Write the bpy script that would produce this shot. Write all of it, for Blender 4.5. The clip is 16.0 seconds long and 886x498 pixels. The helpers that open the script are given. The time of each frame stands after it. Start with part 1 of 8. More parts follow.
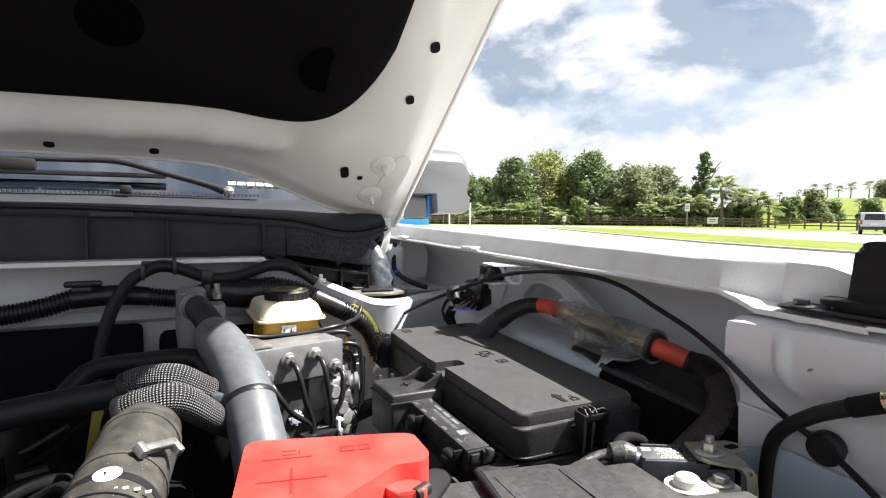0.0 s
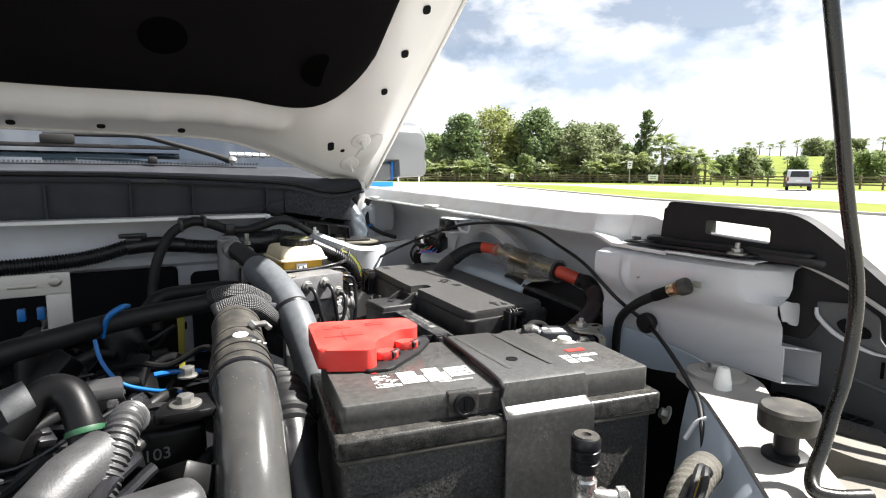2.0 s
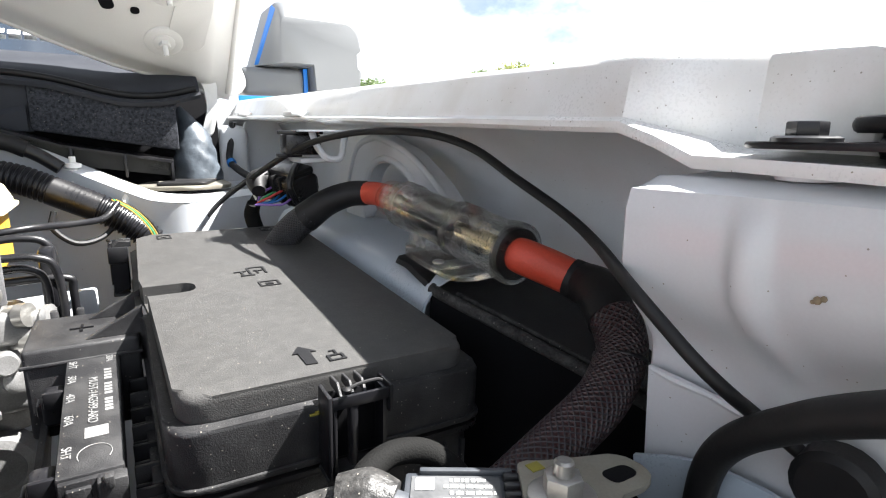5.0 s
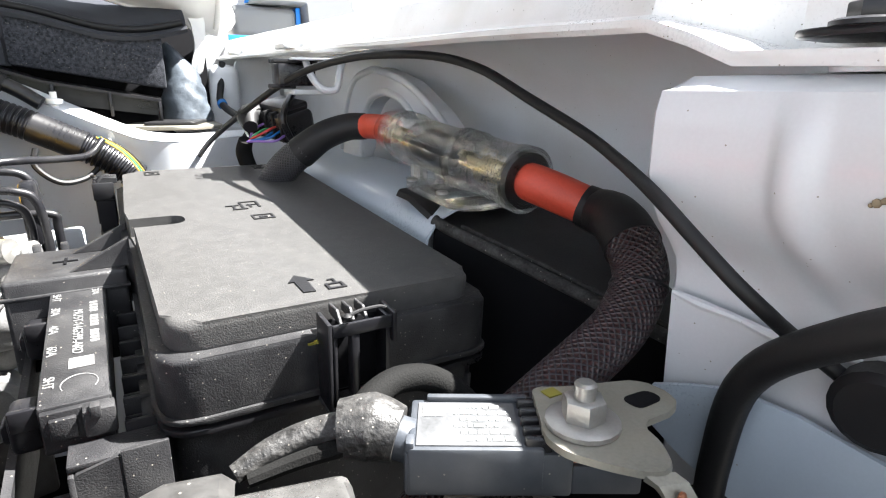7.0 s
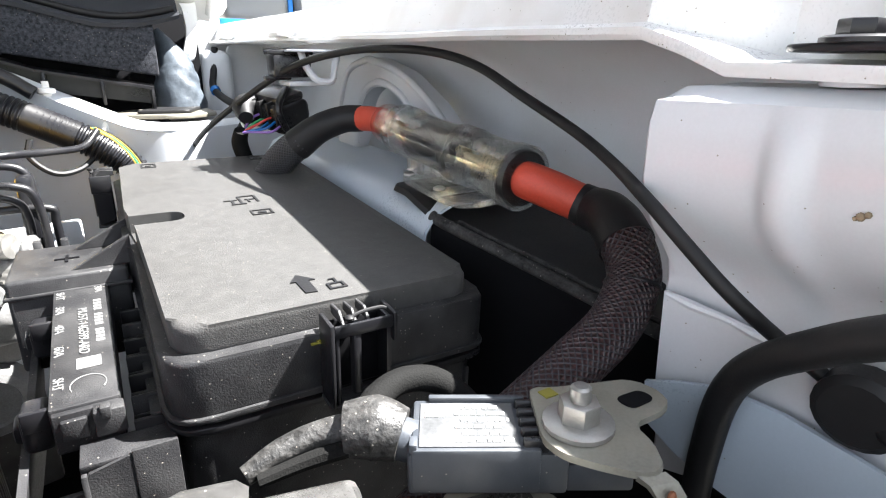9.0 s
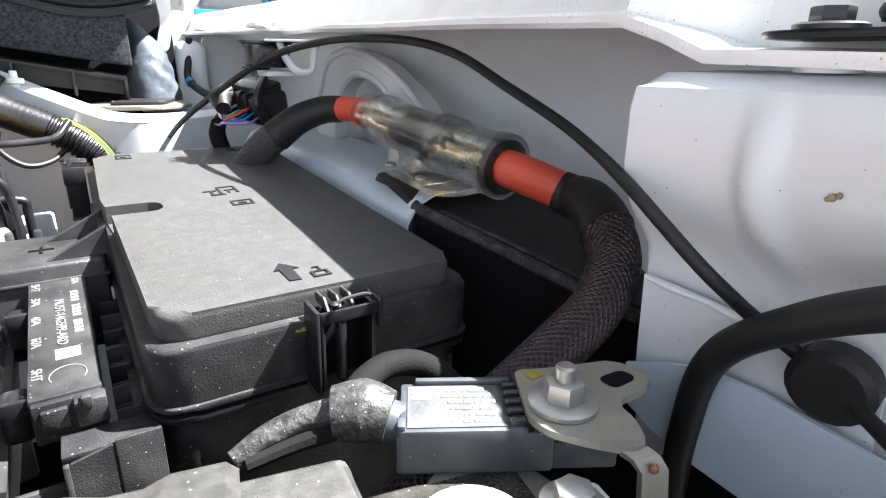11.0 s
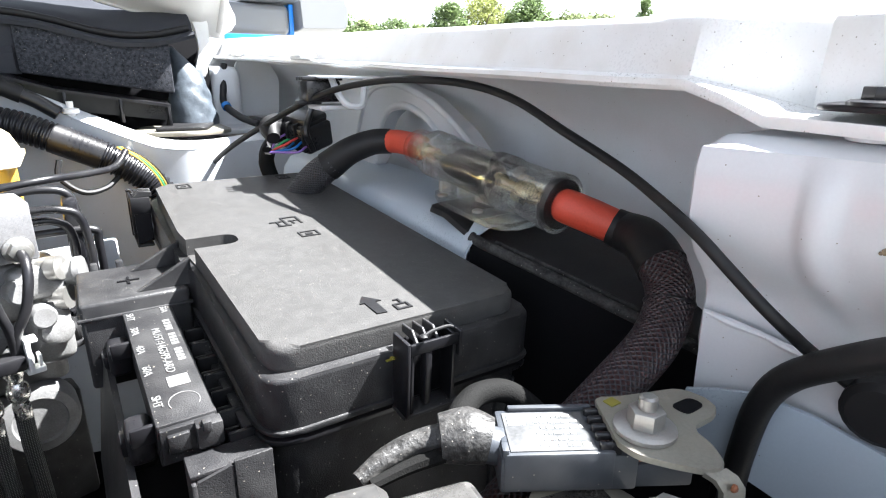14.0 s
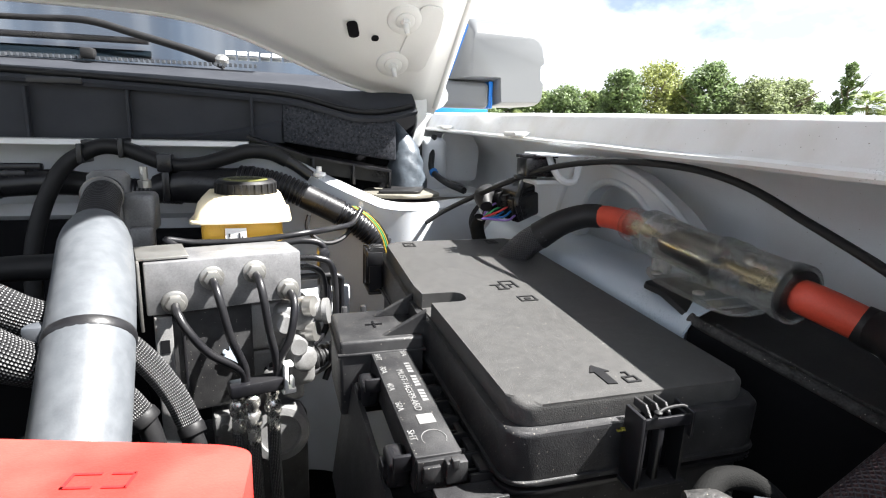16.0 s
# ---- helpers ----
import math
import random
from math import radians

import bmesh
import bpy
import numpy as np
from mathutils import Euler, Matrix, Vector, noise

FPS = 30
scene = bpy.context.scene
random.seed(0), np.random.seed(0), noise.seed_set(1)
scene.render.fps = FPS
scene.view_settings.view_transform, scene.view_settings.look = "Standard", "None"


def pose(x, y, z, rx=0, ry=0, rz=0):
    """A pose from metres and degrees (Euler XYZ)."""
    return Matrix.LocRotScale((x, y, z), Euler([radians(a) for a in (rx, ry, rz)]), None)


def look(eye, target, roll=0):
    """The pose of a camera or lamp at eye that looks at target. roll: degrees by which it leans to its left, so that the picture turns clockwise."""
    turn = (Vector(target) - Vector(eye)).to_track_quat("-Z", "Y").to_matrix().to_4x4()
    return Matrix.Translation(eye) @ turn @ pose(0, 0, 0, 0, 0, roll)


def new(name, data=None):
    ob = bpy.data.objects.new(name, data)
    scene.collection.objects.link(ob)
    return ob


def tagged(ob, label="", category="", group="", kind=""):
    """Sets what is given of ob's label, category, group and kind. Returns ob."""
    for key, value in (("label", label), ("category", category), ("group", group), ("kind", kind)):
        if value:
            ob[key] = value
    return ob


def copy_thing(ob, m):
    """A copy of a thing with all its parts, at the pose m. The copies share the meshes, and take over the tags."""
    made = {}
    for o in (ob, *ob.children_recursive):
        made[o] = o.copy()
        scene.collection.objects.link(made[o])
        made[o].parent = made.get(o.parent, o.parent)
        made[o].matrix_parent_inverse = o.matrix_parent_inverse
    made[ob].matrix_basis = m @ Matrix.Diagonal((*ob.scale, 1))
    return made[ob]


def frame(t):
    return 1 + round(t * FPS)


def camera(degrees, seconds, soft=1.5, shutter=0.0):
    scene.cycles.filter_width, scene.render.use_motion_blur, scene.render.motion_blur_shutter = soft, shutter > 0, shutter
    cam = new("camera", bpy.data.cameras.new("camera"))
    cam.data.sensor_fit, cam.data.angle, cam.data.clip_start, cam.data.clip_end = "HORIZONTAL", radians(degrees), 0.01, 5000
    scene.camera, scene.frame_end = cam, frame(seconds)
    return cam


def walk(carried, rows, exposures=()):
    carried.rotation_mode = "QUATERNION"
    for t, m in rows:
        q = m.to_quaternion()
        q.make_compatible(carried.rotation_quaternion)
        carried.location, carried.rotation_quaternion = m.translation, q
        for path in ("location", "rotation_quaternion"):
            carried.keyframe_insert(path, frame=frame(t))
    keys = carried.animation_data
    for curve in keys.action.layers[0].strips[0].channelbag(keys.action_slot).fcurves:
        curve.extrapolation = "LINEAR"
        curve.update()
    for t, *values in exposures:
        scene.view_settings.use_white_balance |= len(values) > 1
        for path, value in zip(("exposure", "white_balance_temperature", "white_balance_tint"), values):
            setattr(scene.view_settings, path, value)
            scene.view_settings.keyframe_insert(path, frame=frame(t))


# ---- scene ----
cam = camera(76.3, 16.0, 1.15)
PATH = [
    (0, (-0.028, -0.076, 1.288), (0.862, 1.711, 1.172), 0.4),
    (0.5, (-0.049, -0.105, 1.279), (0.876, 1.661, 1.124), 0.5),
    (1, (-0.066, -0.134, 1.283), (0.897, 1.608, 1.09), 0.5),
    (1.5, (-0.111, -0.184, 1.296), (0.895, 1.528, 1.058), 0.4),
    (2, (-0.176, -0.293, 1.304), (0.865, 1.394, 1.039), 0.4),
    (2.5, (-0.121, -0.334, 1.307), (0.941, 1.336, 1.02), 0.4),
    (3, (0.035, -0.274, 1.306), (1.088, 1.397, 0.993), 0.4),
    (3.2, (0.079, -0.226, 1.294), (1.118, 1.453, 0.976), 0.4),
    (5.3, (0.229, 0.101, 1.216), (1.199, 1.795, 0.78), 0.5),
    (5.5, (0.228, 0.102, 1.211), (1.199, 1.788, 0.749), 0.6),
    (6, (0.226, 0.105, 1.206), (1.2, 1.778, 0.701), 0.6),
    (6.5, (0.225, 0.104, 1.209), (1.194, 1.769, 0.671), 0.5),
    (7, (0.231, 0.103, 1.204), (1.198, 1.765, 0.657), 0.5),
    (7.5, (0.242, 0.103, 1.195), (1.208, 1.759, 0.626), 0.6),
    (8, (0.238, 0.103, 1.201), (1.209, 1.741, 0.591), 0.4),
    (8.5, (0.228, 0.104, 1.212), (1.202, 1.738, 0.596), 0.5),
    (9, (0.228, 0.102, 1.214), (1.204, 1.736, 0.597), 0.4),
    (9.2, (0.23, 0.1, 1.213), (1.202, 1.737, 0.601), 0.4),
    (11.3, (0.221, 0.101, 1.211), (1.267, 1.682, 0.575), 0.7),
    (11.5, (0.216, 0.101, 1.215), (1.258, 1.683, 0.574), 0.5),
    (12, (0.215, 0.104, 1.212), (1.265, 1.685, 0.581), 0.7),
    (12.5, (0.209, 0.106, 1.209), (1.259, 1.69, 0.587), 0.6),
    (13, (0.211, 0.103, 1.215), (1.266, 1.684, 0.592), 0.7),
    (13.5, (0.205, 0.103, 1.216), (1.262, 1.687, 0.606), 0.8),
    (14, (0.186, 0.103, 1.231), (1.225, 1.701, 0.623), 0.5),
    (14.5, (0.17, 0.098, 1.246), (1.145, 1.756, 0.697), 0.5),
    (15, (0.149, 0.096, 1.243), (0.994, 1.847, 0.776), 1.0),
    (15.5, (0.134, 0.094, 1.242), (0.828, 1.919, 0.811), 1.3),
    (16, (0.137, 0.097, 1.243), (0.703, 1.971, 0.831), 1.4),
]
EXPOSURES = [(0, 1.84, 6450, 10), (1, 1.84, 6450, 10), (2, 1.96, 6450, 10), (3.2, 1.68, 6450, 10), (5.3, 2.68, 6300, 10), (6.2, 3.02, 6300, 10), (9, 3.10, 6250, 10), (12.5, 2.98, 6060, 10), (13.7, 3.10, 6000, 10), (14.5, 2.82, 6250, 10), (15.3, 2.46, 6300, 10), (16, 2.40, 6300, 10)]
walk(cam, [(t, look(eye, target, roll)) for t, eye, target, roll in PATH], EXPOSURES)

# ---- sky and sun ----
SUN = Vector((0.515, -0.175, 0.76)).normalized()
world = bpy.data.worlds.new("sky")
scene.world = world
world.use_nodes = True
wn, wl = world.node_tree.nodes, world.node_tree.links
wn.clear()
w_out = wn.new("ShaderNodeOutputWorld")
w_bg = wn.new("ShaderNodeBackground")
w_sky = wn.new("ShaderNodeTexSky")
w_sky.sky_type = "NISHITA"
w_sky.sun_disc = False
w_sky.sun_elevation = math.asin(SUN.z)
w_sky.sun_rotation = math.atan2(SUN.x, SUN.y)
w_sky.air_density, w_sky.dust_density, w_sky.ozone_density = 1.0, 1.2, 1.5
w_co = wn.new("ShaderNodeTexCoord")
w_map = wn.new("ShaderNodeMapping")
w_map.inputs["Scale"].default_value = (1.0, 1.0, 1.9)
w_map.inputs["Location"].default_value = (1.7, 2.2, 0.9)
w_noise = wn.new("ShaderNodeTexNoise")
w_noise.inputs["Scale"].default_value = 4.6
w_noise.inputs["Detail"].default_value = 9.0
w_noise.inputs["Roughness"].default_value = 0.56
w_noise.inputs["Distortion"].default_value = 0.25
w_ramp = wn.new("ShaderNodeValToRGB")
w_ramp.color_ramp.elements[0].position = 0.40
w_ramp.color_ramp.elements[0].color = (0.30, 0.30, 0.30, 1)
w_ramp.color_ramp.elements[1].position = 0.50
w_ramp.color_ramp.elements[1].color = (1, 1, 1, 1)
w_noise2 = wn.new("ShaderNodeTexNoise")
w_noise2.inputs["Scale"].default_value = 5.2
w_noise2.inputs["Detail"].default_value = 6.0
w_ramp2 = wn.new("ShaderNodeValToRGB")
w_ramp2.color_ramp.elements[0].position = 0.36
w_ramp2.color_ramp.elements[0].color = (6.8, 7.9, 9.6, 1)
w_ramp2.color_ramp.elements[1].position = 0.47
w_ramp2.color_ramp.elements[1].color = (11.0, 11.3, 11.8, 1)
w_mix = wn.new("ShaderNodeMix")
w_mix.data_type = "RGBA"
wl.new(w_co.outputs["Generated"], w_map.inputs["Vector"])
wl.new(w_map.outputs["Vector"], w_noise.inputs["Vector"])
wl.new(w_map.outputs["Vector"], w_noise2.inputs["Vector"])
w_sep = wn.new("ShaderNodeSeparateXYZ")
w_low = wn.new("ShaderNodeMapRange")
w_low.inputs["From Min"].default_value, w_low.inputs["From Max"].default_value = 0.02, 0.22
w_low.inputs["To Min"].default_value, w_low.inputs["To Max"].default_value = 0.07, 0.0
w_add = wn.new("ShaderNodeMath")
wl.new(w_co.outputs["Generated"], w_sep.inputs[0])
wl.new(w_sep.outputs["Z"], w_low.inputs["Value"])
wl.new(w_low.outputs["Result"], w_add.inputs[0])
wl.new(w_noise2.outputs["Fac"], w_add.inputs[1])
wl.new(w_add.outputs[0], w_ramp2.inputs["Fac"])
w_add2 = wn.new("ShaderNodeMath")
w_high = wn.new("ShaderNodeMapRange")
w_high.inputs["From Min"].default_value, w_high.inputs["From Max"].default_value = 0.30, 0.75
w_high.inputs["To Min"].default_value, w_high.inputs["To Max"].default_value = 0.0, -0.09
w_thin = wn.new("ShaderNodeMath")
wl.new(w_sep.outputs["Z"], w_high.inputs["Value"])
wl.new(w_high.outputs["Result"], w_thin.inputs[0])
wl.new(w_noise.outputs["Fac"], w_thin.inputs[1])
wl.new(w_low.outputs["Result"], w_add2.inputs[0])
wl.new(w_thin.outputs[0], w_add2.inputs[1])
wl.new(w_add2.outputs[0], w_ramp.inputs["Fac"])
wl.new(w_ramp.outputs["Color"], w_mix.inputs[0])
wl.new(w_sky.outputs["Color"], w_mix.inputs[6])
wl.new(w_ramp2.outputs["Color"], w_mix.inputs[7])
wl.new(w_mix.outputs[2], w_bg.inputs["Color"])
w_bg.inputs["Strength"].default_value = 0.027
wl.new(w_bg.outputs["Background"], w_out.inputs["Surface"])

sun_data = bpy.data.lights.new("sun", "SUN")
sun_data.energy = 5.0
sun_data.angle = radians(0.55)
sun_data.color = (1.0, 0.96, 0.90)
sun = new("sun", sun_data)
sun.matrix_world = look(SUN * 30, (0, 0, 0))


# ---- materials ----
def material(name, color, rough=0.5, metal=0.0, vary=0.12, scale=14.0, bump=0.0, bump_scale=300.0, dust=0.0, dust_color=(0.42, 0.38, 0.31),
             speck=0.0, coat=0.0, spec=0.5, rough_vary=0.12, island=0.0, dust_min=0.0, dust_scale=2.3):
    """A surface with grain and stains at two scales, dust in patches and pale specks."""
    m = bpy.data.materials.new(name)
    m.use_nodes = True
    n, l = m.node_tree.nodes, m.node_tree.links
    b = n["Principled BSDF"]
    co = n.new("ShaderNodeTexCoord")
    big = n.new("ShaderNodeTexNoise")
    big.inputs["Scale"].default_value, big.inputs["Detail"].default_value = scale, 6.0
    fine = n.new("ShaderNodeTexNoise")
    fine.inputs["Scale"].default_value, fine.inputs["Detail"].default_value = (900.0 if scale >= 5 else scale * 30), 5.0
    for t in (big, fine):
        l.new(co.outputs["Object"], t.inputs["Vector"])
    add = n.new("ShaderNodeMath")
    add.operation = "MULTIPLY_ADD"
    l.new(fine.outputs["Fac"], add.inputs[0])
    add.inputs[1].default_value = 0.6
    l.new(big.outputs["Fac"], add.inputs[2])
    ramp = n.new("ShaderNodeMapRange")
    ramp.inputs["From Min"].default_value, ramp.inputs["From Max"].default_value = 0.5, 1.1
    ramp.inputs["To Min"].default_value, ramp.inputs["To Max"].default_value = 1 - vary, 1 + vary
    l.new(add.outputs[0], ramp.inputs["Value"])
    tint = n.new("ShaderNodeMix")
    tint.data_type, tint.blend_type = "RGBA", "MULTIPLY"
    tint.inputs[0].default_value = 1.0
    tint.inputs[6].default_value = (*color, 1)
    l.new(ramp.outputs["Result"], tint.inputs[7])
    out = tint.outputs[2]
    if island:
        ob = n.new("ShaderNodeObjectInfo")
        rnd = n.new("ShaderNodeMapRange")
        rnd.inputs["To Min"].default_value, rnd.inputs["To Max"].default_value = 1 - island, 1 + island
        l.new(ob.outputs["Random"], rnd.inputs["Value"])
        t2 = n.new("ShaderNodeMix")
        t2.data_type, t2.blend_type = "RGBA", "MULTIPLY"
        t2.inputs[0].default_value = 1.0
        l.new(out, t2.inputs[6])
        l.new(rnd.outputs["Result"], t2.inputs[7])
        out = t2.outputs[2]
    if dust:
        dn = n.new("ShaderNodeTexNoise")
        dn.inputs["Scale"].default_value, dn.inputs["Detail"].default_value = scale * dust_scale, 8.0
        l.new(co.outputs["Object"], dn.inputs["Vector"])
        dr = n.new("ShaderNodeMapRange")
        dr.inputs["From Min"].default_value, dr.inputs["From Max"].default_value = 0.38, 0.70
        dr.inputs["To Min"].default_value, dr.inputs["To Max"].default_value = dust_min, dust
        l.new(dn.outputs["Fac"], dr.inputs["Value"])
        dm = n.new("ShaderNodeMix")
        dm.data_type = "RGBA"
        l.new(dr.outputs["Result"], dm.inputs[0])
        l.new(out, dm.inputs[6])
        dm.inputs[7].default_value = (*dust_color, 1)
        out = dm.outputs[2]
    if speck:
        vo = n.new("ShaderNodeTexVoronoi")
        vo.inputs["Scale"].default_value = 460.0
        l.new(co.outputs["Object"], vo.inputs["Vector"])
        pick = n.new("ShaderNodeMath")
        pick.operation = "LESS_THAN"
        pick.inputs[1].default_value = 0.14
        l.new(vo.outputs["Distance"], pick.inputs[0])
        sep = n.new("ShaderNodeSeparateColor")
        l.new(vo.outputs["Color"], sep.inputs[0])
        few = n.new("ShaderNodeMath")
        few.operation = "LESS_THAN"
        few.inputs[1].default_value = speck
        l.new(sep.outputs[0], few.inputs[0])
        both = n.new("ShaderNodeMath")
        both.operation = "MULTIPLY"
        l.new(pick.outputs[0], both.inputs[0])
        l.new(few.outputs[0], both.inputs[1])
        sm = n.new("ShaderNodeMix")
        sm.data_type = "RGBA"
        l.new(both.outputs[0], sm.inputs[0])
        l.new(out, sm.inputs[6])
        sm.inputs[7].default_value = (0.24, 0.225, 0.195, 1)
        out = sm.outputs[2]
    l.new(out, b.inputs["Base Color"])
    rr = n.new("ShaderNodeMapRange")
    rr.inputs["From Min"].default_value, rr.inputs["From Max"].default_value = 0.4, 1.0
    rr.inputs["To Min"].default_value, rr.inputs["To Max"].default_value = max(0.02, rough - rough_vary), min(1.0, rough + rough_vary)
    l.new(add.outputs[0], rr.inputs["Value"])
    l.new(rr.outputs["Result"], b.inputs["Roughness"])
    b.inputs["Metallic"].default_value = metal
    b.inputs["Specular IOR Level"].default_value = spec
    b.inputs["Coat Weight"].default_value = coat
    b.inputs["Coat Roughness"].default_value = 0.06
    if bump:
        bn = n.new("ShaderNodeTexNoise")
        bn.inputs["Scale"].default_value, bn.inputs["Detail"].default_value = bump_scale, 5.0
        l.new(co.outputs["Object"], bn.inputs["Vector"])
        bp = n.new("ShaderNodeBump")
        bp.inputs["Strength"].default_value, bp.inputs["Distance"].default_value = bump, min(0.001, 0.35 / bump_scale) if bump_scale > 100 else 0.001
        l.new(bn.outputs["Fac"], bp.inputs["Height"])
        l.new(bp.outputs["Normal"], b.inputs["Normal"])
    return m


def braid(name, dark, light, around=22.0, along=700.0, rough=0.45, lo=0.0, cross="MULTIPLY"):
    """Woven sleeve: crossing strands laid out along the hose by its UV."""
    m = bpy.data.materials.new(name)
    m.use_nodes = True
    n, l = m.node_tree.nodes, m.node_tree.links
    b = n["Principled BSDF"]
    uv = n.new("ShaderNodeUVMap")
    sep = n.new("ShaderNodeSeparateXYZ")
    l.new(uv.outputs["UV"], sep.inputs[0])
    waves = []
    for sign in (1.0, -1.0):
        a = n.new("ShaderNodeMath")
        a.operation = "MULTIPLY"
        a.inputs[1].default_value = along
        l.new(sep.outputs["X"], a.inputs[0])
        c = n.new("ShaderNodeMath")
        c.operation = "MULTIPLY_ADD"
        c.inputs[1].default_value = sign * around * 2 * math.pi
        l.new(sep.outputs["Y"], c.inputs[0])
        l.new(a.outputs[0], c.inputs[2])
        s = n.new("ShaderNodeMath")
        s.operation = "SINE"
        l.new(c.outputs[0], s.inputs[0])
        waves.append(s)
    mul = n.new("ShaderNodeMath")
    mul.operation = cross
    l.new(waves[0].outputs[0], mul.inputs[0])
    l.new(waves[1].outputs[0], mul.inputs[1])
    mr = n.new("ShaderNodeMapRange")
    mr.inputs["From Min"].default_value, mr.inputs["From Max"].default_value = lo, 1.0
    l.new(mul.outputs[0], mr.inputs["Value"])
    mix = n.new("ShaderNodeMix")
    mix.data_type = "RGBA"
    l.new(mr.outputs["Result"], mix.inputs[0])
    mix.inputs[6].default_value = (*dark, 1)
    mix.inputs[7].default_value = (*light, 1)
    l.new(mix.outputs[2], b.inputs["Base Color"])
    b.inputs["Roughness"].default_value = rough
    bp = n.new("ShaderNodeBump")
    bp.inputs["Strength"].default_value, bp.inputs["Distance"].default_value = 0.7, 0.001
    l.new(mul.outputs[0], bp.inputs["Height"])
    l.new(bp.outputs["Normal"], b.inputs["Normal"])
    return m


def clear(name, color, ior=1.35):
    """Clear moulded plastic that bends the light behind it."""
    m = bpy.data.materials.new(name)
    m.use_nodes = True
    n, l = m.node_tree.nodes, m.node_tree.links
    n.remove(n["Principled BSDF"])
    see = n.new("ShaderNodeBsdfTransparent")
    see.inputs["Color"].default_value = (*color, 1)
    bend = n.new("ShaderNodeBsdfGlass")
    bend.inputs["Color"].default_value = (*color, 1)
    bend.inputs["Roughness"].default_value = 0.0
    bend.inputs["IOR"].default_value = ior
    co = n.new("ShaderNodeTexCoord")
    noise = n.new("ShaderNodeTexNoise")
    noise.inputs["Scale"].default_value = 110.0
    l.new(co.outputs["Object"], noise.inputs["Vector"])
    bump = n.new("ShaderNodeBump")
    bump.inputs["Strength"].default_value, bump.inputs["Distance"].default_value = 0.05, 0.0004
    l.new(noise.outputs["Fac"], bump.inputs["Height"])
    l.new(bump.outputs["Normal"], bend.inputs["Normal"])
    mix = n.new("ShaderNodeMixShader")
    mix.inputs[0].default_value = 0.50
    l.new(see.outputs[0], mix.inputs[1])
    l.new(bend.outputs[0], mix.inputs[2])
    l.new(mix.outputs[0], n["Material Output"].inputs["Surface"])
    return m


WHITE = material("white paint", (0.74, 0.74, 0.73), 0.32, 0, 0.03, 8, 0.02, 500, coat=0.4, speck=0.012, dust=0.10, dust_color=(0.5, 0.47, 0.4))
# body white with dirt; bluish tint of shade put into the base
WHITE_DIRT_SHADE = material("white painted steel, dirt and blue shade tint", (0.53, 0.555, 0.59), 0.42, 0, 0.06, 9, 0.03, 400, speck=0.05, dust=0.30, dust_scale=1.4, dust_color=(0.34, 0.31, 0.27))
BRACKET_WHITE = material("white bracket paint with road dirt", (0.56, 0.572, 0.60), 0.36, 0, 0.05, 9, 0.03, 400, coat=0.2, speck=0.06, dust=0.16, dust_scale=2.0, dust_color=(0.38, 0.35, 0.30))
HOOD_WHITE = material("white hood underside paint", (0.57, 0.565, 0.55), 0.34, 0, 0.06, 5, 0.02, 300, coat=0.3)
FENDER_WHITE = material("white fender paint with mud marks", (0.68, 0.685, 0.69), 0.28, 0, 0.04, 9, 0.02, 500, coat=0.5, speck=0.14, dust=0.28, dust_scale=4.0, dust_color=(0.40, 0.36, 0.29))
PLASTIC = material("dusty black plastic", (0.010, 0.010, 0.0115), 0.40, 0, 0.45, 14, 1.0, 1500, dust=0.16, dust_min=0.04, dust_scale=5.0, dust_color=(0.19, 0.188, 0.184), speck=0.30, spec=0.42)
PLASTIC_LID = material("grained black lid plastic", (0.014, 0.014, 0.015), 0.44, 0, 0.22, 9, 1.0, 1500, dust=0.235, dust_min=0.175, dust_scale=16.0, dust_color=(0.225, 0.22, 0.21), speck=0.10, spec=0.28)
BLACK = material("black rubber", (0.0075, 0.0075, 0.0085), 0.50, 0, 0.3, 20, 0.15, 900, dust=0.04, dust_color=(0.12, 0.115, 0.10), spec=0.30)
ROD = material("worn black rod paint", (0.0075, 0.007, 0.0055), 0.24, 0, 0.4, 30, 0.15, 700, dust=0.12, dust_scale=3.0, dust_color=(0.035, 0.032, 0.018), spec=0.6)
FASCIA = material("dusty grey fascia plastic", (0.070, 0.073, 0.080), 0.55, 0, 0.25, 20, 0.2, 900, dust=0.3, dust_color=(0.11, 0.108, 0.105), speck=0.05)
BLACK_GLOSS = material("smooth black plastic", (0.008, 0.008, 0.010), 0.30, 0, 0.25, 20, 0.05, 500, dust=0.06, dust_color=(0.16, 0.155, 0.14), spec=0.4)
PITCH = material("dull black felt, plastic and shaded gaps", (0.005, 0.005, 0.006), 0.9, 0, 0.3, 20, 0.2, 700, spec=0.12)
PAD = material("black hood liner", (0.0055, 0.005, 0.0055), 0.95, 0, 0.2, 12, 0.3, 600, spec=0.05)
FOAM = material("grey black foam", (0.034, 0.036, 0.042), 0.95, 0, 0.8, 300, 1.0, 700, spec=0.08, speck=0.2)
COWL = material("charcoal cowl plastic", (0.026, 0.028, 0.034), 0.60, 0, 0.25, 12, 0.3, 1200, dust=0.08, dust_color=(0.11, 0.115, 0.125), spec=0.2)
BATTERY = material("dusty battery case", (0.013, 0.0127, 0.0124), 0.20, 0, 0.4, 15, 0.35, 700, dust=0.24, dust_min=0.06, dust_scale=9.0, dust_color=(0.22, 0.21, 0.19), speck=0.6, spec=0.7)
BATTERY_TOP = material("dusty battery top", (0.015, 0.0148, 0.0145), 0.27, 0, 0.35, 13, 0.25, 900, dust=0.30, dust_min=0.17, dust_scale=16.0, dust_color=(0.24, 0.235, 0.225), speck=0.25, spec=0.6)
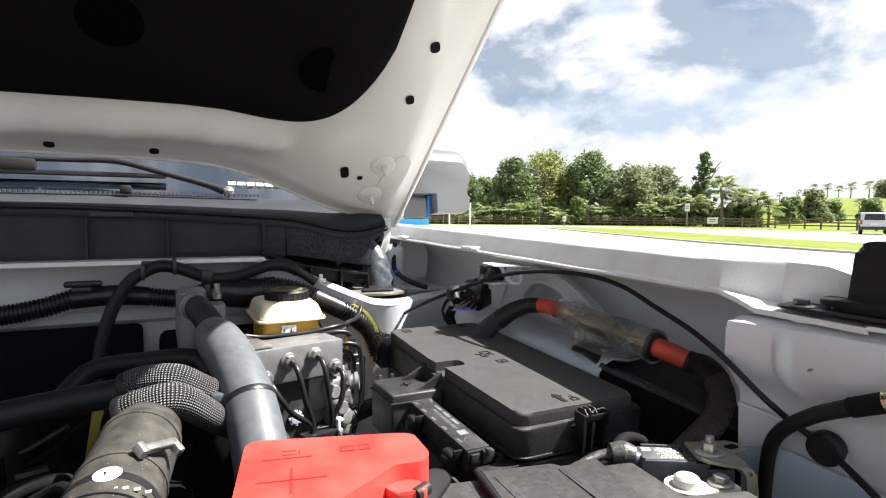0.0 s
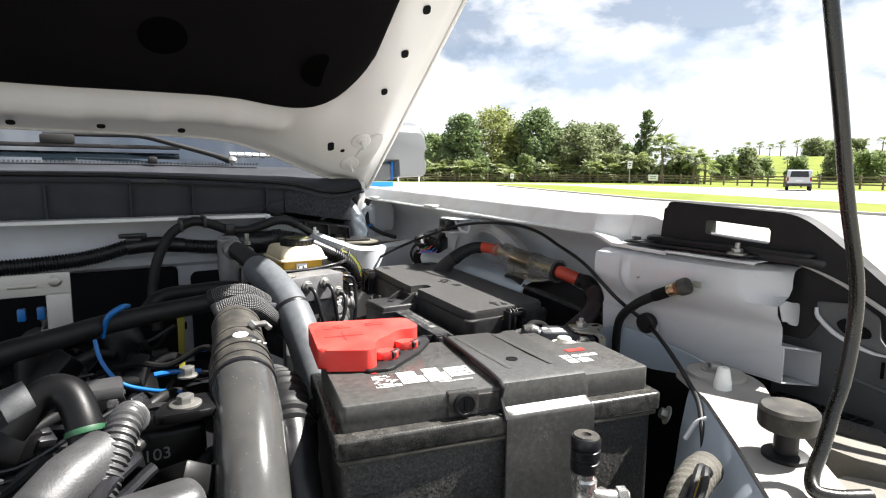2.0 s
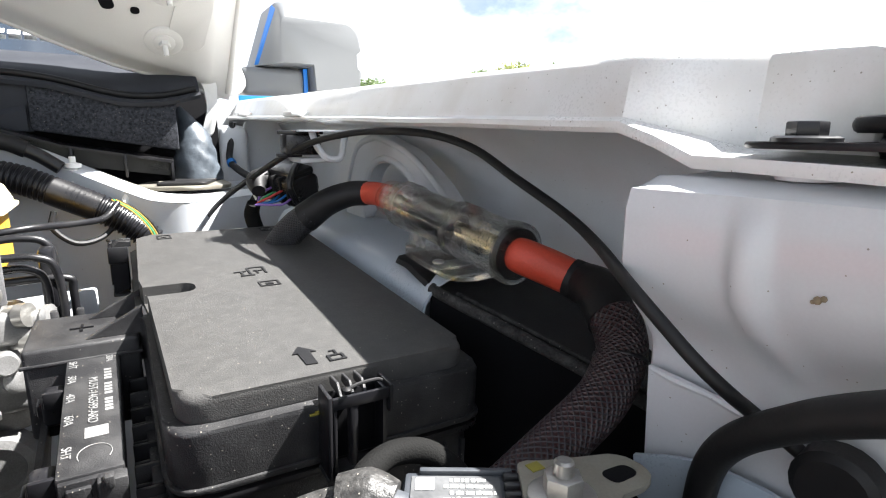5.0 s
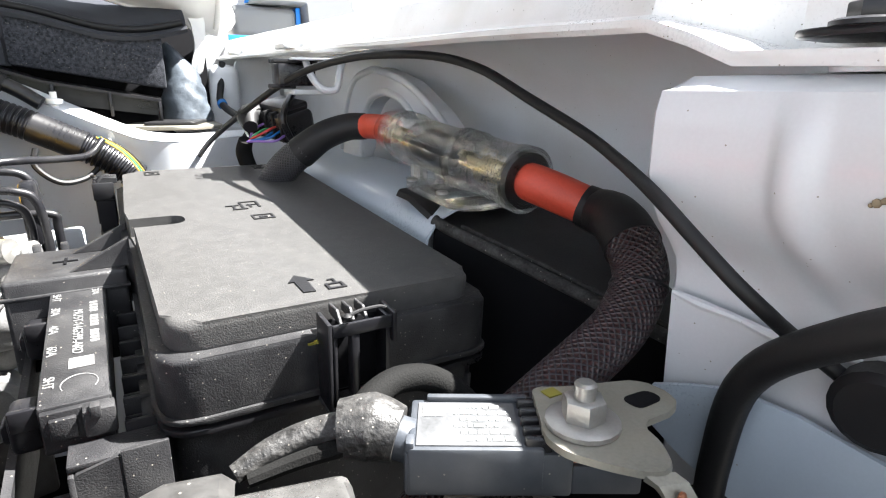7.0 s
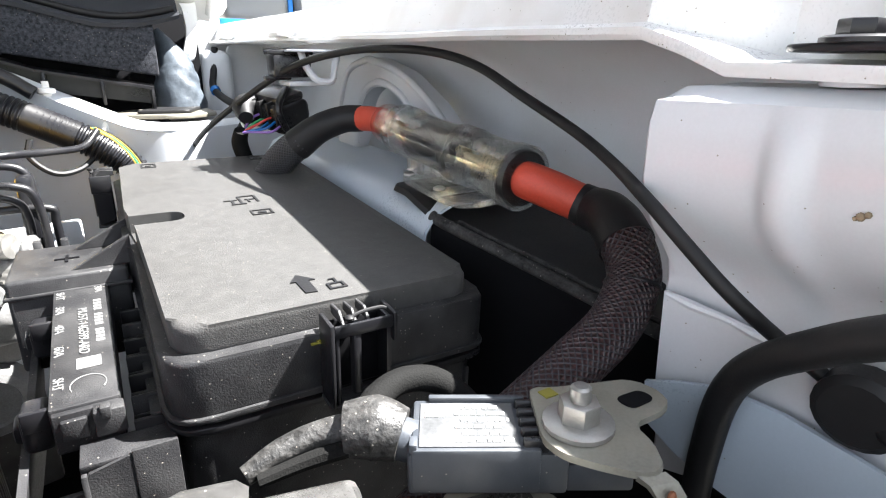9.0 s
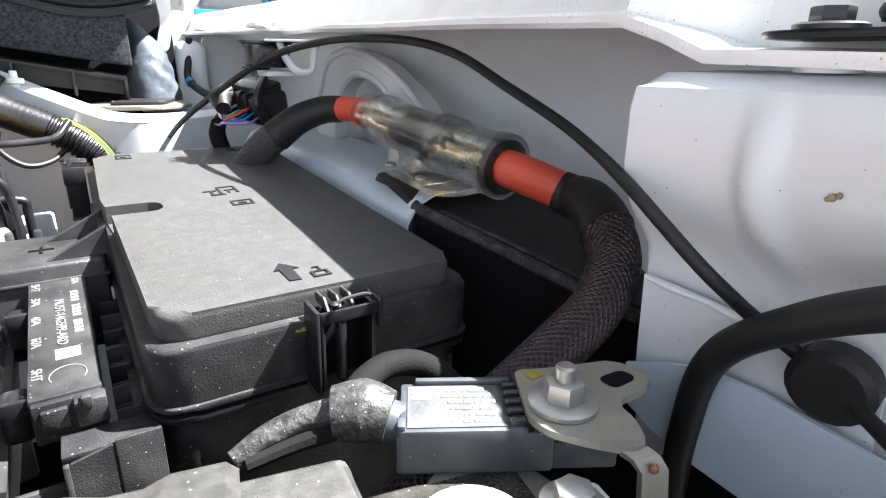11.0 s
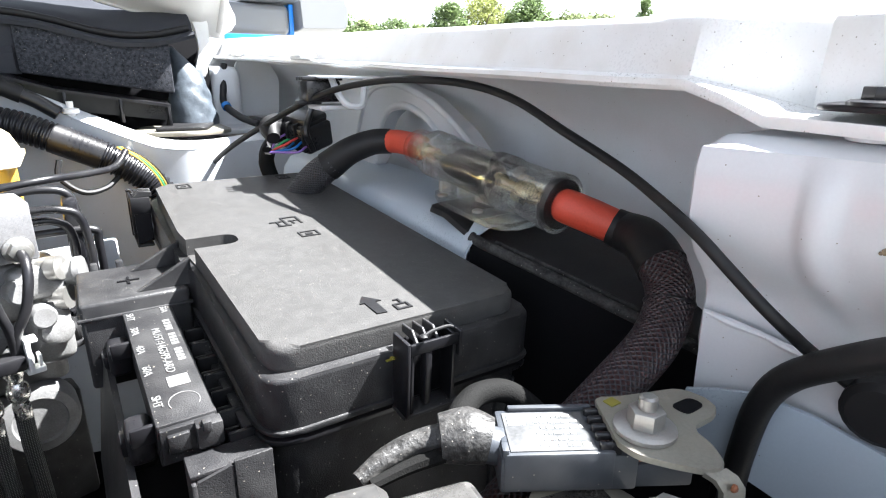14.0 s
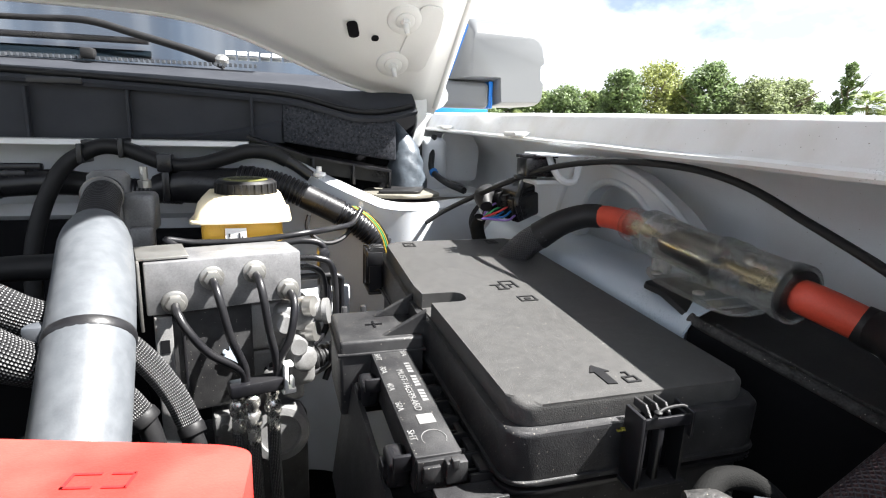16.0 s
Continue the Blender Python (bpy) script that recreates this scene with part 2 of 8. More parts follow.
JACKET = material("fuzzy battery jacket", (0.013, 0.0125, 0.012), 0.50, 0, 0.9, 40, 1.0, 260, speck=0.6, spec=0.7, dust=0.45, dust_scale=9.0, dust_color=(0.11, 0.105, 0.095))
RED = material("red plastic cover", (0.66, 0.035, 0.028), 0.36, 0, 0.08, 14, 0.2, 900, dust=0.12, dust_color=(0.70, 0.30, 0.24))
RED_DARK = material("dark red print", (0.36, 0.02, 0.02), 0.5)
RED_SHRINK = material("red heat shrink", (0.46, 0.056, 0.030), 0.45, 0, 0.18, 40, 0.25, 400)
GREY_PIPE = material("matte grey heat sleeve pipe", (0.052, 0.058, 0.066), 0.46, 0, 0.25, 20, 0.12, 900, dust=0.46, dust_min=0.24, dust_scale=6.0, dust_color=(0.165, 0.175, 0.188), spec=0.4)
ENGINE_BLACK = material("oily black engine plastic", (0.0032, 0.0032, 0.0037), 0.38, 0, 0.3, 20, 0.05, 500, dust=0.02, dust_color=(0.05, 0.048, 0.045), spec=0.2)
ENGINE_GREY = material("dull cast grey", (0.055, 0.055, 0.057), 0.42, 0.3, 0.3, 40, 0.3, 700)
TUBE = material("dark grey intake tube", (0.045, 0.045, 0.045), 0.15, 0, 0.12, 12, 0.03, 700, dust=0.12, dust_color=(0.18, 0.17, 0.15), speck=0.10, rough_vary=0.05)
TUBE_RUBBER = material("dusty rubber coupling", (0.028, 0.027, 0.025), 0.55, 0, 0.2, 30, 0.25, 900, dust=0.30, dust_color=(0.17, 0.15, 0.12), speck=0.15, spec=0.35)
ALU = material("machined aluminium", (0.175, 0.175, 0.18), 0.42, 0.35, 0.3, 70, 0.5, 1800, dust=0.3, dust_scale=9.0, dust_color=(0.26, 0.26, 0.265), speck=0.1)
CAST = material("cast aluminium", (0.22, 0.22, 0.22), 0.42, 0.4, 0.3, 40, 0.5, 900, dust=0.2, dust_color=(0.15, 0.14, 0.12))
STEEL = material("zinc plated steel", (0.34, 0.335, 0.32), 0.34, 0.8, 0.15, 60, 0.15, 500, dust=0.2, dust_color=(0.26, 0.235, 0.19))
GALV = material("galvanised bracket", (0.26, 0.25, 0.215), 0.45, 0.5, 0.22, 40, 0.25, 900, dust=0.25, dust_color=(0.24, 0.20, 0.14))
BRASS = material("brass terminal", (0.60, 0.51, 0.32), 0.26, 0.9, 0.15, 60)
LEAD = material("whitish lead terminal", (0.66, 0.64, 0.60), 0.45, 0.5, 0.2, 80, 0.5, 400)
RUST = material("copper brown plate", (0.20, 0.075, 0.035), 0.55, 0.3, 0.3, 90)
TANK = material("milky plastic tank", (0.84, 0.74, 0.52), 0.35, 0, 0.05, 10, 0.05, 300)
FLUID = material("amber fluid in the tank", (0.80, 0.46, 0.05), 0.30, 0, 0.12, 14)
YELLOW = material("worn olive cap print", (0.11, 0.11, 0.025), 0.5, 0, 0.2, 60)
YELLOW_TAPE = material("dull yellow tag", (0.21, 0.185, 0.02), 0.5)
FADED = material("sun-bleached grey label", (0.085, 0.087, 0.090), 0.42, 0, 0.35, 90, 0.1, 500, speck=0.1)
LABEL = material("white label", (0.78, 0.78, 0.76), 0.5, 0, 0.05, 80)
PRINT = material("white print", (0.66, 0.655, 0.635), 0.6, 0, 0.3, 120)
PRINT_DIM = material("worn pale print", (0.16, 0.16, 0.158), 0.6, 0, 0.35, 120)
INK = material("dark print", (0.04, 0.04, 0.045), 0.6)
BLUE = material("blue film", (0.005, 0.13, 0.46), 0.35)
BLUE_WIRE = material("blue wire", (0.003, 0.105, 0.34), 0.4)
SENSOR = material("grey black sensor plastic", (0.040, 0.046, 0.056), 0.45, 0, 0.15, 30, 0.15, 1500, dust=0.2, dust_color=(0.16, 0.16, 0.16), speck=0.05)
TAPE = material("crumpled silvery wrap", (0.020, 0.0195, 0.019), 0.45, 0.0, 0.8, 70, 1.0, 300, dust=0.32, dust_scale=4.0, dust_color=(0.13, 0.126, 0.12), speck=0.4)
LOOM = material("black corrugated loom", (0.010, 0.010, 0.012), 0.30, 0, 0.2, 30, spec=0.45)
MIRROR_GREY = material("silver grey mirror paint", (0.12, 0.125, 0.13), 0.38, 0.1, 0.03, 6, coat=0.15)
WIRE_Y = material("yellow wire", (0.30, 0.20, 0.02), 0.4)
WIRE_G = material("green wire", (0.04, 0.28, 0.10), 0.4)
RING_G = material("dark green seal", (0.010, 0.060, 0.025), 0.5)
WIRE_R = material("red wire", (0.45, 0.04, 0.04), 0.4)
WIRE_P = material("violet wire", (0.22, 0.12, 0.40), 0.4)
SLEEVE = braid("black woven sleeve", (0.006, 0.006, 0.008), (0.055, 0.055, 0.063), 26, 2600, lo=0.45, cross="MAXIMUM")
SLEEVE_RED = braid("woven sleeve over red cable", (0.026, 0.0045, 0.0045), (0.028, 0.028, 0.034), 20, 2000, lo=0.34, cross="MAXIMUM")
SLEEVE_GREY = braid("grey speckled hose sleeve", (0.010, 0.010, 0.011), (0.34, 0.34, 0.345), 20, 1700, lo=0.45)
BRAID = braid("steel flecked brake hose braid", (0.008, 0.008, 0.009), (0.42, 0.41, 0.38), 12, 2600, rough=0.3, lo=0.3)
BRIGHT = material("bright plated steel", (0.62, 0.61, 0.58), 0.22, 0.85, 0.12, 60, 0.1, 500)
CLEAR = clear("clear smoky plastic", (0.985, 0.985, 0.975), 1.45)
FELT = material("fuzzy black felt edging", (0.035, 0.034, 0.033), 0.8, 0, 1.0, 160, 1.0, 420, speck=0.5, spec=0.3)
ZINC = material("pale zinc bracket", (0.40, 0.39, 0.37), 0.5, 0.2, 0.1, 30, 0.1, 500, speck=0.1)
FABRIC = material("dusty tan fabric wrap", (0.075, 0.070, 0.058), 0.8, 0, 0.6, 60, 0.8, 500, speck=0.1)
# white rail and sheets: blue of sky-lit shade put into the base colour
RAIL = material("pale blue grey, sky shade on white sheets", (0.40, 0.46, 0.53), 0.30, 0, 0.05, 7, 0.02, 500, coat=0.3, speck=0.03, dust=0.12, dust_color=(0.34, 0.33, 0.31))
STRAP = material("dented black hold-down plastic", (0.013, 0.0128, 0.0125), 0.36, 0, 0.4, 13, 0.5, 45, dust=0.22, dust_min=0.11, dust_scale=16.0, dust_color=(0.24, 0.235, 0.225), speck=0.4, spec=0.7, rough_vary=0.06)
DIMPLE = material("liner black with hollow shade in it", (0.002, 0.002, 0.002), 1.0, 0, 0.1, 12, spec=0.0)
FILM = material("crinkled blue grey plastic", (0.060, 0.072, 0.086), 0.34, 0.0, 0.5, 60, 0.5, 120)
CLOTH = material("dark cloth tape", (0.006, 0.006, 0.0058), 0.8, 0, 0.5, 60, 1.0, 1400, spec=0.15)
SHELF = material("dusty tan shelf", (0.15, 0.14, 0.12), 0.75, 0, 0.25, 25, 0.3, 500, speck=0.1)
SUPPORT = material("dusty off-white support paint", (0.34, 0.325, 0.30), 0.55, 0, 0.12, 12, 0.1, 500, dust=0.5, dust_color=(0.20, 0.18, 0.15), speck=0.2)
MUD = material("dried mud", (0.22, 0.17, 0.11), 0.95, 0, 0.3, 200, 0.5, 900)
GLASS = material("dark windscreen glass", (0.006, 0.010, 0.014), 0.02, 0, 0.02, 3, spec=1.0, rough_vary=0.01, coat=1.0)
GLASS.node_tree.nodes["Principled BSDF"].inputs["IOR"].default_value = 2.1


# ---- mesh helpers ----
def thing(name, base, label, category, group="", kind=""):
    ob = new(name)
    ob.location = base
    ob.empty_display_size = 0.05
    return tagged(ob, label, category, group, kind)


def part(name, bm, mat, parent, label="", angle=38):
    """One mesh object, built in world places, under a thing or under one of its parts."""
    root = parent
    while root is not None and root.parent is not None:
        root = root.parent
    if root is not None:
        bmesh.ops.translate(bm, verts=bm.verts, vec=-Vector(root.location))
    bmesh.ops.recalc_face_normals(bm, faces=bm.faces)
    me = bpy.data.meshes.new(name)
    bm.to_mesh(me)
    bm.free()
    me.materials.append(mat)
    me.shade_smooth()
    me.set_sharp_from_angle(angle=radians(angle))
    ob = new(name, me)
    ob.parent = parent
    return tagged(ob, label)


def single(name, bm, mat, label, category, kind="", group="", angle=38):
    """A top-level thing that is one mesh, with its origin at its base."""
    vs = [v.co for v in bm.verts]
    base = Vector((sum(v.x for v in vs) / len(vs), sum(v.y for v in vs) / len(vs), min(v.z for v in vs)))
    bmesh.ops.translate(bm, verts=bm.verts, vec=-base)
    ob = part(name, bm, mat, None, angle=angle)
    ob.location = base
    return tagged(ob, label, category, group, kind)


def moved(bm, m):
    bmesh.ops.transform(bm, matrix=m, verts=bm.verts)
    return bm


def join(*bms):
    out = bmesh.new()
    for b in bms:
        me = bpy.data.meshes.new("tmp")
        b.to_mesh(me)
        b.free()
        out.from_mesh(me)
        bpy.data.meshes.remove(me)
    return out


def rbox(x0, x1, y0, y1, z0, z1, r=0.002, seg=2):
    """A box between two corners with rounded edges."""
    bm = bmesh.new()
    bmesh.ops.create_cube(bm, size=1.0)
    bmesh.ops.scale(bm, vec=(x1 - x0, y1 - y0, z1 - z0), verts=bm.verts)
    bmesh.ops.translate(bm, vec=((x0 + x1) / 2, (y0 + y1) / 2, (z0 + z1) / 2), verts=bm.verts)
    if r:
        r = min(r, 0.45 * min(x1 - x0, y1 - y0, z1 - z0))
        bmesh.ops.bevel(bm, geom=list(bm.edges), offset=r, segments=seg, affect="EDGES", profile=0.5)
    return bm


def rounded(points, r, seg=4):
    """A polygon with its corners rounded; r is one radius or one for each corner."""
    out, n = [], len(points)
    for i, p in enumerate(points):
        p, a, b = Vector(p), Vector(points[i - 1]), Vector(points[(i + 1) % n])
        ri = r[i] if isinstance(r, (list, tuple)) else r
        u, v = (a - p), (b - p)
        k = min(ri, 0.49 * u.length, 0.49 * v.length)
        if k < 1e-5:
            out.append(p)
            continue
        s, e = p + u.normalized() * k, p + v.normalized() * k
        for j in range(seg + 1):
            t = j / seg
            out.append(s * (1 - t) ** 2 + p * 2 * t * (1 - t) + e * t**2)
    return out


def prism(points, z0, z1, bevel=0.0, seg=2, m=None):
    """A flat outline raised from z0 to z1, its rims rounded."""
    bm = bmesh.new()
    lo = [bm.verts.new((p[0], p[1], z0)) for p in points]
    hi = [bm.verts.new((p[0], p[1], z1)) for p in points]
    n = len(points)
    bm.faces.new(lo[::-1])
    bm.faces.new(hi)
    for i in range(n):
        bm.faces.new((lo[i], lo[(i + 1) % n], hi[(i + 1) % n], hi[i]))
    if bevel:
        rim = [e for e in bm.edges if abs(e.verts[0].co.z - e.verts[1].co.z) < 1e-7]
        bmesh.ops.bevel(bm, geom=rim, offset=bevel, segments=seg, affect="EDGES", profile=0.5)
    if m is not None:
        moved(bm, m)
    return bm


def smooth_path(points, steps=8):
    """A Catmull-Rom line through the points."""
    p = [Vector(q) for q in points]
    p = [p[0] * 2 - p[1], *p, p[-1] * 2 - p[-2]]
    out = []
    for i in range(1, len(p) - 2):
        for j in range(steps):
            t = j / steps
            a, b, c, d = p[i - 1], p[i], p[i + 1], p[i + 2]
            out.append(0.5 * (2 * b + (c - a) * t + (2 * a - 5 * b + 4 * c - d) * t**2 + (3 * b - a - 3 * c + d) * t**3))
    return [*out, p[-2]]


def tube(points, r, sides=14, steps=8, wave=0.0, pitch=0.004, smooth=True, caps=True):
    """A hose along the points. r: one radius or one for each point. wave: height of its corrugation."""
    pts = smooth_path(points, steps) if smooth else [Vector(q) for q in points]
    if isinstance(r, (list, tuple)):
        k = (len(pts) - 1) / (len(r) - 1)
        radii = [r[min(int(i / k), len(r) - 2)] * (1 - (i / k - min(int(i / k), len(r) - 2))) + r[min(int(i / k), len(r) - 2) + 1] * (i / k - min(int(i / k), len(r) - 2)) for i in range(len(pts))]
    else:
        radii = [r] * len(pts)
    if wave:
        length = sum((b - a).length for a, b in zip(pts, pts[1:]))
        count = max(8, int(length / pitch * 4))
        cum = [0.0]
        for a, b in zip(pts, pts[1:]):
            cum.append(cum[-1] + (b - a).length)
        dense, dr, j = [], [], 0
        for i in range(count + 1):
            s = length * i / count
            while j < len(pts) - 2 and cum[j + 1] < s:
                j += 1
            t = (s - cum[j]) / max(1e-9, cum[j + 1] - cum[j])
            dense.append(pts[j].lerp(pts[j + 1], min(1, t)))
            dr.append(radii[j] * (1 - t) + radii[j + 1] * t + (wave if i % 4 in (1, 2) else 0.0))
        pts, radii = dense, dr
    bm = bmesh.new()
    uv = bm.loops.layers.uv.new("UVMap")
    rings, dist, side = [], [0.0], None
    for i, p in enumerate(pts):
        d = (pts[min(i + 1, len(pts) - 1)] - pts[max(i - 1, 0)]).normalized()
        if side is None:
            side = d.orthogonal().normalized()
        side = (side - d * side.dot(d)).normalized()
        up = d.cross(side)
        rings.append([bm.verts.new(p + (side * math.cos(a) + up * math.sin(a)) * radii[i]) for a in (2 * math.pi * k / sides for k in range(sides))])
        if i:
            dist.append(dist[-1] + (p - pts[i - 1]).length)
    for i in range(len(rings) - 1):
        for k in range(sides):
            f = bm.faces.new((rings[i][k], rings[i][(k + 1) % sides], rings[i + 1][(k + 1) % sides], rings[i + 1][k]))
            for lp, (s, v) in zip(f.loops, ((dist[i], k), (dist[i], k + 1), (dist[i + 1], k + 1), (dist[i + 1], k))):
                lp[uv].uv = (s, v / sides)
    if caps:
        bm.faces.new(rings[0][::-1])
        bm.faces.new(rings[-1])
    return bm


def axis_matrix(origin, axis, up=(0, 0, 1)):
    """A frame with its z along axis."""
    z = Vector(axis).normalized()
    x = Vector(up).cross(z)
    x = x.normalized() if x.length > 1e-4 else Vector((1, 0, 0))
    y = z.cross(x)
    m = Matrix((x, y, z)).transposed().to_4x4()
    m.translation = origin
    return m


def lathe(profile, m, sides=24):
    """A turned part: (radius, height) along the z of m."""
    bm = bmesh.new()
    rings = []
    for r, h in profile:
        rings.append([bm.verts.new((r * math.cos(a), r * math.sin(a), h)) for a in (2 * math.pi * k / sides for k in range(sides))])
    for a, b in zip(rings, rings[1:]):
        for k in range(sides):
            bm.faces.new((a[k], a[(k + 1) % sides], b[(k + 1) % sides], b[k]))
    bm.faces.new(rings[0][::-1])
    bm.faces.new(rings[-1])
    return moved(bm, m)


def hexagon(r, h0, h1, m, bevel=0.0006):
    return prism([(r * math.cos(a), r * math.sin(a)) for a in (math.pi / 3 * k for k in range(6))], h0, h1, bevel, 2, m)


def strip(rows, thick=0.0):
    """A sheet through rows of points, given a thickness."""
    bm = bmesh.new()
    vs = [[bm.verts.new(p) for p in row] for row in rows]
    for a, b in zip(vs, vs[1:]):
        for i in range(len(a) - 1):
            bm.faces.new((a[i], a[i + 1], b[i + 1], b[i]))
    if thick:
        bmesh.ops.recalc_face_normals(bm, faces=bm.faces)
        bmesh.ops.solidify(bm, geom=list(bm.faces), thickness=thick)
    return bm


def writing(text, size, m, depth=0.0002):
    """Letters of the built-in font as a mesh, in the plane of m."""
    cu = bpy.data.curves.new("text", "FONT")
    cu.body, cu.size, cu.extrude = text, size, depth
    ob = new("text", cu)
    me = bpy.data.meshes.new_from_object(ob.evaluated_get(bpy.context.evaluated_depsgraph_get()))
    bpy.data.objects.remove(ob)
    bpy.data.curves.remove(cu)
    bm = bmesh.new()
    bm.from_mesh(me)
    bpy.data.meshes.remove(me)
    return moved(bm, m)


def bars(rows, m, thick=0.0003):
    """Print that cannot be read: rows of (x, y, length, height)."""
    return moved(join(*(rbox(x, x + w, y, y + h, 0, thick, 0) for x, y, w, h in rows)), m)


def bolt(name, place, axis, r, parent, flange=1.6, height=None, mat=STEEL, stud=0.0):
    h = height or r * 1.1
    m = axis_matrix(place, axis)
    pieces = [lathe([(r * flange, 0), (r * flange, r * 0.22), (r * flange * 0.86, r * 0.34)], m, 20), hexagon(r, r * 0.25, h, m)]
    if stud:
        pieces.append(lathe([(r * 0.5, h * 0.9), (r * 0.5, h + stud * 0.85), (r * 0.36, h + stud)], m, 14))
    return part(name, join(*pieces), mat, parent)


# ---- car body round the engine bay ----
def fender_edge(y):
    x = float(np.interp(y, [0.02, 0.19, 0.240, 0.30, 0.50, 1.10], [0.401, 0.400, 0.398, 0.389, 0.384, 0.386]))
    return x, 1.2340 + 0.024 * (y - 0.5)


def build_fender():
    ob = thing("fender", (0.45, 0.55, 0.62), "white painted front fender with mud marks, open hood beside it", "fender")
    profile = [(0.003, -0.0045), (0.0, -0.0025), (0.001, 0.0), (0.0080, 0.0015), (0.0095, 0.0035), (0.0190, 0.0220), (0.0215, 0.0245), (0.026, 0.0255), (0.05, 0.0240), (0.12, 0.012),
               (0.20, -0.012), (0.25, -0.05), (0.27, -0.13), (0.275, -0.30), (0.275, -0.60)]
    rows = []
    for i in range(60):
        y = 0.135 + i * (1.10 - 0.135) / 59
        ex, ez = fender_edge(y)
        dip = min(1.0, max(0.0, (0.246 - y) / 0.028))
        dip = dip * dip * (3 - 2 * dip)
        row = []
        for k, (dx, dz) in enumerate(profile):
            x = 0.384 + (ex - 0.384) * max(0, 1 - dx / 0.02) + dx + (0.034 * dip if 3 <= k <= 9 else 0.0)
            row.append((x, y, ez + dz - (0.0115 * dip if k <= 3 else 9.0 * max(0.0, 0.190 - y) ** 2) + 0.0002 * math.sin(y * 40)))
        rows.append(row)
    part("outer_panel", strip(rows, 0.0012), FENDER_WHITE, ob)
    part("front_flange", strip([[(0.3995, y, 1.2128), (0.4015, y, 1.2150), (0.446, y, 1.2160)] for y in np.linspace(0.136, 0.028, 6)], 0.0012), FENDER_WHITE, ob)
    # flange step with two tabs
    for y in (0.66, 0.93):
        ex, ez = fender_edge(y)
        part("flange_tab", rbox(ex - 0.008, ex + 0.016, y - 0.016, y + 0.016, ez + 0.0005, ez + 0.0055, 0.0015), WHITE, ob)
    part("film_strip", rbox(0.408, 0.508, 1.071, 1.076, 1.255, 1.2815, 0.001), BLUE, ob, "bright blue masking film")
    return ob


def build_apron():
    ob = thing("inner_fender", (0.45, 0.6, 0.70), "white inner fender wall in shadow, shade tint in its colour", "body panel")
    prof = [(0.438, 1.236), (0.446, 1.232), (0.458, 1.222), (0.478, 1.205), (0.484, 1.180), (0.478, 1.150), (0.474, 1.115), (0.455, 1.090), (0.450, 0.80)]
    part("wall", strip([[(x + 0.006 * math.sin(y * 9), y, max(z, 1.088 if y < 0.33 else 0.80)) for x, z in prof] for y in np.linspace(0.17, 1.06, 28)], 0.0012), WHITE_DIRT_SHADE, ob)
    # black sheet added so that the gap beside the battery is dark
    part("wheel_liner", strip([[(0.452, y, 1.086), (0.450, y, 0.95), (0.440, y, 0.76)] for y in (0.08, 0.16, 0.24, 0.345)], 0.002), PITCH, ob, "black sheet for the dark gap beside the battery")
    # white rail, coloured with the blue of its shade
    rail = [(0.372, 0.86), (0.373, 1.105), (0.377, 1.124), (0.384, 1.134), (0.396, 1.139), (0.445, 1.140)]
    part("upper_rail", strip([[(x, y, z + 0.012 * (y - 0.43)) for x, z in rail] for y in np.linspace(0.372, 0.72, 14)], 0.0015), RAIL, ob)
    # stamped arm that carries the fender
    arm = rounded([(0.650, 1.140), (0.636, 1.178), (0.612, 1.211), (0.575, 1.2205), (0.552, 1.2205), (0.498, 1.209), (0.449, 1.186), (0.415, 1.160), (0.420, 1.140), (0.450, 1.140), (0.488, 1.178), (0.508, 1.191), (0.538, 1.1985), (0.562, 1.1955), (0.578, 1.186), (0.590, 1.166), (0.596, 1.140)], 0.010, 4)
    m = Matrix(((0, 0, 1, 0), (1, 0, 0, 0), (0, 1, 0, 0), (0, 0, 0, 1)))
    part("fender_arm", prism(arm, 0.430, 0.443, 0.003, 3, m), WHITE_DIRT_SHADE, ob)
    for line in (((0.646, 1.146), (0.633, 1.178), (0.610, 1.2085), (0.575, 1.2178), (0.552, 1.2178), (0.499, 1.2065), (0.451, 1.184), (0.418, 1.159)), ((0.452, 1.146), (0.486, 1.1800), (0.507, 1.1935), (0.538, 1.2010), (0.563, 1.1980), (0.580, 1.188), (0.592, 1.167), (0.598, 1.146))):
        part("arm_bead", tube([(0.4300, y, z) for y, z in line], 0.0030, 10, 6), WHITE_DIRT_SHADE, ob)
    part("shelf_tab", join(prism(rounded([(0.352, 0.535), (0.398, 0.520), (0.402, 0.585), (0.362, 0.590)], 0.004), 1.2235, 1.2250, 0.0004, 1), tube([(0.366, 0.545, 1.2235), (0.368, 0.538, 1.212), (0.374, 0.532, 1.203), (0.384, 0.530, 1.203), (0.388, 0.532, 1.214), (0.392, 0.536, 1.2235)], 0.0028, 8)), WHITE_DIRT_SHADE, ob)
    part("clip_tab", rbox(0.356, 0.385, 0.545, 0.575, 1.1985, 1.2025, 0.0012), WHITE_DIRT_SHADE, ob)
    return ob


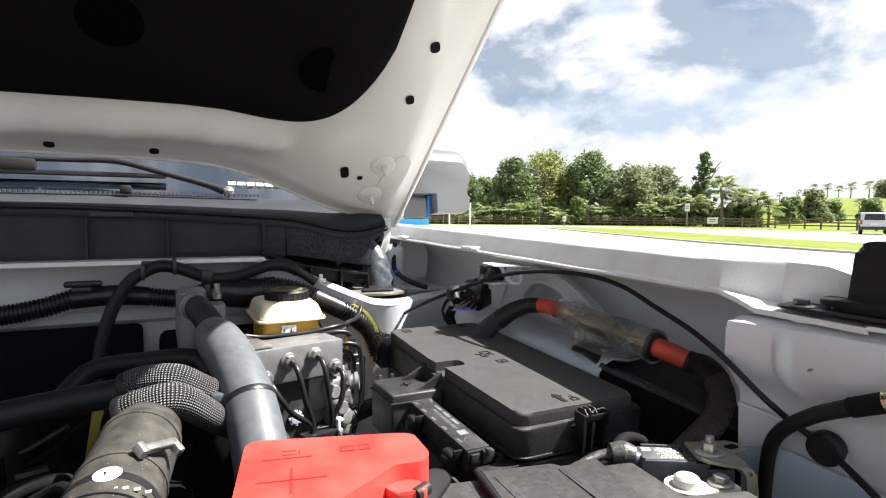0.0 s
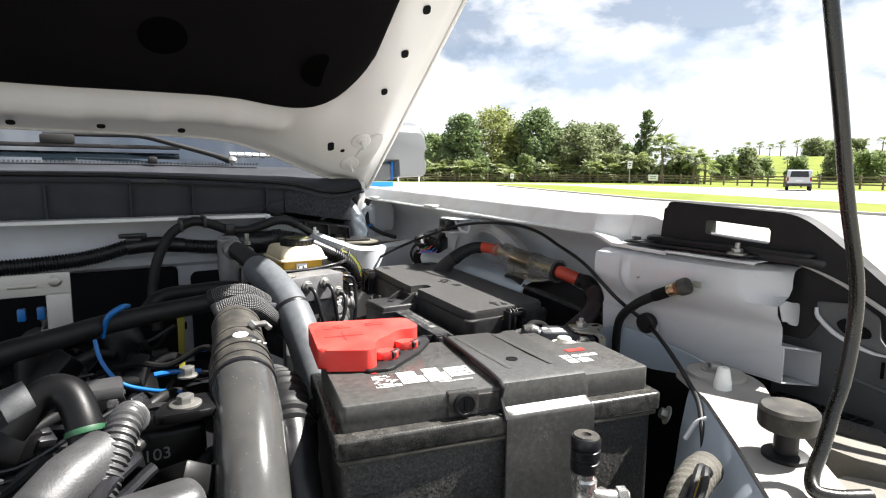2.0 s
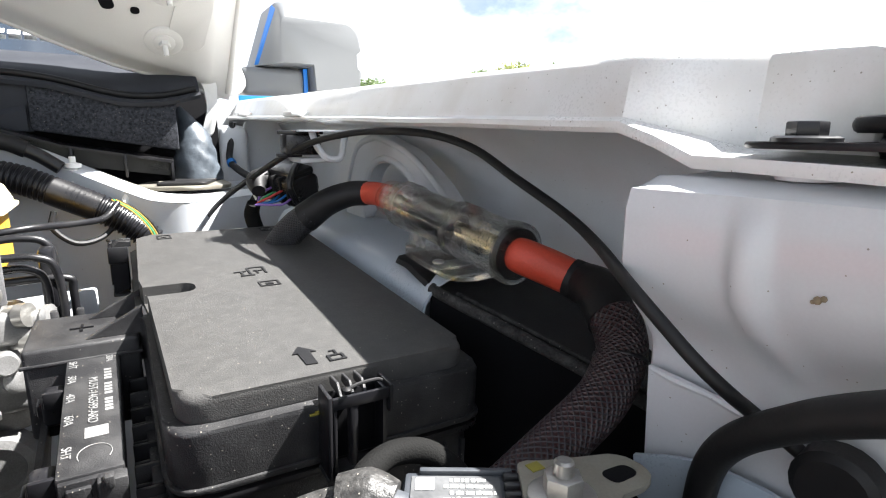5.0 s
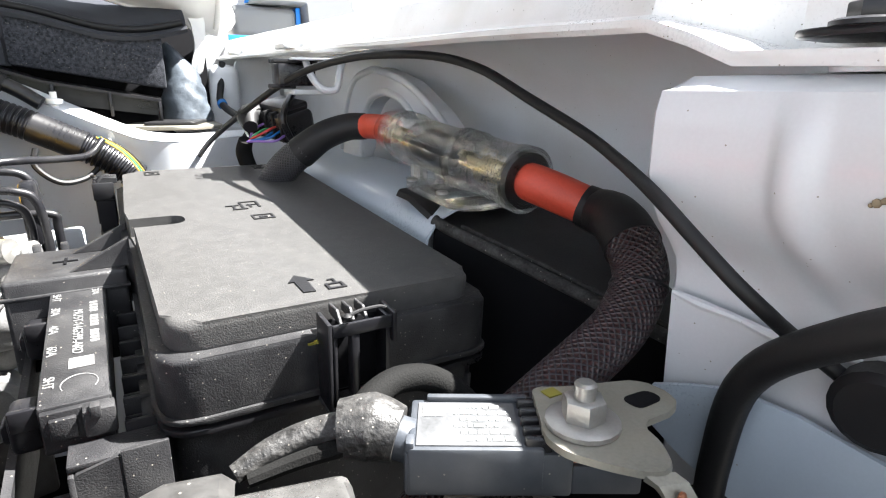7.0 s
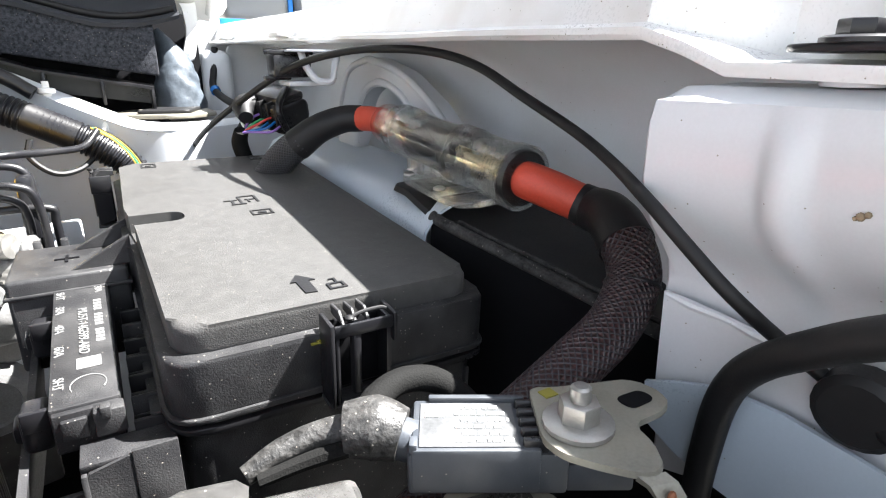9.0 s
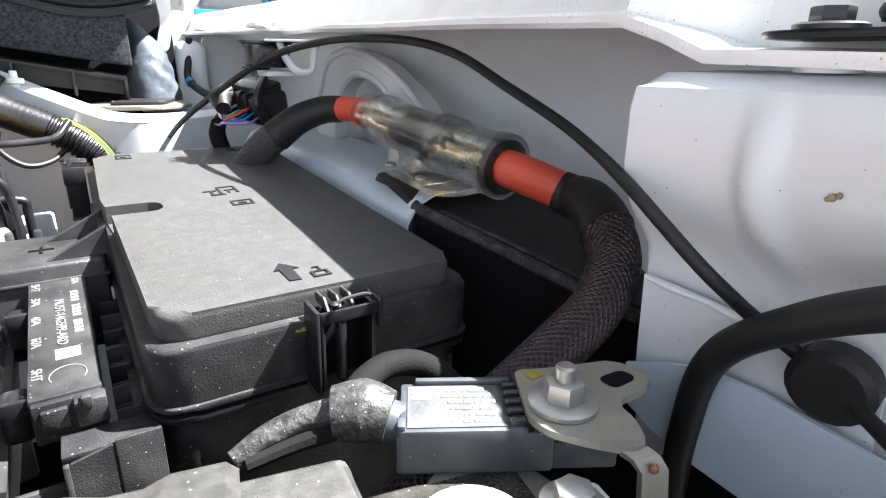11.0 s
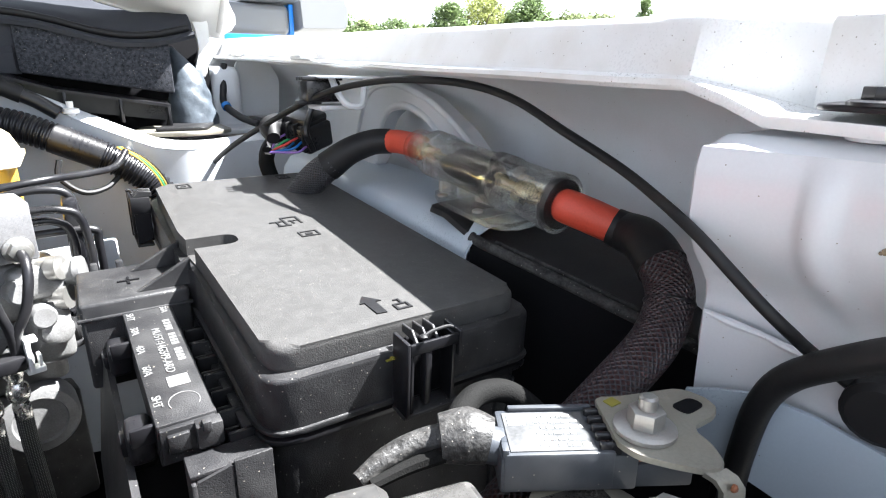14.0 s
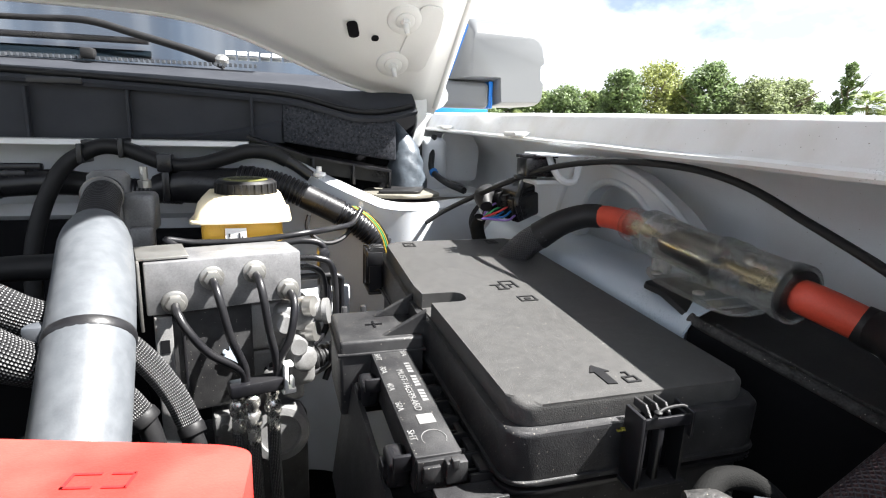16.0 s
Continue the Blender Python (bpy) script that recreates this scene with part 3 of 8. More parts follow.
def build_black_tray():
    ob = thing("splash_plate", (0.42, 0.33, 0.90), "black plastic tray with a felt edge beside the fuse box", "tray")
    edge = [(0.428, 0.394, 1.1425), (0.424, 0.384, 1.1425), (0.418, 0.380, 1.1425), (0.400, 0.379, 1.1425), (0.388, 0.380, 1.1385), (0.376, 0.3845, 1.1315), (0.366, 0.3880, 1.1280), (0.340, 0.3980, 1.1215), (0.310, 0.4100, 1.1137), (0.285, 0.4200, 1.1070), (0.255, 0.4320, 1.0990), (0.232, 0.4400, 1.0930)]
    part("plate", strip([[(x, y, z - 0.003), (x + 0.0015, y, z), (0.44 + 0.4 * max(0.0, x - 0.41), y, z + 0.0005), (0.478, y, z + 0.001)] for y, x, z in edge], 0.003), BLACK, ob)
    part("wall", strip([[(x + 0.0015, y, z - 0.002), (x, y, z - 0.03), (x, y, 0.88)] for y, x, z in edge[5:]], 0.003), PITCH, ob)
    part("felt_edge", tube([(x - 0.0002, y, z + 0.0004) for y, x, z in edge[5:]], 0.0034, 12), FELT, ob, "fuzzy black felt edging")
    part("felt_edge", tube([(x + 0.0085, y, z + 0.0008) for y, x, z in edge[6:]], 0.0016, 8), FELT, ob, "fuzzy black felt edging")
    return ob


def build_lamp_bracket():
    ob = thing("lamp_bracket", (0.42, 0.1, 0.95), "white painted pressed steel bracket behind the headlamp", "bracket")
    ys = [0.2365, 0.2335, 0.2325, 0.2310, 0.2290, 0.2265, 0.2235, 0.2170, *np.linspace(0.205, 0.165, 21), 0.145, 0.10, 0.07, *np.linspace(0.052, 0.010, 9)]
    prof = [(0.034, 1.2095), (0.010, 1.2085), (0.002, 1.204), (0.0, 1.197), (0.0, 1.192), (0.0, 1.186), (0.0, 1.178), (0.002, 1.170), (0.008, 1.160), (0.015, 1.152), (0.020, 1.145), (0.021, 1.138), (0.021, 1.118), (0.024, 1.106), (0.026, 1.096), (0.028, 0.98)]

    def lean(y):
        return 0.389 + (0.24 - y) * 0.09 - 0.0050 * max(0.0, min(1.0, (y - 0.180) / 0.050)) ** 1.5

    rows = []
    for i, y in enumerate(ys):
        fold = 0.030 if i == 0 else (0.004 if i == 1 else (0.0012 if i == 2 else 0.0))
        bay = max(0.0, (0.055 - y) / 0.045) ** 1.6
        row = []
        cap = 1.2095 - (0.0115 - math.sqrt(max(0.0, 0.0115 ** 2 - max(0.0, min(y, 0.2335) - 0.222) ** 2)))
        for dx, z in prof:
            centre = 0.189 - max(0.0, 1.165 - z) * 0.55
            swage = 0.0040 * math.exp(-((y - centre) / 0.0050) ** 4) * max(0.0, min(1.0, (1.199 - z) / 0.010)) * max(0.0, min(1.0, (z - 1.140) / 0.02))
            dish = 0.034 * bay * max(0.0, min(1.0, (z - 1.168) / 0.012))
            row.append((lean(y) + dx + fold - swage + dish, y, max(min(z, cap - 0.0004 * (1.21 - z) / 0.01), 1.085 - 0.20 * max(0.0, y - 0.05))))
        rows.append(row)
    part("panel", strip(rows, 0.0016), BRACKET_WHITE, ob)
    def sheet(y, top, low, out):
        return [(lean(y) + out + 0.001 * k, y, top + (low - top) * k / 3) for k in range(4)]

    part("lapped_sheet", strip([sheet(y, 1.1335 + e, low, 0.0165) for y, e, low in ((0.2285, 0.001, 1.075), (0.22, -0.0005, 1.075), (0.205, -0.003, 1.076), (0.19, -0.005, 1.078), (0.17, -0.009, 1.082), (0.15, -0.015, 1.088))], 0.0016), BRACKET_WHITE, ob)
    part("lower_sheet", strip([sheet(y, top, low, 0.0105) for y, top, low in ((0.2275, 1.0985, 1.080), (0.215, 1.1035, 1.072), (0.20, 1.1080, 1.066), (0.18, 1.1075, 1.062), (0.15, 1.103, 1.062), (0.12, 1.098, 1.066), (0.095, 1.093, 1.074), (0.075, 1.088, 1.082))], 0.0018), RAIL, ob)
    part("sealer_bead", tube([(lean(y) + 0.0158, y, 1.1335 + e) for y, e in ((0.228, 0.0), (0.218, -0.002), (0.205, -0.0035), (0.192, -0.006), (0.17, -0.005))], [0.0012, 0.0020, 0.0014, 0.0020, 0.0010], 8), BRACKET_WHITE, ob)
    part("mud_spot", join(*(lathe([(r, 0), (r * 0.8, 0.0005), (r * 0.3, 0.0007)], axis_matrix((0.3950, y, z), (-1, 0, 0.1)), 7) for y, z, r in ((0.1688, 1.1772, 0.0013), (0.1672, 1.1780, 0.0010), (0.1700, 1.1765, 0.0007)))), MUD, ob, "splash of dried mud")
    # open box end, leaning down outwards, and the arm above it
    def slab(x0, x1, z0, z1, y0=0.006, y1=0.07):
        bm = rbox(x0, x1, y0, y1, z0, z1, 0.0005, 1)
        for v in bm.verts:
            v.co.z -= (v.co.x - 0.430) * 0.24
        return bm

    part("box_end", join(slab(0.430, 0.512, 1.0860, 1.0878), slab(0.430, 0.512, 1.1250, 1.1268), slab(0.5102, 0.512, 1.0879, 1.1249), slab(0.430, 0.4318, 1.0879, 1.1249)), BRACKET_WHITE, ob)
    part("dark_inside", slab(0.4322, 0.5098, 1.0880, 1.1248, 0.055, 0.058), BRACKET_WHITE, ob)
    arm = rounded([(0.417, 1.172), (0.426, 1.176), (0.440, 1.172), (0.455, 1.170), (0.456, 1.147), (0.452, 1.1455), (0.446, 1.147), (0.440, 1.1485), (0.432, 1.1535), (0.425, 1.1535)], [0.002, 0.006, 0.006, 0.004, 0.004, 0.003, 0.003, 0.004, 0.004, 0.002], 5)
    part("end_arm", prism(arm, 0.0, 0.002, 0.0006, 2, Matrix(((1, 0, 0, 0), (0, 0, 1, 0.0065), (0, 1, 0, 0), (0, 0, 0, 1)))), BRACKET_WHITE, ob)
    # added black slab: stands for the shade in the gap, hides the ground
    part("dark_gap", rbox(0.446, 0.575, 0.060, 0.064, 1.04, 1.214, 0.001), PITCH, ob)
    part("cover_plate", prism(rounded([(0.4005, 0.203), (0.436, 0.205), (0.442, 0.03), (0.404, 0.035)], 0.010), 1.2186, 1.2208, 0.0008), BLACK_GLOSS, ob, "thin black cover plate")
    part("spacer", lathe([(0.0088, 0), (0.0092, 0.0006), (0.0092, 0.0040), (0.0088, 0.0046)], axis_matrix((0.4110, 0.184, 1.2092), (0, 0, 1)), 24), BRACKET_WHITE, ob, "pale round spacer")
    bolt("bolt", (0.407, 0.184, 1.2208), (0, 0, 1), 0.0056, ob, 1.7, mat=BLACK_GLOSS)
    bolt("bolt", (0.405, 0.050, 1.2208), (0, 0, 1), 0.0056, ob, 1.8, stud=0.006)
    return ob


def build_sight():
    ob = thing("grab_bar", (0.44, 0.05, 1.10), "black plastic grab bar on the fender with a long slot", "grab bar")
    m = Matrix(((0, 0, 1, 0.424), (1, 0, 0, 0), (0, 1, 0, 0), (0, 0, 0, 1)))
    outer = rounded([(0.162, 1.220), (0.157, 1.268), (0.148, 1.2725), (0.0, 1.266), (-0.030, 1.246), (-0.060, 1.222), (-0.122, 1.170), (-0.16, 1.134), (-0.24, 1.058), (-0.235, 1.045), (-0.150, 1.130), (-0.098, 1.172), (-0.045, 1.203), (-0.01, 1.214)],
                    [0.004, 0.008, 0.008, 0.03, 0.02, 0.03, 0.03, 0.03, 0.003, 0.003, 0.03, 0.03, 0.02, 0.01])
    body = prism(outer, 0.0, 0.020, 0.005, 3, m)
    ob_body = part("body", body, BLACK, ob)
    hole = prism(rounded([(0.101, 1.2365), (0.101, 1.2535), (0.027, 1.2495), (0.027, 1.2325)], 0.004), -0.01, 0.05, 0, 2, m)
    cutter = part("cutter", hole, PLASTIC, None)
    mod = ob_body.modifiers.new("slot", "BOOLEAN")
    mod.object, mod.solver = cutter, "EXACT"
    bpy.context.view_layer.update()
    me = bpy.data.meshes.new_from_object(ob_body.evaluated_get(bpy.context.evaluated_depsgraph_get()))
    ob_body.modifiers.clear()
    me.set_sharp_from_angle(angle=radians(38))
    ob_body.data = me
    bpy.data.objects.remove(cutter)
    part("foot", prism(rounded([(0.416, 0.172), (0.462, 0.176), (0.466, -0.03), (0.418, -0.03)], 0.012), 1.2158, 1.2235, 0.003), BLACK_GLOSS, ob)
    part("gasket", prism(rounded([(0.411, 0.178), (0.466, 0.182), (0.470, -0.02), (0.413, -0.02)], 0.014), 1.2235, 1.2285, 0.002), BLACK, ob)
    side = Matrix(((0, 0, 1, 0.4580), (1, 0, 0, 0), (0, 1, 0, 0), (0, 0, 0, 1)))
    # black panel, made larger to keep the sun off the bracket end
    part("under_panel", prism(rounded([(0.050, 1.2155), (-0.01, 1.2155), (-0.045, 1.206), (-0.098, 1.176), (-0.150, 1.134), (-0.22, 1.066), (-0.222, 1.052), (-0.155, 1.116), (-0.10, 1.157), (-0.070, 1.166), (-0.030, 1.172), (-0.012, 1.152), (0.0, 1.132), (0.050, 1.130)], 0.003, 3), 0.0, 0.005, 0.0012, 2, side), BLACK, ob, "black panel under the bar")
    bowl = prism(rounded([(-0.010, 1.176), (-0.014, 1.161), (-0.028, 1.149), (-0.044, 1.141), (-0.064, 1.1355), (-0.076, 1.1350), (-0.078, 1.1385), (-0.068, 1.150), (-0.066, 1.170), (-0.05, 1.18)], 0.003, 4), 0.0, 0.0025, 0.0008, 2, Matrix(((0, 0, 1, 0.4530), (1, 0, 0, 0), (0, 1, 0, 0), (0, 0, 0, 1))))
    flange = part("flange", bowl, FASCIA, ob, "grey curved flange with a dark hole")
    part("lip", tube([(0.4515, -0.011, 1.170), (0.4505, -0.014, 1.161), (0.4500, -0.028, 1.149), (0.4500, -0.044, 1.1415), (0.4505, -0.062, 1.1362), (0.4515, -0.076, 1.1352)], [0.0015, 0.0024, 0.0024, 0.0022, 0.0018, 0.0010], 10), BRACKET_WHITE, flange, "pale rolled lip")
    part("hole", prism(rounded([(-0.029, 1.158), (-0.038, 1.165), (-0.060, 1.157), (-0.062, 1.149), (-0.046, 1.145), (-0.036, 1.150)], 0.005, 5), 0.0, 0.0012, 0.0003, 1, Matrix(((0, 0, 1, 0.4515), (1, 0, 0, 0), (0, 1, 0, 0), (0, 0, 0, 1)))), PITCH, flange, "dark hole")
    part("edge_strip", tube([(0.4240, -0.004, 1.2150), (0.4228, -0.020, 1.2118), (0.4224, -0.045, 1.2025), (0.4222, -0.073, 1.1880), (0.4220, -0.098, 1.1725), (0.4220, -0.122, 1.1540), (0.4220, -0.145, 1.1350), (0.4220, -0.180, 1.1020)], [0.0006, 0.0012, 0.0018, 0.0024, 0.0028, 0.0030, 0.0032, 0.0032], 8), ZINC, ob, "bright worn edge strip")
    return ob


def hood_z(x, y):
    t = min(1, max(0, (0.27 - x) / 0.26))
    return 1.357 - 0.8 * (y - 0.813) + 0.047 * t * t * (3 - 2 * t)


HOOD_N = Vector((0, -0.8, -1)).normalized()


def hood_rear(x):
    return float(np.interp(x, [-0.9, -0.3, -0.05, 0.10, 0.19, 0.29, 0.335, 0.362], [0.85, 0.852, 0.855, 0.862, 0.876, 0.897, 0.915, 0.925]))


PAD_LINE = smooth_path([(-0.9, 0.766, 0), (-0.2, 0.768, 0), (-0.1, 0.766, 0), (0.05, 0.764, 0), (0.115, 0.758, 0), (0.165, 0.742, 0), (0.202, 0.714, 0), (0.228, 0.674, 0), (0.243, 0.629, 0), (0.25, 0.57, 0), (0.256, 0.40, 0)], 8)


def pad_rear(x):
    return float(np.interp(x, [p.x for p in PAD_LINE], [p.y for p in PAD_LINE]))


def build_hood():
    ob = thing("hood", (-0.2, 0.9, 1.25), "open white hood seen from below, propped up", "hood")
    xs = sorted({*np.linspace(-0.95, -0.2, 12), *np.linspace(-0.2, 0.368, 44)})
    rows = []
    for x in xs:
        row = []
        for s in [0, 0.004, 0.010, 0.018, 0.026, 0.034, 0.042, 0.050, 0.058, 0.066, 0.074, 0.082, 0.09, 0.10, 0.115, 0.13, 0.16, 0.2, 0.25, 0.3, 0.37, 0.45, 0.55, 0.7, 0.85, 1.03]:
            y = hood_rear(x) - s
            gap = y - pad_rear(min(x, 0.2555))
            side = max(0.0, min(1.0, (0.352 - x) / 0.02))
            lip = max(0.0, min(1.0, (s - 0.008) / 0.018))
            if x < 0.14:
                ridge = 0.020 * math.exp(-((gap - 0.030) / 0.018) ** 2) * min(1, (0.16 - x) / 0.06)
                ridge += 0.006 * math.exp(-((gap - 0.030) / 0.02) ** 2) * math.exp(-(((x + 0.02) % 0.12 - 0.06) / 0.015) ** 2)
            else:
                ridge = 0.0
            swell = 0.010 * lip * side
            d = HOOD_N * (ridge + swell)
            row.append((x + d.x, y + d.y, hood_z(x, y) + d.z))
        rows.append(row)
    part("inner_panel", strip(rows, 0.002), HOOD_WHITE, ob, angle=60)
    # rolled edge along the side and the rear
    side = [(0.366, y, hood_z(0.366, y) + 0.001) for y in np.linspace(0.915, -0.10, 14)]
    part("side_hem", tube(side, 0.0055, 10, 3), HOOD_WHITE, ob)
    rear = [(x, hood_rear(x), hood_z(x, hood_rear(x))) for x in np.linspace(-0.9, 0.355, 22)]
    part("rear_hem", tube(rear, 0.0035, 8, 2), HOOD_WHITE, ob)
    # liner
    liner = []
    for x in [-0.88, -0.6, -0.4, -0.2, -0.1, 0.0, 0.05, *np.linspace(0.08, 0.25, 28)]:
        y0 = pad_rear(x)
        row = []
        for k, s in enumerate([0, 0.002, 0.008, 0.05, 0.1, 0.2, 0.35, 0.5, 0.68]):
            y = y0 - s
            d = HOOD_N * ((0.006, 0.014, 0.018, 0.019, 0.019, 0.019, 0.019, 0.019, 0.019)[k] * (1.0 if x < 0.249 else 0.5))
            row.append((x, y + d.y, hood_z(x, y) + d.z))
        liner.append(row)
    pad = part("liner", strip(liner, -0.006), PAD, ob, "black fabric hood liner", 70)
    # oval shade of the liner hollows, put on as blacker discs
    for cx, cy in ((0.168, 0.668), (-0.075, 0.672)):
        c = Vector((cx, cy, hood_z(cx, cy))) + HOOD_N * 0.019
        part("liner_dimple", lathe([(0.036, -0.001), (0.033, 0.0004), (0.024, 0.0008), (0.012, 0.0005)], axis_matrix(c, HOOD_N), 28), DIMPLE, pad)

    def hole(x, y, w, h, turn=0.0):
        c = Vector((x, y, hood_z(x, y))) + HOOD_N * 0.0128
        m = axis_matrix(c, HOOD_N) @ pose(0, 0, 0, 0, 0, turn)
        part("hole", prism(rounded([(-w, -h), (w, -h), (w, h), (-w, h)], min(w, h) * 0.98, 6), 0, 0.0006, 0, 2, m), PITCH, ob, "dark punched hole")

    hole(0.297, 0.611, 0.0065, 0.0085, 20)
    hole(0.291, 0.681, 0.006, 0.008, 20)
    hole(0.2995, 0.54, 0.0065, 0.0085, 20)
    hole(0.232, 0.805, 0.0065, 0.0125, 15)
    hole(0.259, 0.811, 0.0045, 0.0045)
    for x, y in ((-0.036, 0.834), (-0.159, 0.832), (-0.28, 0.832), (-0.40, 0.832)):
        hole(x, y, 0.0065, 0.0055)
    # hinge: two pressed pads with studs and the arm down to the body
    hinge = None
    for x, y in ((0.290, 0.787), (0.287, 0.842)):
        c = Vector((x, y, hood_z(x, y))) + HOOD_N * 0.0125
        hinge = part("hinge_pad", lathe([(0.0215, -0.002), (0.0205, 0.0012), (0.0185, 0.0022), (0.012, 0.0024)], axis_matrix(c, HOOD_N), 30), HOOD_WHITE, ob)
        bolt("hinge_bolt", c + HOOD_N * 0.0022, HOOD_N, 0.0060, hinge, 1.9, 0.007, HOOD_WHITE, stud=0.014)
    m = axis_matrix(Vector((0.306, 0.815, hood_z(0.306, 0.815))) + HOOD_N * 0.0122, HOOD_N)
    part("hinge_strap", prism(rounded([(-0.018, -0.045), (0.022, -0.046), (0.030, 0.020), (0.028, 0.058), (0.0, 0.060), (-0.012, 0.0)], 0.012), 0, 0.0018, 0.0008, 2, m), HOOD_WHITE, ob)
    arm = rounded([(0.310, 1.3215), (0.3352, 1.3120), (0.3495, 1.2870), (0.3485, 1.2476), (0.3400, 1.2165), (0.3268, 1.2201), (0.3360, 1.2527), (0.3328, 1.2835), (0.3140, 1.2990)], 0.009, 5)
    part("hinge_arm", prism(arm, 0, 0.008, 0.002, 3, Matrix(((1, 0, 0, 0), (0, 0, 1, 0.896), (0, 1, 0, 0), (0, 0, 0, 1)))), WHITE, ob)
    return ob


def build_cowl():
    ob = thing("cowl_panel", (0.0, 0.90, 1.15), "charcoal plastic cowl panel below the windscreen", "cowl")
    for x in (0.114, -0.021, -0.122, -0.245, -0.37, -0.50, -0.64):
        part("rib", rbox(x - 0.0016, x + 0.0016, 0.840, 0.8495, 1.222, 1.280, 0.0008), COWL, ob)
    part("fold", strip([[(x, 0.8485, 1.229 + 0.022 * max(0, x / 0.15) ** 2), (x, 0.8445, 1.2265 + 0.018 * max(0, x / 0.15) ** 2), (x, 0.8485, 1.2235)] for x in np.linspace(-0.01, 0.148, 10)], 0.001), COWL, ob)

    def lip(x):
        return float(np.interp(x, [-0.95, -0.146, 0.006, 0.1436, 0.170, 0.1998, 0.225, 0.2388, 0.265, 0.29, 0.3155, 0.33], [1.292, 1.2862, 1.2802, 1.2720, 1.2690, 1.2620, 1.2550, 1.2522, 1.2520, 1.2550, 1.2620, 1.266]))

    ys = [(0.842, -0.001), (0.840, 0.003), (0.843, 0.0065), (0.852, 0.0075), (0.856, 0.013), (0.868, 0.0175), (0.90, 0.024), (0.93, 0.034), (0.975, 0.036)]
    rows = []
    for x in np.linspace(-0.95, 0.322, 60):
        base = 1.280 + 0.004 * (1 - min(1, max(0, (x + 0.1) / 0.3)))
        rows.append([(x, y, lip(x) + dz + (base - lip(x)) * (0, 0, 0, 0, 0.15, 0.35, 0.7, 0.95, 1.0)[k]) for k, (y, dz) in enumerate(ys)])
    part("front_wall", strip([[(x, 0.852, lip(x) + 0.005), (x, 0.853, 1.2225)] for x in np.linspace(-0.95, 0.152, 24)], 0.002), COWL, ob)
    part("top_cover", strip(rows, 0.0018), COWL, ob)
    part("seal", tube([(x, 0.8535, lip(x) + 0.0115) for x in np.linspace(-0.95, 0.318, 40)], 0.0040, 10, 2), BLACK, ob, "black rubber seal")
    part("cover_joint", rbox(-0.118, -0.064, 0.8375, 0.841, 1.283, 1.2905, 0.0012), BLACK_GLOSS, ob)
    part("back_plate", rbox(-0.95, 0.352, 0.930, 0.936, 1.12, 1.300, 0.001), PITCH, ob)
    teeth = join(*(rbox(x, x + 0.0036, 0.921, 0.928, 1.3185, 1.3225, 0) for x in np.arange(-0.9, 0.12, 0.0062)))
    part("mesh_edge", teeth, SENSOR, ob)
    bm = rbox(0.150, 0.2945, 0.846, 0.876, 1.2238, 1.2803, 0.003)
    bmesh.ops.subdivide_edges(bm, edges=[e for e in bm.edges if abs(e.verts[0].co.x - e.verts[1].co.x) > 0.1], cuts=9)
    for v in bm.verts:
        t = max(0.0, (v.co.x - 0.150) / 0.1445)
        if v.co.z > 1.25:
            v.co.z += lip(v.co.x) + 0.001 - 1.2803
        else:
            v.co.z -= 0.023 * t
    part("foam_block", bm, FOAM, ob, "grey foam end block")
    # ledge with three ribs under the foam
    part("ledge", strip([[(0.110, 0.840, 1.229), (0.110, 0.840, 1.208)], [(0.180, 0.846, 1.208), (0.180, 0.846, 1.186)], [(0.284, 0.850, 1.1895), (0.284, 0.850, 1.171)]], 0.003), BLACK_GLOSS, ob)
    part("ledge_top", strip([[(0.108, 0.818, 1.231), (0.108, 0.856, 1.233)], [(0.178, 0.824, 1.2085), (0.178, 0.862, 1.2105)], [(0.286, 0.832, 1.1895), (0.288, 0.880, 1.1915)]], 0.003), BLACK_GLOSS, ob)
    for x, y, z in ((0.185, 0.834, 1.184), (0.236, 0.840, 1.176), (0.284, 0.844, 1.168)):
        part("rib", rbox(x - 0.0015, x + 0.0015, y - 0.012, y + 0.012, z - 0.004, z + 0.021, 0.0006), BLACK_GLOSS, ob)
    return ob


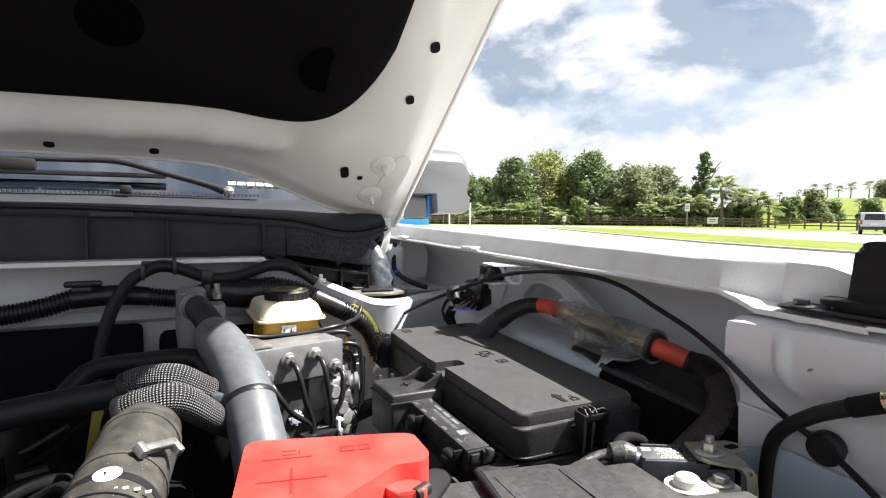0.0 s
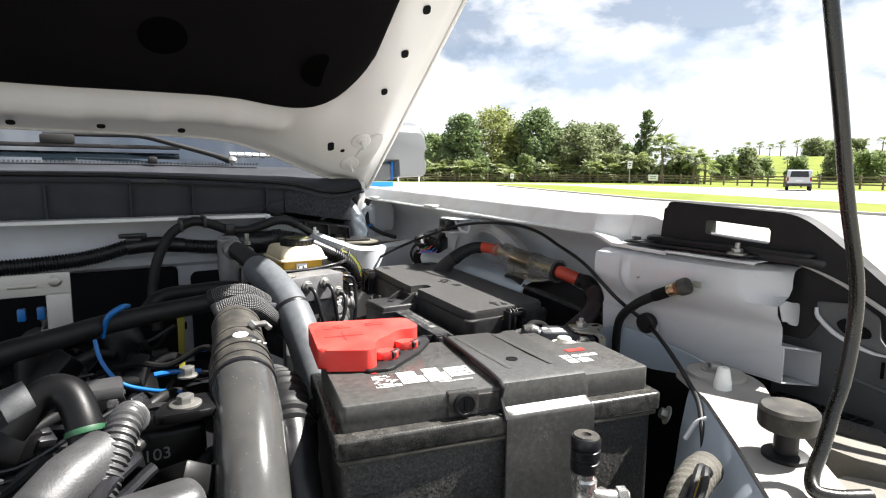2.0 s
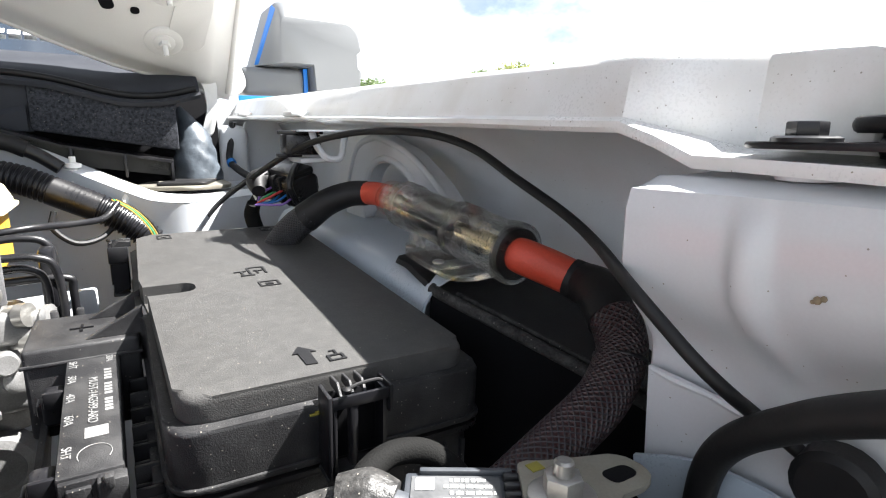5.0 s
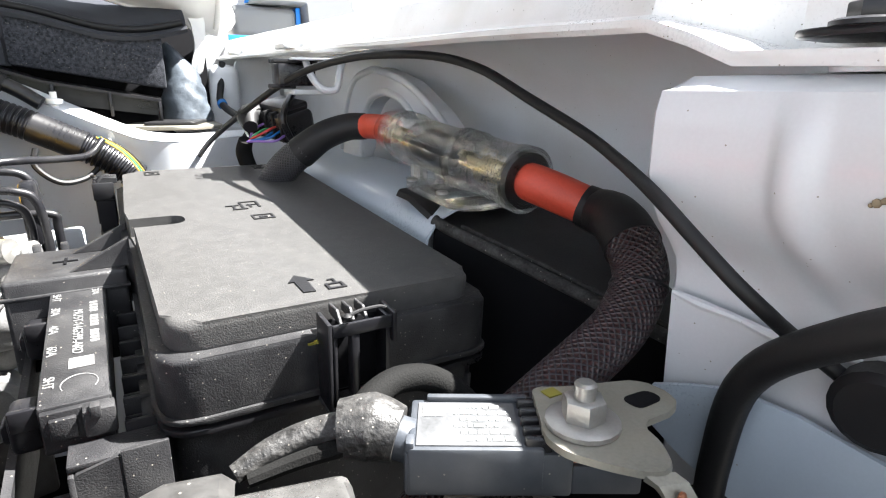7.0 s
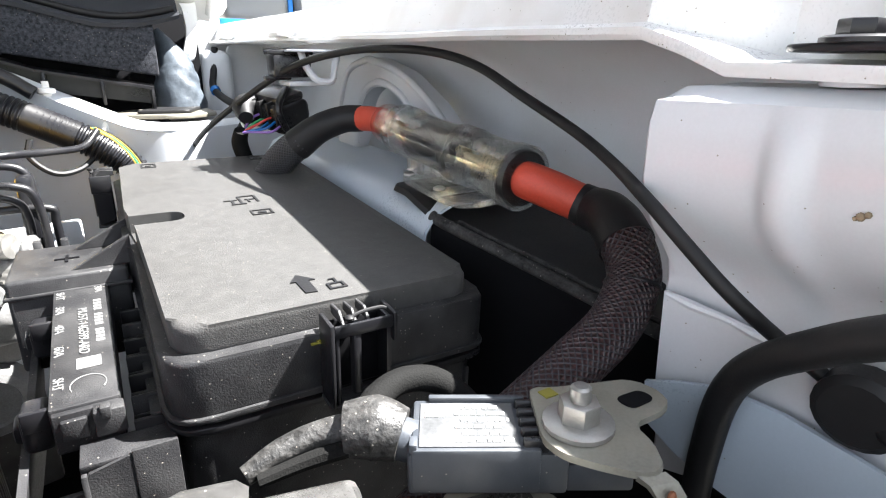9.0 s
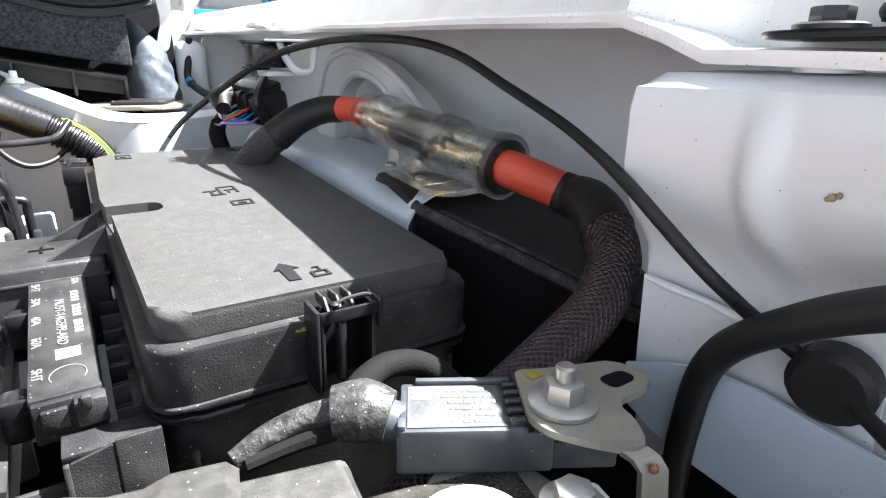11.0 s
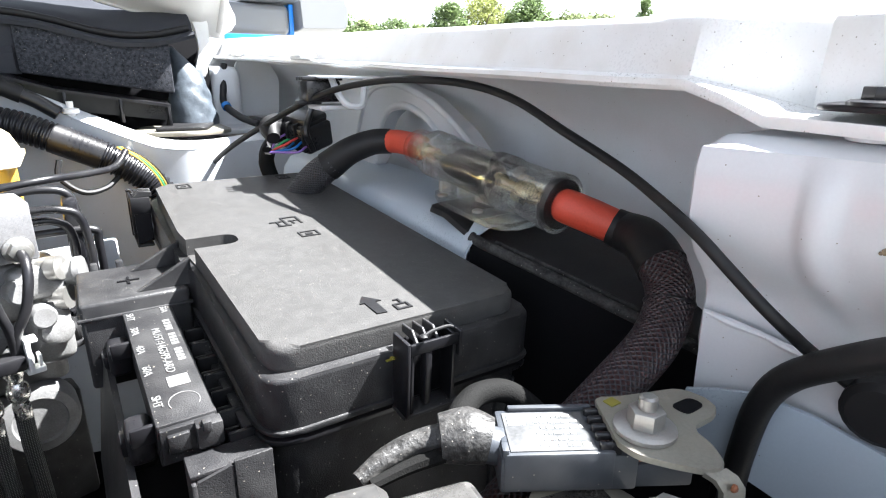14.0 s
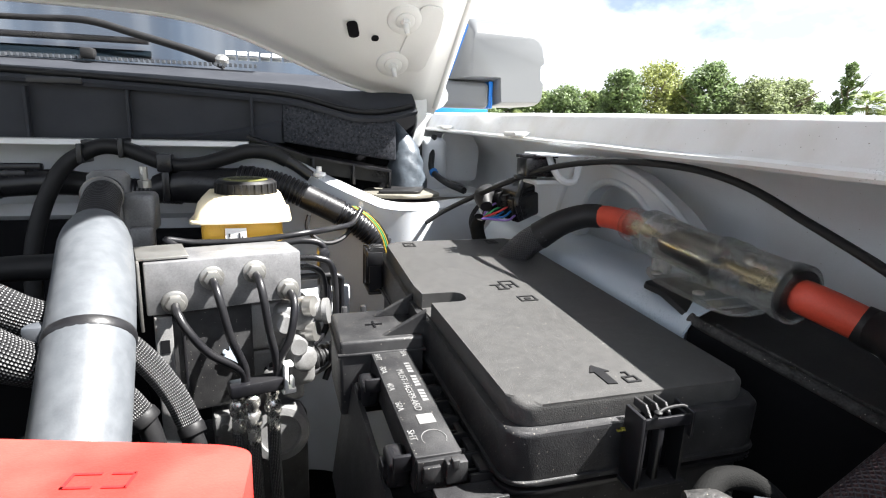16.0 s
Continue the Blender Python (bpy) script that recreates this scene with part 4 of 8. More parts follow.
def build_firewall():
    ob = tagged(thing("firewall", (-0.3, 0.86, 0.70), "white painted firewall with pressed ribs", "firewall"), kind="structure")
    rows = []
    for x in np.linspace(-1.0, 0.36, 30):
        off = 0.06 * max(0.0, (x - 0.12) / 0.24)
        low = 0.075 * min(1.0, max(0.0, (x - 0.10) / 0.12))
        rows.append([(x, y + off, z - (low if z > 1.0 else 0)) for y, z in ((0.812, 1.2225), (0.842, 1.2215), (0.8465, 1.216), (0.848, 1.17), (0.848, 1.157), (0.838, 1.150), (0.838, 1.138), (0.848, 1.131), (0.848, 1.0), (0.848, 0.70))])
    part("wall", strip(rows, 0.0016), WHITE_DIRT_SHADE, ob)
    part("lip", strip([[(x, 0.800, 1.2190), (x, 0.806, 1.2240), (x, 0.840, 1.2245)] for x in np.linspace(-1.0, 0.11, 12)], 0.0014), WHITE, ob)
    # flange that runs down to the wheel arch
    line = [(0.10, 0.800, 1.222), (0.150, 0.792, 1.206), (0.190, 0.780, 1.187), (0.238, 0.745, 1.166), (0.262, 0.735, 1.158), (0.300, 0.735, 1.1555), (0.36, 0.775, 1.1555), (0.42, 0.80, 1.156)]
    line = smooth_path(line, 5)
    part("side_flange", strip([[(p.x - 0.002, p.y - 0.010, p.z - 0.004), (p.x, p.y, p.z), (p.x + 0.006, p.y + 0.020, p.z + 0.0012)] for p in line], 0.0016), WHITE_DIRT_SHADE, ob)
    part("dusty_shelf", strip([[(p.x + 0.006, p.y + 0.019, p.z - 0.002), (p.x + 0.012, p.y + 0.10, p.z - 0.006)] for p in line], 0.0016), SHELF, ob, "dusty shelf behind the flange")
    part("side_wall", strip([[(p.x - 0.001, p.y - 0.008, p.z - 0.005), (p.x, p.y - 0.004, p.z - 0.06), (p.x, p.y, 0.80)] for p in line], 0.0014), WHITE_DIRT_SHADE, ob)
    part("shelf_plate", prism(rounded([(0.235, 0.800), (0.30, 0.775), (0.345, 0.80), (0.345, 0.88), (0.26, 0.88)], 0.012), 1.1585, 1.1625, 0.001), GALV, ob, "dusty bare metal shelf")
    part("rubber_mat", prism(rounded([(0.262, 0.800), (0.315, 0.795), (0.336, 0.855), (0.286, 0.865)], 0.006), 1.1630, 1.1660, 0.001), BLACK, ob)
    part("insulation", rbox(-0.98, -0.055, 0.815, 0.835, 0.74, 1.134, 0.010, 3), PITCH, ob, "black sound insulation mat")
    part("insulation", rbox(-0.035, 0.215, 0.805, 0.832, 0.74, 1.122, 0.012, 3), PITCH, ob, "black sound insulation mat")
    part("hinge_pillar", rbox(0.352, 0.392, 0.925, 1.05, 1.10, 1.232, 0.012, 3), WHITE_DIRT_SHADE, ob)
    part("closing_panel", rbox(0.28, 0.60, 1.062, 1.070, 0.9, 1.268, 0.002), WHITE_DIRT_SHADE, ob)
    bm = tube([(0.300, 0.900, 1.252), (0.309, 0.893, 1.232), (0.316, 0.888, 1.210), (0.316, 0.884, 1.188), (0.318, 0.882, 1.160)], [0.006, 0.012, 0.022, 0.026, 0.030], 22, 10)
    crease = random.Random(12)
    for v in bm.verts:
        k = 0.0011 * math.sin(v.co.z * 300 + v.co.x * 260) + crease.uniform(-0.0003, 0.0003)
        v.co.x, v.co.y = v.co.x + k, v.co.y - k * 0.7
    part("drain_boot", bm, FILM, ob, "crinkled blue grey plastic boot", 70)
    part("inner_shelf", rbox(0.30, 0.44, 0.86, 1.062, 1.150, 1.156, 0.001), WHITE_DIRT_SHADE, ob)
    bm = prism(rounded([(0.386, 1.165), (0.448, 1.165), (0.452, 1.215), (0.438, 1.240), (0.392, 1.240)], 0.008), 0, 0.006, 0.001, 2, Matrix(((1, 0, 0, 0), (0, 0, 1, 0.955), (0, 1, 0, 0), (0, 0, 0, 1))))
    part("pillar_tab", bm, WHITE_DIRT_SHADE, ob)
    return ob


def build_bay_floor():
    ob = tagged(thing("bay_floor", (-0.2, 0.3, 0.30), "dark dirty tray and frame under the engine", "engine bay"), kind="structure")
    part("undertray", rbox(-1.05, 0.45, -0.35, 0.86, 0.70, 0.73, 0.004), PITCH, ob)
    part("frame_rail", rbox(0.18, 0.32, -0.45, 1.2, 0.48, 0.62, 0.01), PITCH, ob)
    part("front_wall", rbox(-1.05, 0.42, -0.42, -0.38, 0.50, 1.02, 0.01), PITCH, ob)
    part("far_wall", rbox(-1.09, -1.05, -0.40, 1.0, 0.70, 1.20, 0.01), WHITE_DIRT_SHADE, ob)
    return ob


def build_support():
    ob = thing("radiator_support", (0.3, -0.06, 0.95), "white painted steel cross support at the front of the bay", "support")
    outline = rounded([(0.345, 0.075), (0.395, 0.070), (0.406, 0.030), (0.392, 0.005), (0.362, -0.020), (0.282, -0.096), (0.229, -0.148), (0.165, -0.212), (0.118, -0.183), (0.182, -0.119), (0.244, -0.056), (0.305, 0.010)], 0.010)
    part("top", prism(outline, 1.090, 1.0945, 0.0012), SUPPORT, ob)
    inner = [(0.326, 0.040), (0.305, 0.010), (0.244, -0.056), (0.182, -0.119), (0.118, -0.183)]
    outer = [(0.406, 0.030), (0.362, -0.020), (0.282, -0.096), (0.229, -0.148), (0.165, -0.212)]
    part("outer_side", strip([[(x - 0.002, y + 0.002, 1.0898), (x - 0.006, y + 0.005, 1.06), (x - 0.008, y + 0.006, 0.95)] for x, y in outer], 0.0016), SUPPORT, ob)
    lean = [0.25, 0.5, 1.0, 1.2, 1.2]
    part("inner_side", strip([[(x, y, 1.0898), (x - 0.008 * k, y + 0.006 * k, 1.078), (x - 0.022 * k, y + 0.016 * k, 1.045), (x - 0.034 * k, y + 0.024 * k, 1.0), (x - 0.040 * k, y + 0.028 * k, 0.86)] for (x, y), k in zip(inner, lean)], 0.0016), RAIL, ob, "white side sheet with blue shade in its colour")
    bolt("bolt", (0.318, 0.060, 1.056), (-0.7, 0.6, 0.35), 0.0058, ob, 1.7, 0.008)
    part("joint_lip", tube([(0.287, -0.004, 1.0850), (0.282, 0.004, 1.078), (0.276, 0.010, 1.062)], 0.0022, 8), WHITE, ob)
    part("boss", lathe([(0.030, 0), (0.029, 0.003), (0.024, 0.0035)], axis_matrix((0.374, 0.045, 1.0945), (0, 0, 1)), 28), SUPPORT, ob)
    bolt("bolt", (0.378, 0.048, 1.0975), (0, 0, 1), 0.0075, ob, 1.9, 0.008)
    part("locating_cone", lathe([(0.0085, 0), (0.0082, 0.006), (0.0058, 0.020), (0.0045, 0.0215), (0.0028, 0.0215), (0.0025, 0.017)], axis_matrix((0.343, 0.018, 1.0945), (0, 0, 1)), 20), LABEL, ob, "white plastic locating cone")
    return ob


def build_bumper():
    ob = thing("hood_bumper", (0.254, -0.088, 1.0945), "grey black rubber hood bumper on a short stem", "bumper")
    m = axis_matrix((0.254, -0.088, 1.0946), (0, 0, 1))
    part("foot", lathe([(0.016, 0), (0.016, 0.003), (0.013, 0.0045)], m, 24), BLACK, ob)
    part("stem", lathe([(0.0085, 0.004), (0.0085, 0.022)], m, 18), BLACK, ob)
    part("head", lathe([(0.012, 0.0215), (0.0195, 0.0235), (0.0205, 0.026), (0.0205, 0.037), (0.0185, 0.0395), (0.0, 0.0397)][:5], m, 28), TUBE_RUBBER, ob)
    return ob


def build_rod():
    bm = tube([(0.236, -0.150, 1.1005), (0.2250, -0.1444, 1.1005), (0.2150, -0.1375, 1.1005), (0.2094, -0.1292, 1.102), (0.2173, -0.1237, 1.1085), (0.2313, -0.1222, 1.1235), (0.2445, -0.1209, 1.145), (0.2547, -0.1211, 1.165), (0.2618, -0.1209, 1.2), (0.2597, -0.1203, 1.235), (0.2476, -0.1147, 1.29), (0.2319, -0.108, 1.374), (0.203, -0.086, 1.569), (0.153, -0.066, 1.813), (0.103, -0.048, 2.05)], 0.0046, 14)
    return single("prop_rod", bm, ROD, "long black steel prop rod holding up the hood", "prop rod")


def build_windscreen():
    ob = thing("windscreen", (-0.3, 1.1, 1.30), "sloping windscreen reflecting the cloudy sky", "windscreen")
    part("glass", strip([[(x, y, z) for y, z in ((0.945, 1.306), (1.15, 1.45), (1.45, 1.72))] for x in np.linspace(-1.0, 0.36, 10)], 0.004), GLASS, ob)
    # mirrored lettering in the glass, built as solid white blocks
    blocks = [(0.078 + k * 0.0158, 0.0128) for k in range(6)]
    for x, wd in blocks:
        part("letter_block", strip([[(x, 0.9875, 1.3405), (x, 0.9955, 1.3461)], [(x + wd, 0.9875, 1.3405), (x + wd, 0.9955, 1.3461)]], 0.0008), LABEL, ob, "plain white block for mirrored lettering in the glass")
    part("pillar", tube([(0.375, 0.95, 1.29), (0.37, 1.15, 1.44), (0.35, 1.45, 1.72)], 0.022, 12), WHITE, ob)
    return ob


def build_wiper():
    ob = thing("wiper", (-0.1, 0.98, 1.32), "black windscreen wiper resting on the glass", "wiper")
    part("arm", tube([(0.078, 0.955, 1.3245), (0.04, 0.965, 1.339), (-0.03, 0.975, 1.358), (-0.09, 0.985, 1.373), (-0.16, 0.992, 1.373), (-0.25, 0.995, 1.372)], [0.008, 0.0055, 0.005, 0.005, 0.004, 0.004], 10), BLACK, ob)
    part("blade", rbox(-0.62, -0.02, 0.986, 0.998, 1.348, 1.356, 0.002), BLACK_GLOSS, ob)
    part("holder", rbox(-0.255, -0.20, 0.982, 1.000, 1.354, 1.372, 0.004), BLACK, ob)
    part("hub_nut", lathe([(0.009, 0), (0.009, 0.006), (0.005, 0.010)], axis_matrix((0.075, 0.955, 1.326), (0, -0.4, 1)), 16), STEEL, ob)
    part("nozzle", rbox(-0.085, -0.069, 0.915, 0.93, 1.319, 1.332, 0.003), BLACK, ob)
    return ob


def build_mirror():
    ob = thing("door_mirror", (0.55, 1.2, 1.27), "silver grey door mirror, blue film in its gap, blue reflection on its flank", "mirror")
    rim = [(0.4544, 1.3357), (0.4922, 1.4498), (0.6284, 1.4481), (0.6463, 1.4302), (0.6528, 1.3746), (0.6425, 1.3666), (0.6440, 1.3394), (0.6527, 1.3324), (0.6466, 1.2943), (0.5488, 1.2910), (0.5440, 1.3374)]
    face = [(0.4907, 1.3410), (0.4925, 1.4174), (0.6193, 1.4164), (0.6340, 1.4020), (0.6420, 1.3720), (0.6340, 1.3660), (0.6355, 1.3400), (0.6420, 1.3350), (0.6380, 1.3000), (0.5520, 1.2970), (0.5490, 1.3420)]
    outer = rounded(rim, [0.003, 0.012, 0.016, 0.012, 0.003, 0.002, 0.002, 0.003, 0.012, 0.003, 0.003], 5)
    inner = rounded(face, [0.004, 0.012, 0.012, 0.010, 0.003, 0.002, 0.002, 0.003, 0.010, 0.003, 0.003], 5)
    bm = bmesh.new()
    rings = []
    for s, y in ((0.0, 1.25), (0.0, 1.165), (0.12, 1.148), (0.45, 1.132), (0.78, 1.122), (0.94, 1.118), (1.04, 1.117)):
        rings.append([bm.verts.new((a[0] + (b[0] - a[0]) * s, y + 0.10 * (a[0] - 0.56), a[1] + (b[1] - a[1]) * s)) for a, b in zip(outer, inner)])
    for a, b in zip(rings, rings[1:]):
        for k in range(len(a)):
            bm.faces.new((a[k], a[(k + 1) % len(a)], b[(k + 1) % len(a)], b[k]))
    bm.faces.new(rings[-1])
    bm.faces.new(list(reversed(rings[0])))
    bmesh.ops.recalc_face_normals(bm, faces=bm.faces)
    part("housing", bm, MIRROR_GREY, ob)
    part("arm", rbox(0.425, 0.5345, 1.130, 1.20, 1.284, 1.3345, 0.012, 3), MIRROR_GREY, ob)
    part("film", rbox(0.5355, 0.5435, 1.140, 1.18, 1.286, 1.336, 0.001), BLUE, ob, "deep blue film in the gap")
    # blue reflection on the mirror flank, laid on as a blue strip
    bm = strip([[(0.4520, 1.150, 1.3390), (0.4690, 1.134, 1.3410)], [(0.4870, 1.153, 1.4420), (0.4895, 1.136, 1.4330)]], 0.002)
    part("film", bm, BLUE, ob)
    part("marker_lamp", rbox(0.640, 0.6495, 1.150, 1.19, 1.341, 1.365, 0.003), LABEL, ob, "small white marker lamp")
    return ob


for build in (build_fender, build_apron, build_black_tray, build_lamp_bracket, build_sight, build_hood, build_cowl, build_firewall,
              build_bay_floor, build_support, build_bumper, build_rod, build_windscreen, build_wiper, build_mirror):
    build()


# ---- things in the engine bay ----
BOX = pose(0.3055, 0.458, 1.1302, 3.3, 0, 0)


def build_fuse_box():
    ob = thing("fuse_box", (0.30, 0.45, 1.0), "dusty black plastic fuse box with a ribbed clip-on lid", "fuse box")
    top = rounded([(-0.0675, -0.1475), (0.0630, -0.1475), (0.0610, 0.152), (-0.0705, 0.152), (-0.0735, 0.024), (-0.0700, -0.016)], [0.013, 0.010, 0.012, 0.010, 0.003, 0.003], 6)
    lid = part("lid", prism(top, -0.0135, 0.0, 0.0036, 4, BOX), PLASTIC_LID, ob, "grained black lid with grey dust")
    slot = part("slot", prism(rounded([(-0.10, -0.0120), (-0.0435, -0.0120), (-0.0435, 0.0065), (-0.10, 0.0065)], 0.0085, 6), -0.0105, 0.01, 0, 2, BOX), PLASTIC, ob)
    cut = lid.modifiers.new("slot", "BOOLEAN")
    cut.object, cut.solver = slot, "EXACT"
    bpy.context.view_layer.update()
    me = bpy.data.meshes.new_from_object(lid.evaluated_get(bpy.context.evaluated_depsgraph_get()))
    lid.modifiers.clear()
    me.set_sharp_from_angle(angle=radians(30))
    lid.data = me
    bpy.data.objects.remove(slot)
    skirt = rounded([(-0.0725, -0.1530), (0.0700, -0.1530), (0.0670, 0.1570), (-0.0760, 0.1570), (-0.0770, -0.010), (-0.0730, -0.018)], [0.016, 0.010, 0.014, 0.012, 0.003, 0.004], 6)
    part("lid_skirt", prism(skirt, -0.0375, -0.0115, 0.0024, 4, BOX), PLASTIC, lid)
    lip = rounded([(-0.0740, -0.1545), (0.0715, -0.1545), (0.0685, 0.1585), (-0.0775, 0.1585)], [0.017, 0.011, 0.014, 0.012], 6)
    part("lid_lip", prism(lip, -0.0385, -0.0360, 0.0008, 2, BOX), PLASTIC, lid)
    seam = rounded([(-0.0705, -0.1510), (0.0680, -0.1510), (0.0650, 0.1550), (-0.0740, 0.1550)], [0.015, 0.010, 0.014, 0.012], 6)
    part("seam_groove", prism(seam, -0.0410, -0.0384, 0.0, 2, BOX), PITCH, ob)
    rim = rounded([(-0.0735, -0.1540), (0.0710, -0.1540), (0.0680, 0.1580), (-0.0770, 0.1580)], [0.017, 0.011, 0.014, 0.012], 6)
    part("base_rim", prism(rim, -0.0440, -0.0410, 0.0009, 2, BOX), BLACK_GLOSS, ob)
    lower = rounded([(-0.0690, -0.1495), (0.0665, -0.1495), (0.0635, 0.1530), (-0.0725, 0.1530)], [0.015, 0.010, 0.014, 0.012], 6)
    part("base", prism(lower, -0.135, -0.0439, 0.001, 2, BOX), PLASTIC, ob)
    for x in (0.050, 0.060):
        part("base_rib", moved(rbox(x, x + 0.002, -0.1520, -0.148, -0.135, -0.050, 0.0006), BOX), PLASTIC, ob)

    def mark(points, r=0.0):
        part("mark", prism(rounded(points, r) if r else [Vector(p) for p in points], -0.0002, 0.0006, 0, 2, BOX), BLACK, lid, "dark moulded mark")

    def signs(x, y, shapes):
        for a, b, c, d in shapes:
            mark([(x + a, y + b), (x + c, y + b), (x + c, y + d), (x + a, y + d)])

    # moulded arrow, padlock and book signs
    mark([(-0.0170, -0.1250), (-0.0125, -0.1175), (-0.0060, -0.1255)][::-1])
    mark([(-0.0145, -0.1250), (-0.0090, -0.1253), (-0.0090, -0.1380), (-0.0140, -0.1375)][::-1])
    signs(-0.0035, -0.1385, ((0, 0, 0.0080, 0.0012), (0, 0.0050, 0.0075, 0.0062), (0, 0.0012, 0.0012, 0.0050), (0.0066, 0.0012, 0.0078, 0.0050), (0.0045, 0.0062, 0.0055, 0.0105), (0.0025, 0.0098, 0.0055, 0.0108)))
    signs(-0.0180, -0.0040, ((0, 0.0185, 0.0080, 0.0200), (0.0030, 0.0090, 0.0120, 0.0104), (0.0090, 0.0105, 0.0104, 0.0270), (0.0104, 0.0258, 0.0205, 0.0270), (0.0191, 0.0120, 0.0205, 0.0258), (0.0125, 0.0180, 0.0185, 0.0192), (0.0040, 0.0104, 0.0054, 0.0185), (0.0140, 0.0125, 0.0152, 0.0180)))
    signs(-0.0080, -0.0205, ((0, 0, 0.0125, 0.0012), (0, 0.0085, 0.0125, 0.0097), (0, 0.0012, 0.0012, 0.0085), (0.0113, 0.0012, 0.0125, 0.0085), (0.0040, 0.0030, 0.0085, 0.0060)))
    for x, y in ((-0.0560, 0.132), (0.026, 0.134)):
        signs(x, y, ((0, 0, 0.0105, 0.0012), (0, 0.0110, 0.0105, 0.0122), (0, 0.0012, 0.0012, 0.0110), (0.0093, 0.0012, 0.0105, 0.0110), (0.003, 0.0050, 0.0070, 0.0062)))

    # clips
    def clip(x, y, flip):
        m = BOX @ Matrix.Translation((x, y, 0)) @ pose(0, 0, 0, 0, 0, flip)
        c = part("clip", moved(join(rbox(-0.0125, 0.0125, -0.0125, -0.0108, -0.0085, -0.0030, 0.0006), rbox(-0.0145, -0.0125, -0.0128, 0.001, -0.0400, -0.0020, 0.0007), rbox(0.0125, 0.0145, -0.0128, 0.001, -0.0150, -0.0020, 0.0007)), m), BLACK_GLOSS, ob)
        part("pin", moved(join(tube([(-0.0062, -0.0118, -0.0005), (-0.0010, -0.0105, 0.0005), (0.0075, -0.0098, 0.0005), (0.0100, -0.0110, 0.0)], 0.0008, 8, 3), lathe([(0.0016, 0), (0.0019, 0.0012), (0.0008, 0.0020)], axis_matrix((-0.0062, -0.0118, -0.0012), (0, 0, 1)), 10)), m), BLACK, c, "worn latch pin")
        part("stem", moved(join(rbox(-0.0048, -0.0012, -0.0122, -0.0075, -0.0360, -0.0060, 0.0008), rbox(-0.0120, -0.0102, -0.0118, -0.0015, -0.0390, -0.0060, 0.0006)), m), BLACK_GLOSS, c)
        part("side", moved(prism(rounded([(-0.0108, -0.0400), (0.0, -0.0360), (0.0, -0.0040), (-0.0108, -0.0040)], 0.0012), 0.0105, 0.0122, 0.0004, 1, Matrix(((0, 0, 1, 0), (1, 0, 0, 0), (0, 1, 0, 0), (0, 0, 0, 1)))), m), BLACK_GLOSS, c)
        part("back_wall", moved(rbox(-0.0120, 0.0120, -0.0012, 0.0006, -0.0380, -0.0060, 0.0004), m), PITCH, c)
        for dx in (-0.0085, -0.0032, 0.0022):
            part("rib", moved(prism([(-0.0100, -0.0045), (0.0035, -0.0045), (0.0035, -0.0005), (-0.0050, 0.0002)], dx, dx + 0.0014, 0.0003, 1, Matrix(((0, 0, 1, 0), (1, 0, 0, 0), (0, 1, 0, 0), (0, 0, 0, 1)))), m), PLASTIC, c)
        part("foot", moved(rbox(-0.015, 0.0150, -0.0118, 0.0, -0.0415, -0.0395, 0.0006), m), PLASTIC, c)

    clip(0.0005, -0.1535, 0)
    clip(-0.0785, 0.139, -90)
    # positive cover at the side
    plus = part("terminal_cover", join(rbox(0.1735, 0.2290, 0.4400, 0.5010, 1.058, 1.1090, 0.0022, 3), rbox(0.1720, 0.2300, 0.4385, 0.5025, 1.0990, 1.1010, 0.0006), rbox(0.182, 0.186, 0.5010, 0.5060, 1.085, 1.1125, 0.0008), rbox(0.196, 0.200, 0.5010, 0.5060, 1.085, 1.1125, 0.0008)), PLASTIC, ob)
    part("plus_mark", join(rbox(0.194, 0.206, 0.4680, 0.4695, 1.1088, 1.1098, 0), rbox(0.1993, 0.2007, 0.4625, 0.4750, 1.1088, 1.1098, 0)), PITCH, plus)
    for y in (0.4455, 0.4850):
        bm = prism([(0, 0), (0.03, 0), (0.03, 0.016)], 0, 0.004, 0.0005, 1, Matrix(((1, 0, 0, 0.2020), (0, 0, 1, y), (0, 1, 0, 1.1088), (0, 0, 0, 1))))
        part("gusset", bm, PLASTIC, plus)
    for k, (x, z) in enumerate(((0.2275, 1.080), (0.228, 1.072), (0.2275, 1.064))):
        part("side_rib", rbox(x, x + 0.006, 0.325 + k * 0.012, 0.440, z, z + 0.0030, 0.0008), PLASTIC, ob)
    for k in range(7):
        y = 0.322 + k * 0.0165
        part("latch", join(rbox(0.2215, 0.2330, y, y + 0.0022, 1.054, 1.083 + 0.0012 * k, 0.0006), rbox(0.2215, 0.2330, y + 0.0085, y + 0.0105, 1.054, 1.080 + 0.0012 * k, 0.0006), rbox(0.2225, 0.2250, y + 0.0022, y + 0.0085, 1.062, 1.078 + 0.0012 * k, 0.0006)), (BLACK_GLOSS, PLASTIC)[k % 2], ob)
    part("carrier_wall", rbox(0.2195, 0.2350, 0.3060, 0.3080, 1.02, 1.0810, 0.0006), PLASTIC, ob)
    part("carrier_ledge", rbox(0.2030, 0.2350, 0.3080, 0.3230, 1.0765, 1.0790, 0.0006), PLASTIC, ob)
    part("carrier_post", rbox(0.2030, 0.2050, 0.3060, 0.3230, 1.02, 1.0760, 0.0006), PLASTIC, ob)
    part("carrier_panel", prism(rounded([(0.2050, 1.0), (0.2195, 1.0), (0.2195, 1.0795), (0.2050, 1.0760)], 0.001), 0.0, 0.0025, 0.0005, 1, Matrix(((1, 0, 0, 0), (0, 0, 1, 0.3065), (0, 1, 0, 0), (0, 0, 0, 1)))), PLASTIC, ob)
